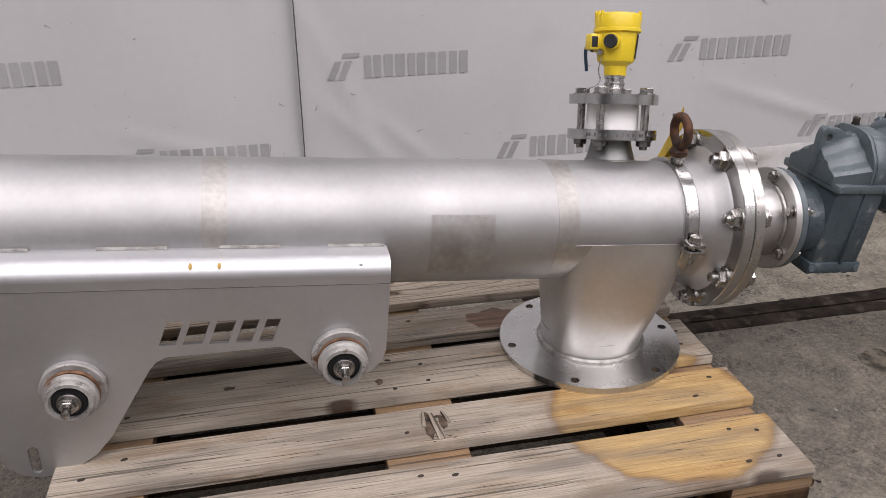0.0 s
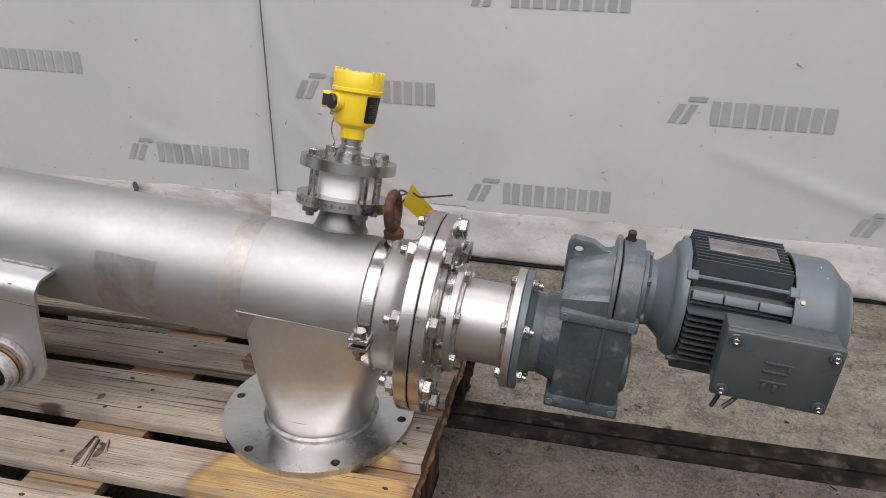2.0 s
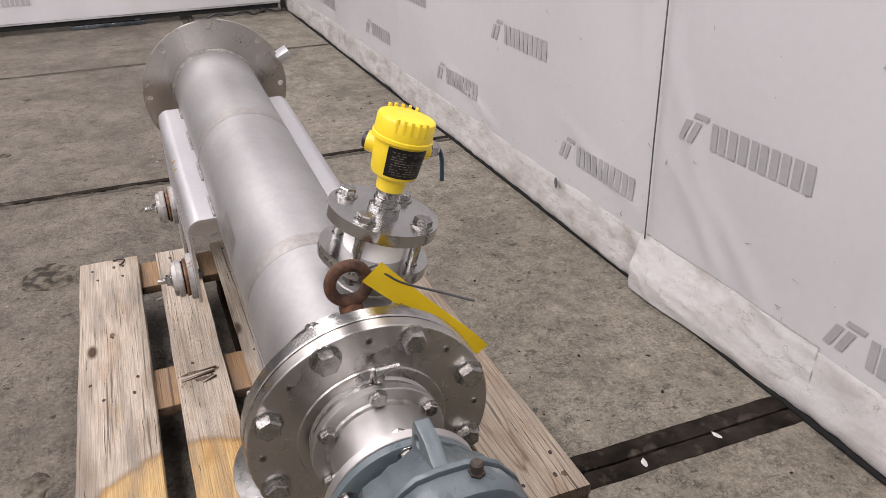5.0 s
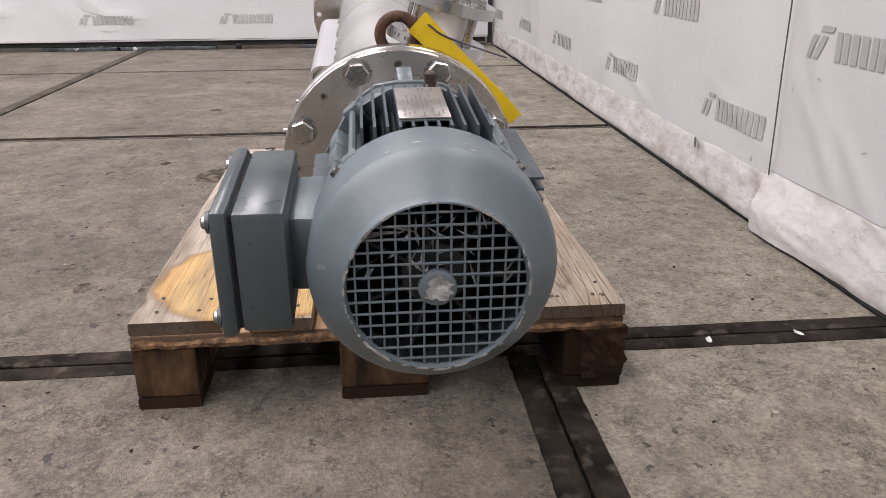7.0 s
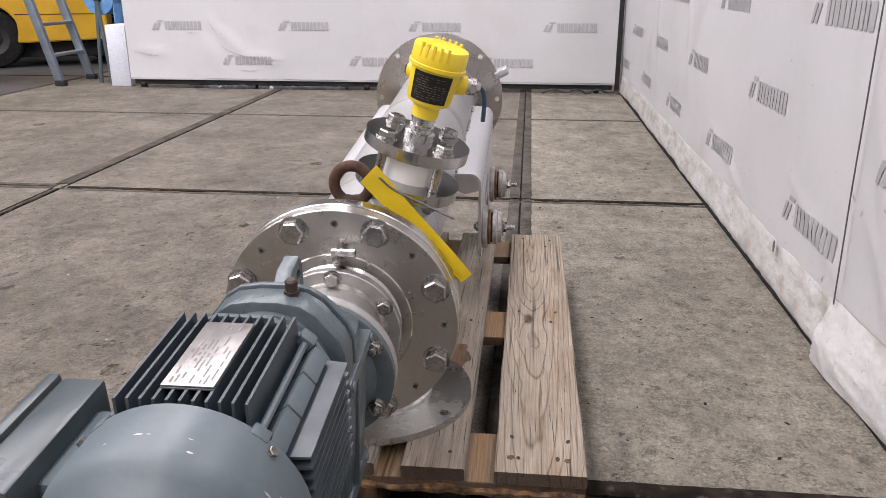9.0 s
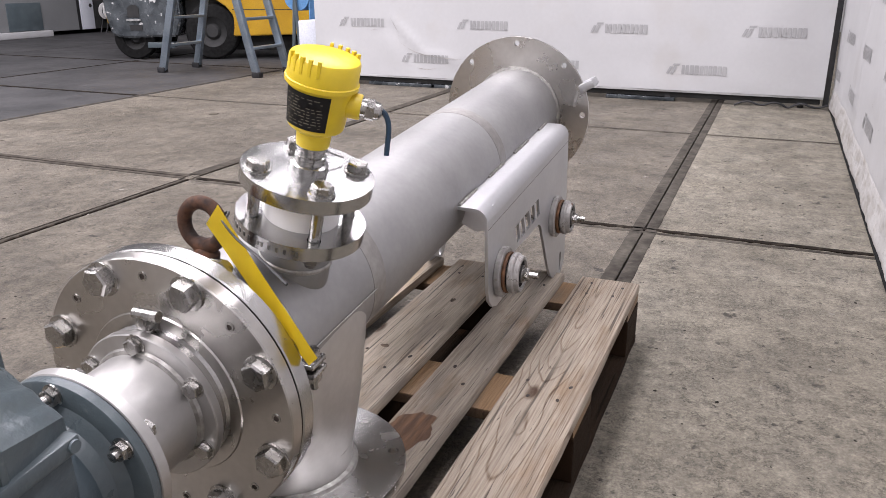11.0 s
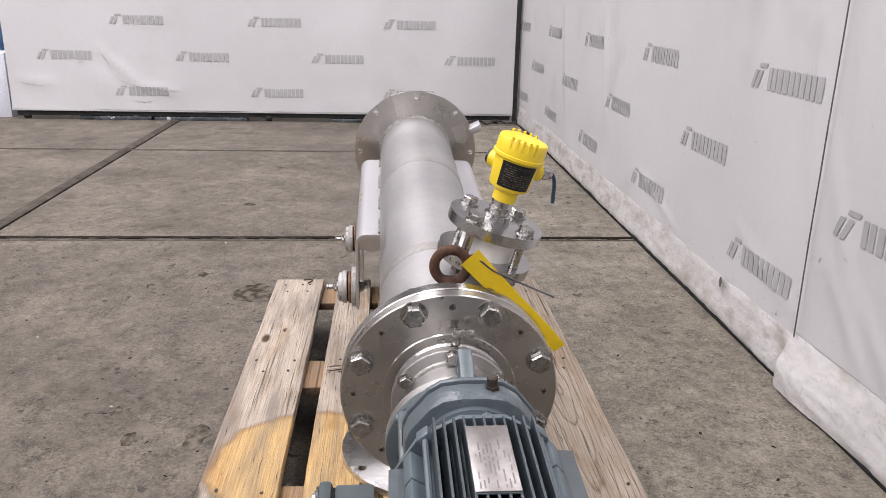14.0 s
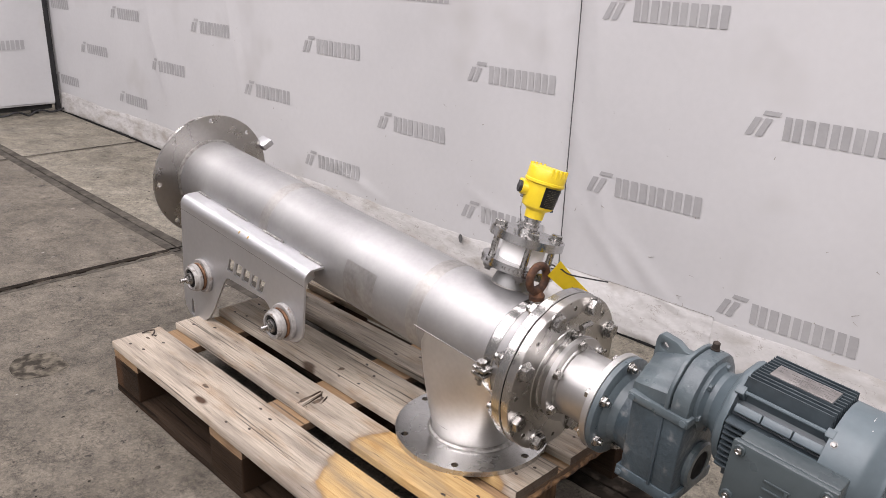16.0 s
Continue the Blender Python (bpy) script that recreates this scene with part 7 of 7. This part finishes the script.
def stain(x, y, r, seed, stretch=1.0, label="dark oil stain soaked into the concrete"):
    bm = bmesh.new()
    vs = []
    for a in np.linspace(0, 2 * math.pi, 40, endpoint=False):
        q = r * (1 + 0.35 * noise.noise(Vector((math.cos(a) * 1.6, math.sin(a) * 1.6, seed))))
        vs.append(bm.verts.new((x + q * stretch * math.cos(a), y + q * math.sin(a), GROUND + 0.0006)))
    bm.faces.new(vs)
    tagged(part("oil_stain", bm, STAIN, None, label, smooth=0), category="stain", group="floor stains", kind="stuff")


stain(-0.89, -0.520, 0.075, 1.0, 1.2)
for x, y, r, seed, wide in ((-1.088, -0.740, 0.018, 2.0, 1.3), (-2.130, -0.735, 0.026, 3.0, 1.2), (-3.010, -0.700, 0.022, 5.0, 1.1), (-0.073, -0.734, 0.017, 6.0, 1.2), (0.062, -0.662, 0.016, 7.0, 1.8),
                             (-0.180, -0.486, 0.007, 8.0, 1.0), (0.050, -0.512, 0.030, 9.0, 1.7), (-3.040, -2.745, 0.030, 10.0, 1.4), (-1.840, -3.270, 0.028, 11.0, 1.2), (-0.826, -1.004, 0.010, 12.0, 1.2)):
    stain(x, y, r, seed, wide, "small dark chip and stain in the worn concrete")
stain(1.10, 0.03, 0.05, 4.0)
speck = random.Random(12)


def specks(name, count, low, high, material, label):
    """Many thin irregular flecks lying on the concrete."""
    bm = bmesh.new()
    while count:
        x, y = speck.uniform(-4.6, 2.0), speck.uniform(-3.4, 0.95)
        if -0.60 < x < 0.60 and -0.40 < y < 0.40:
            continue
        count -= 1
        r = low + (high - low) * speck.random() ** 3
        turn, long, k = speck.uniform(0, math.pi), speck.uniform(1.0, 2.6), speck.randint(6, 9)
        vs = []
        for a in np.linspace(0, 2 * math.pi, k, endpoint=False):
            q = r * speck.uniform(0.55, 1.25)
            dx, dy = q * long * math.cos(a), q * math.sin(a)
            vs.append(bm.verts.new((x + dx * math.cos(turn) - dy * math.sin(turn), y + dx * math.sin(turn) + dy * math.cos(turn), GROUND + 0.0007)))
        bm.faces.new(vs)
    tagged(part(name, bm, material, None, label, smooth=0), category="floor dirt", kind="stuff")


specks("dark_specks", 2200, 0.0010, 0.0046, PIT, "scattered dark specks and pits on the worn concrete")
specks("pale_crumbs", 300, 0.0014, 0.006, CRUMB, "scattered pale crumbs and scrapes on the worn concrete")
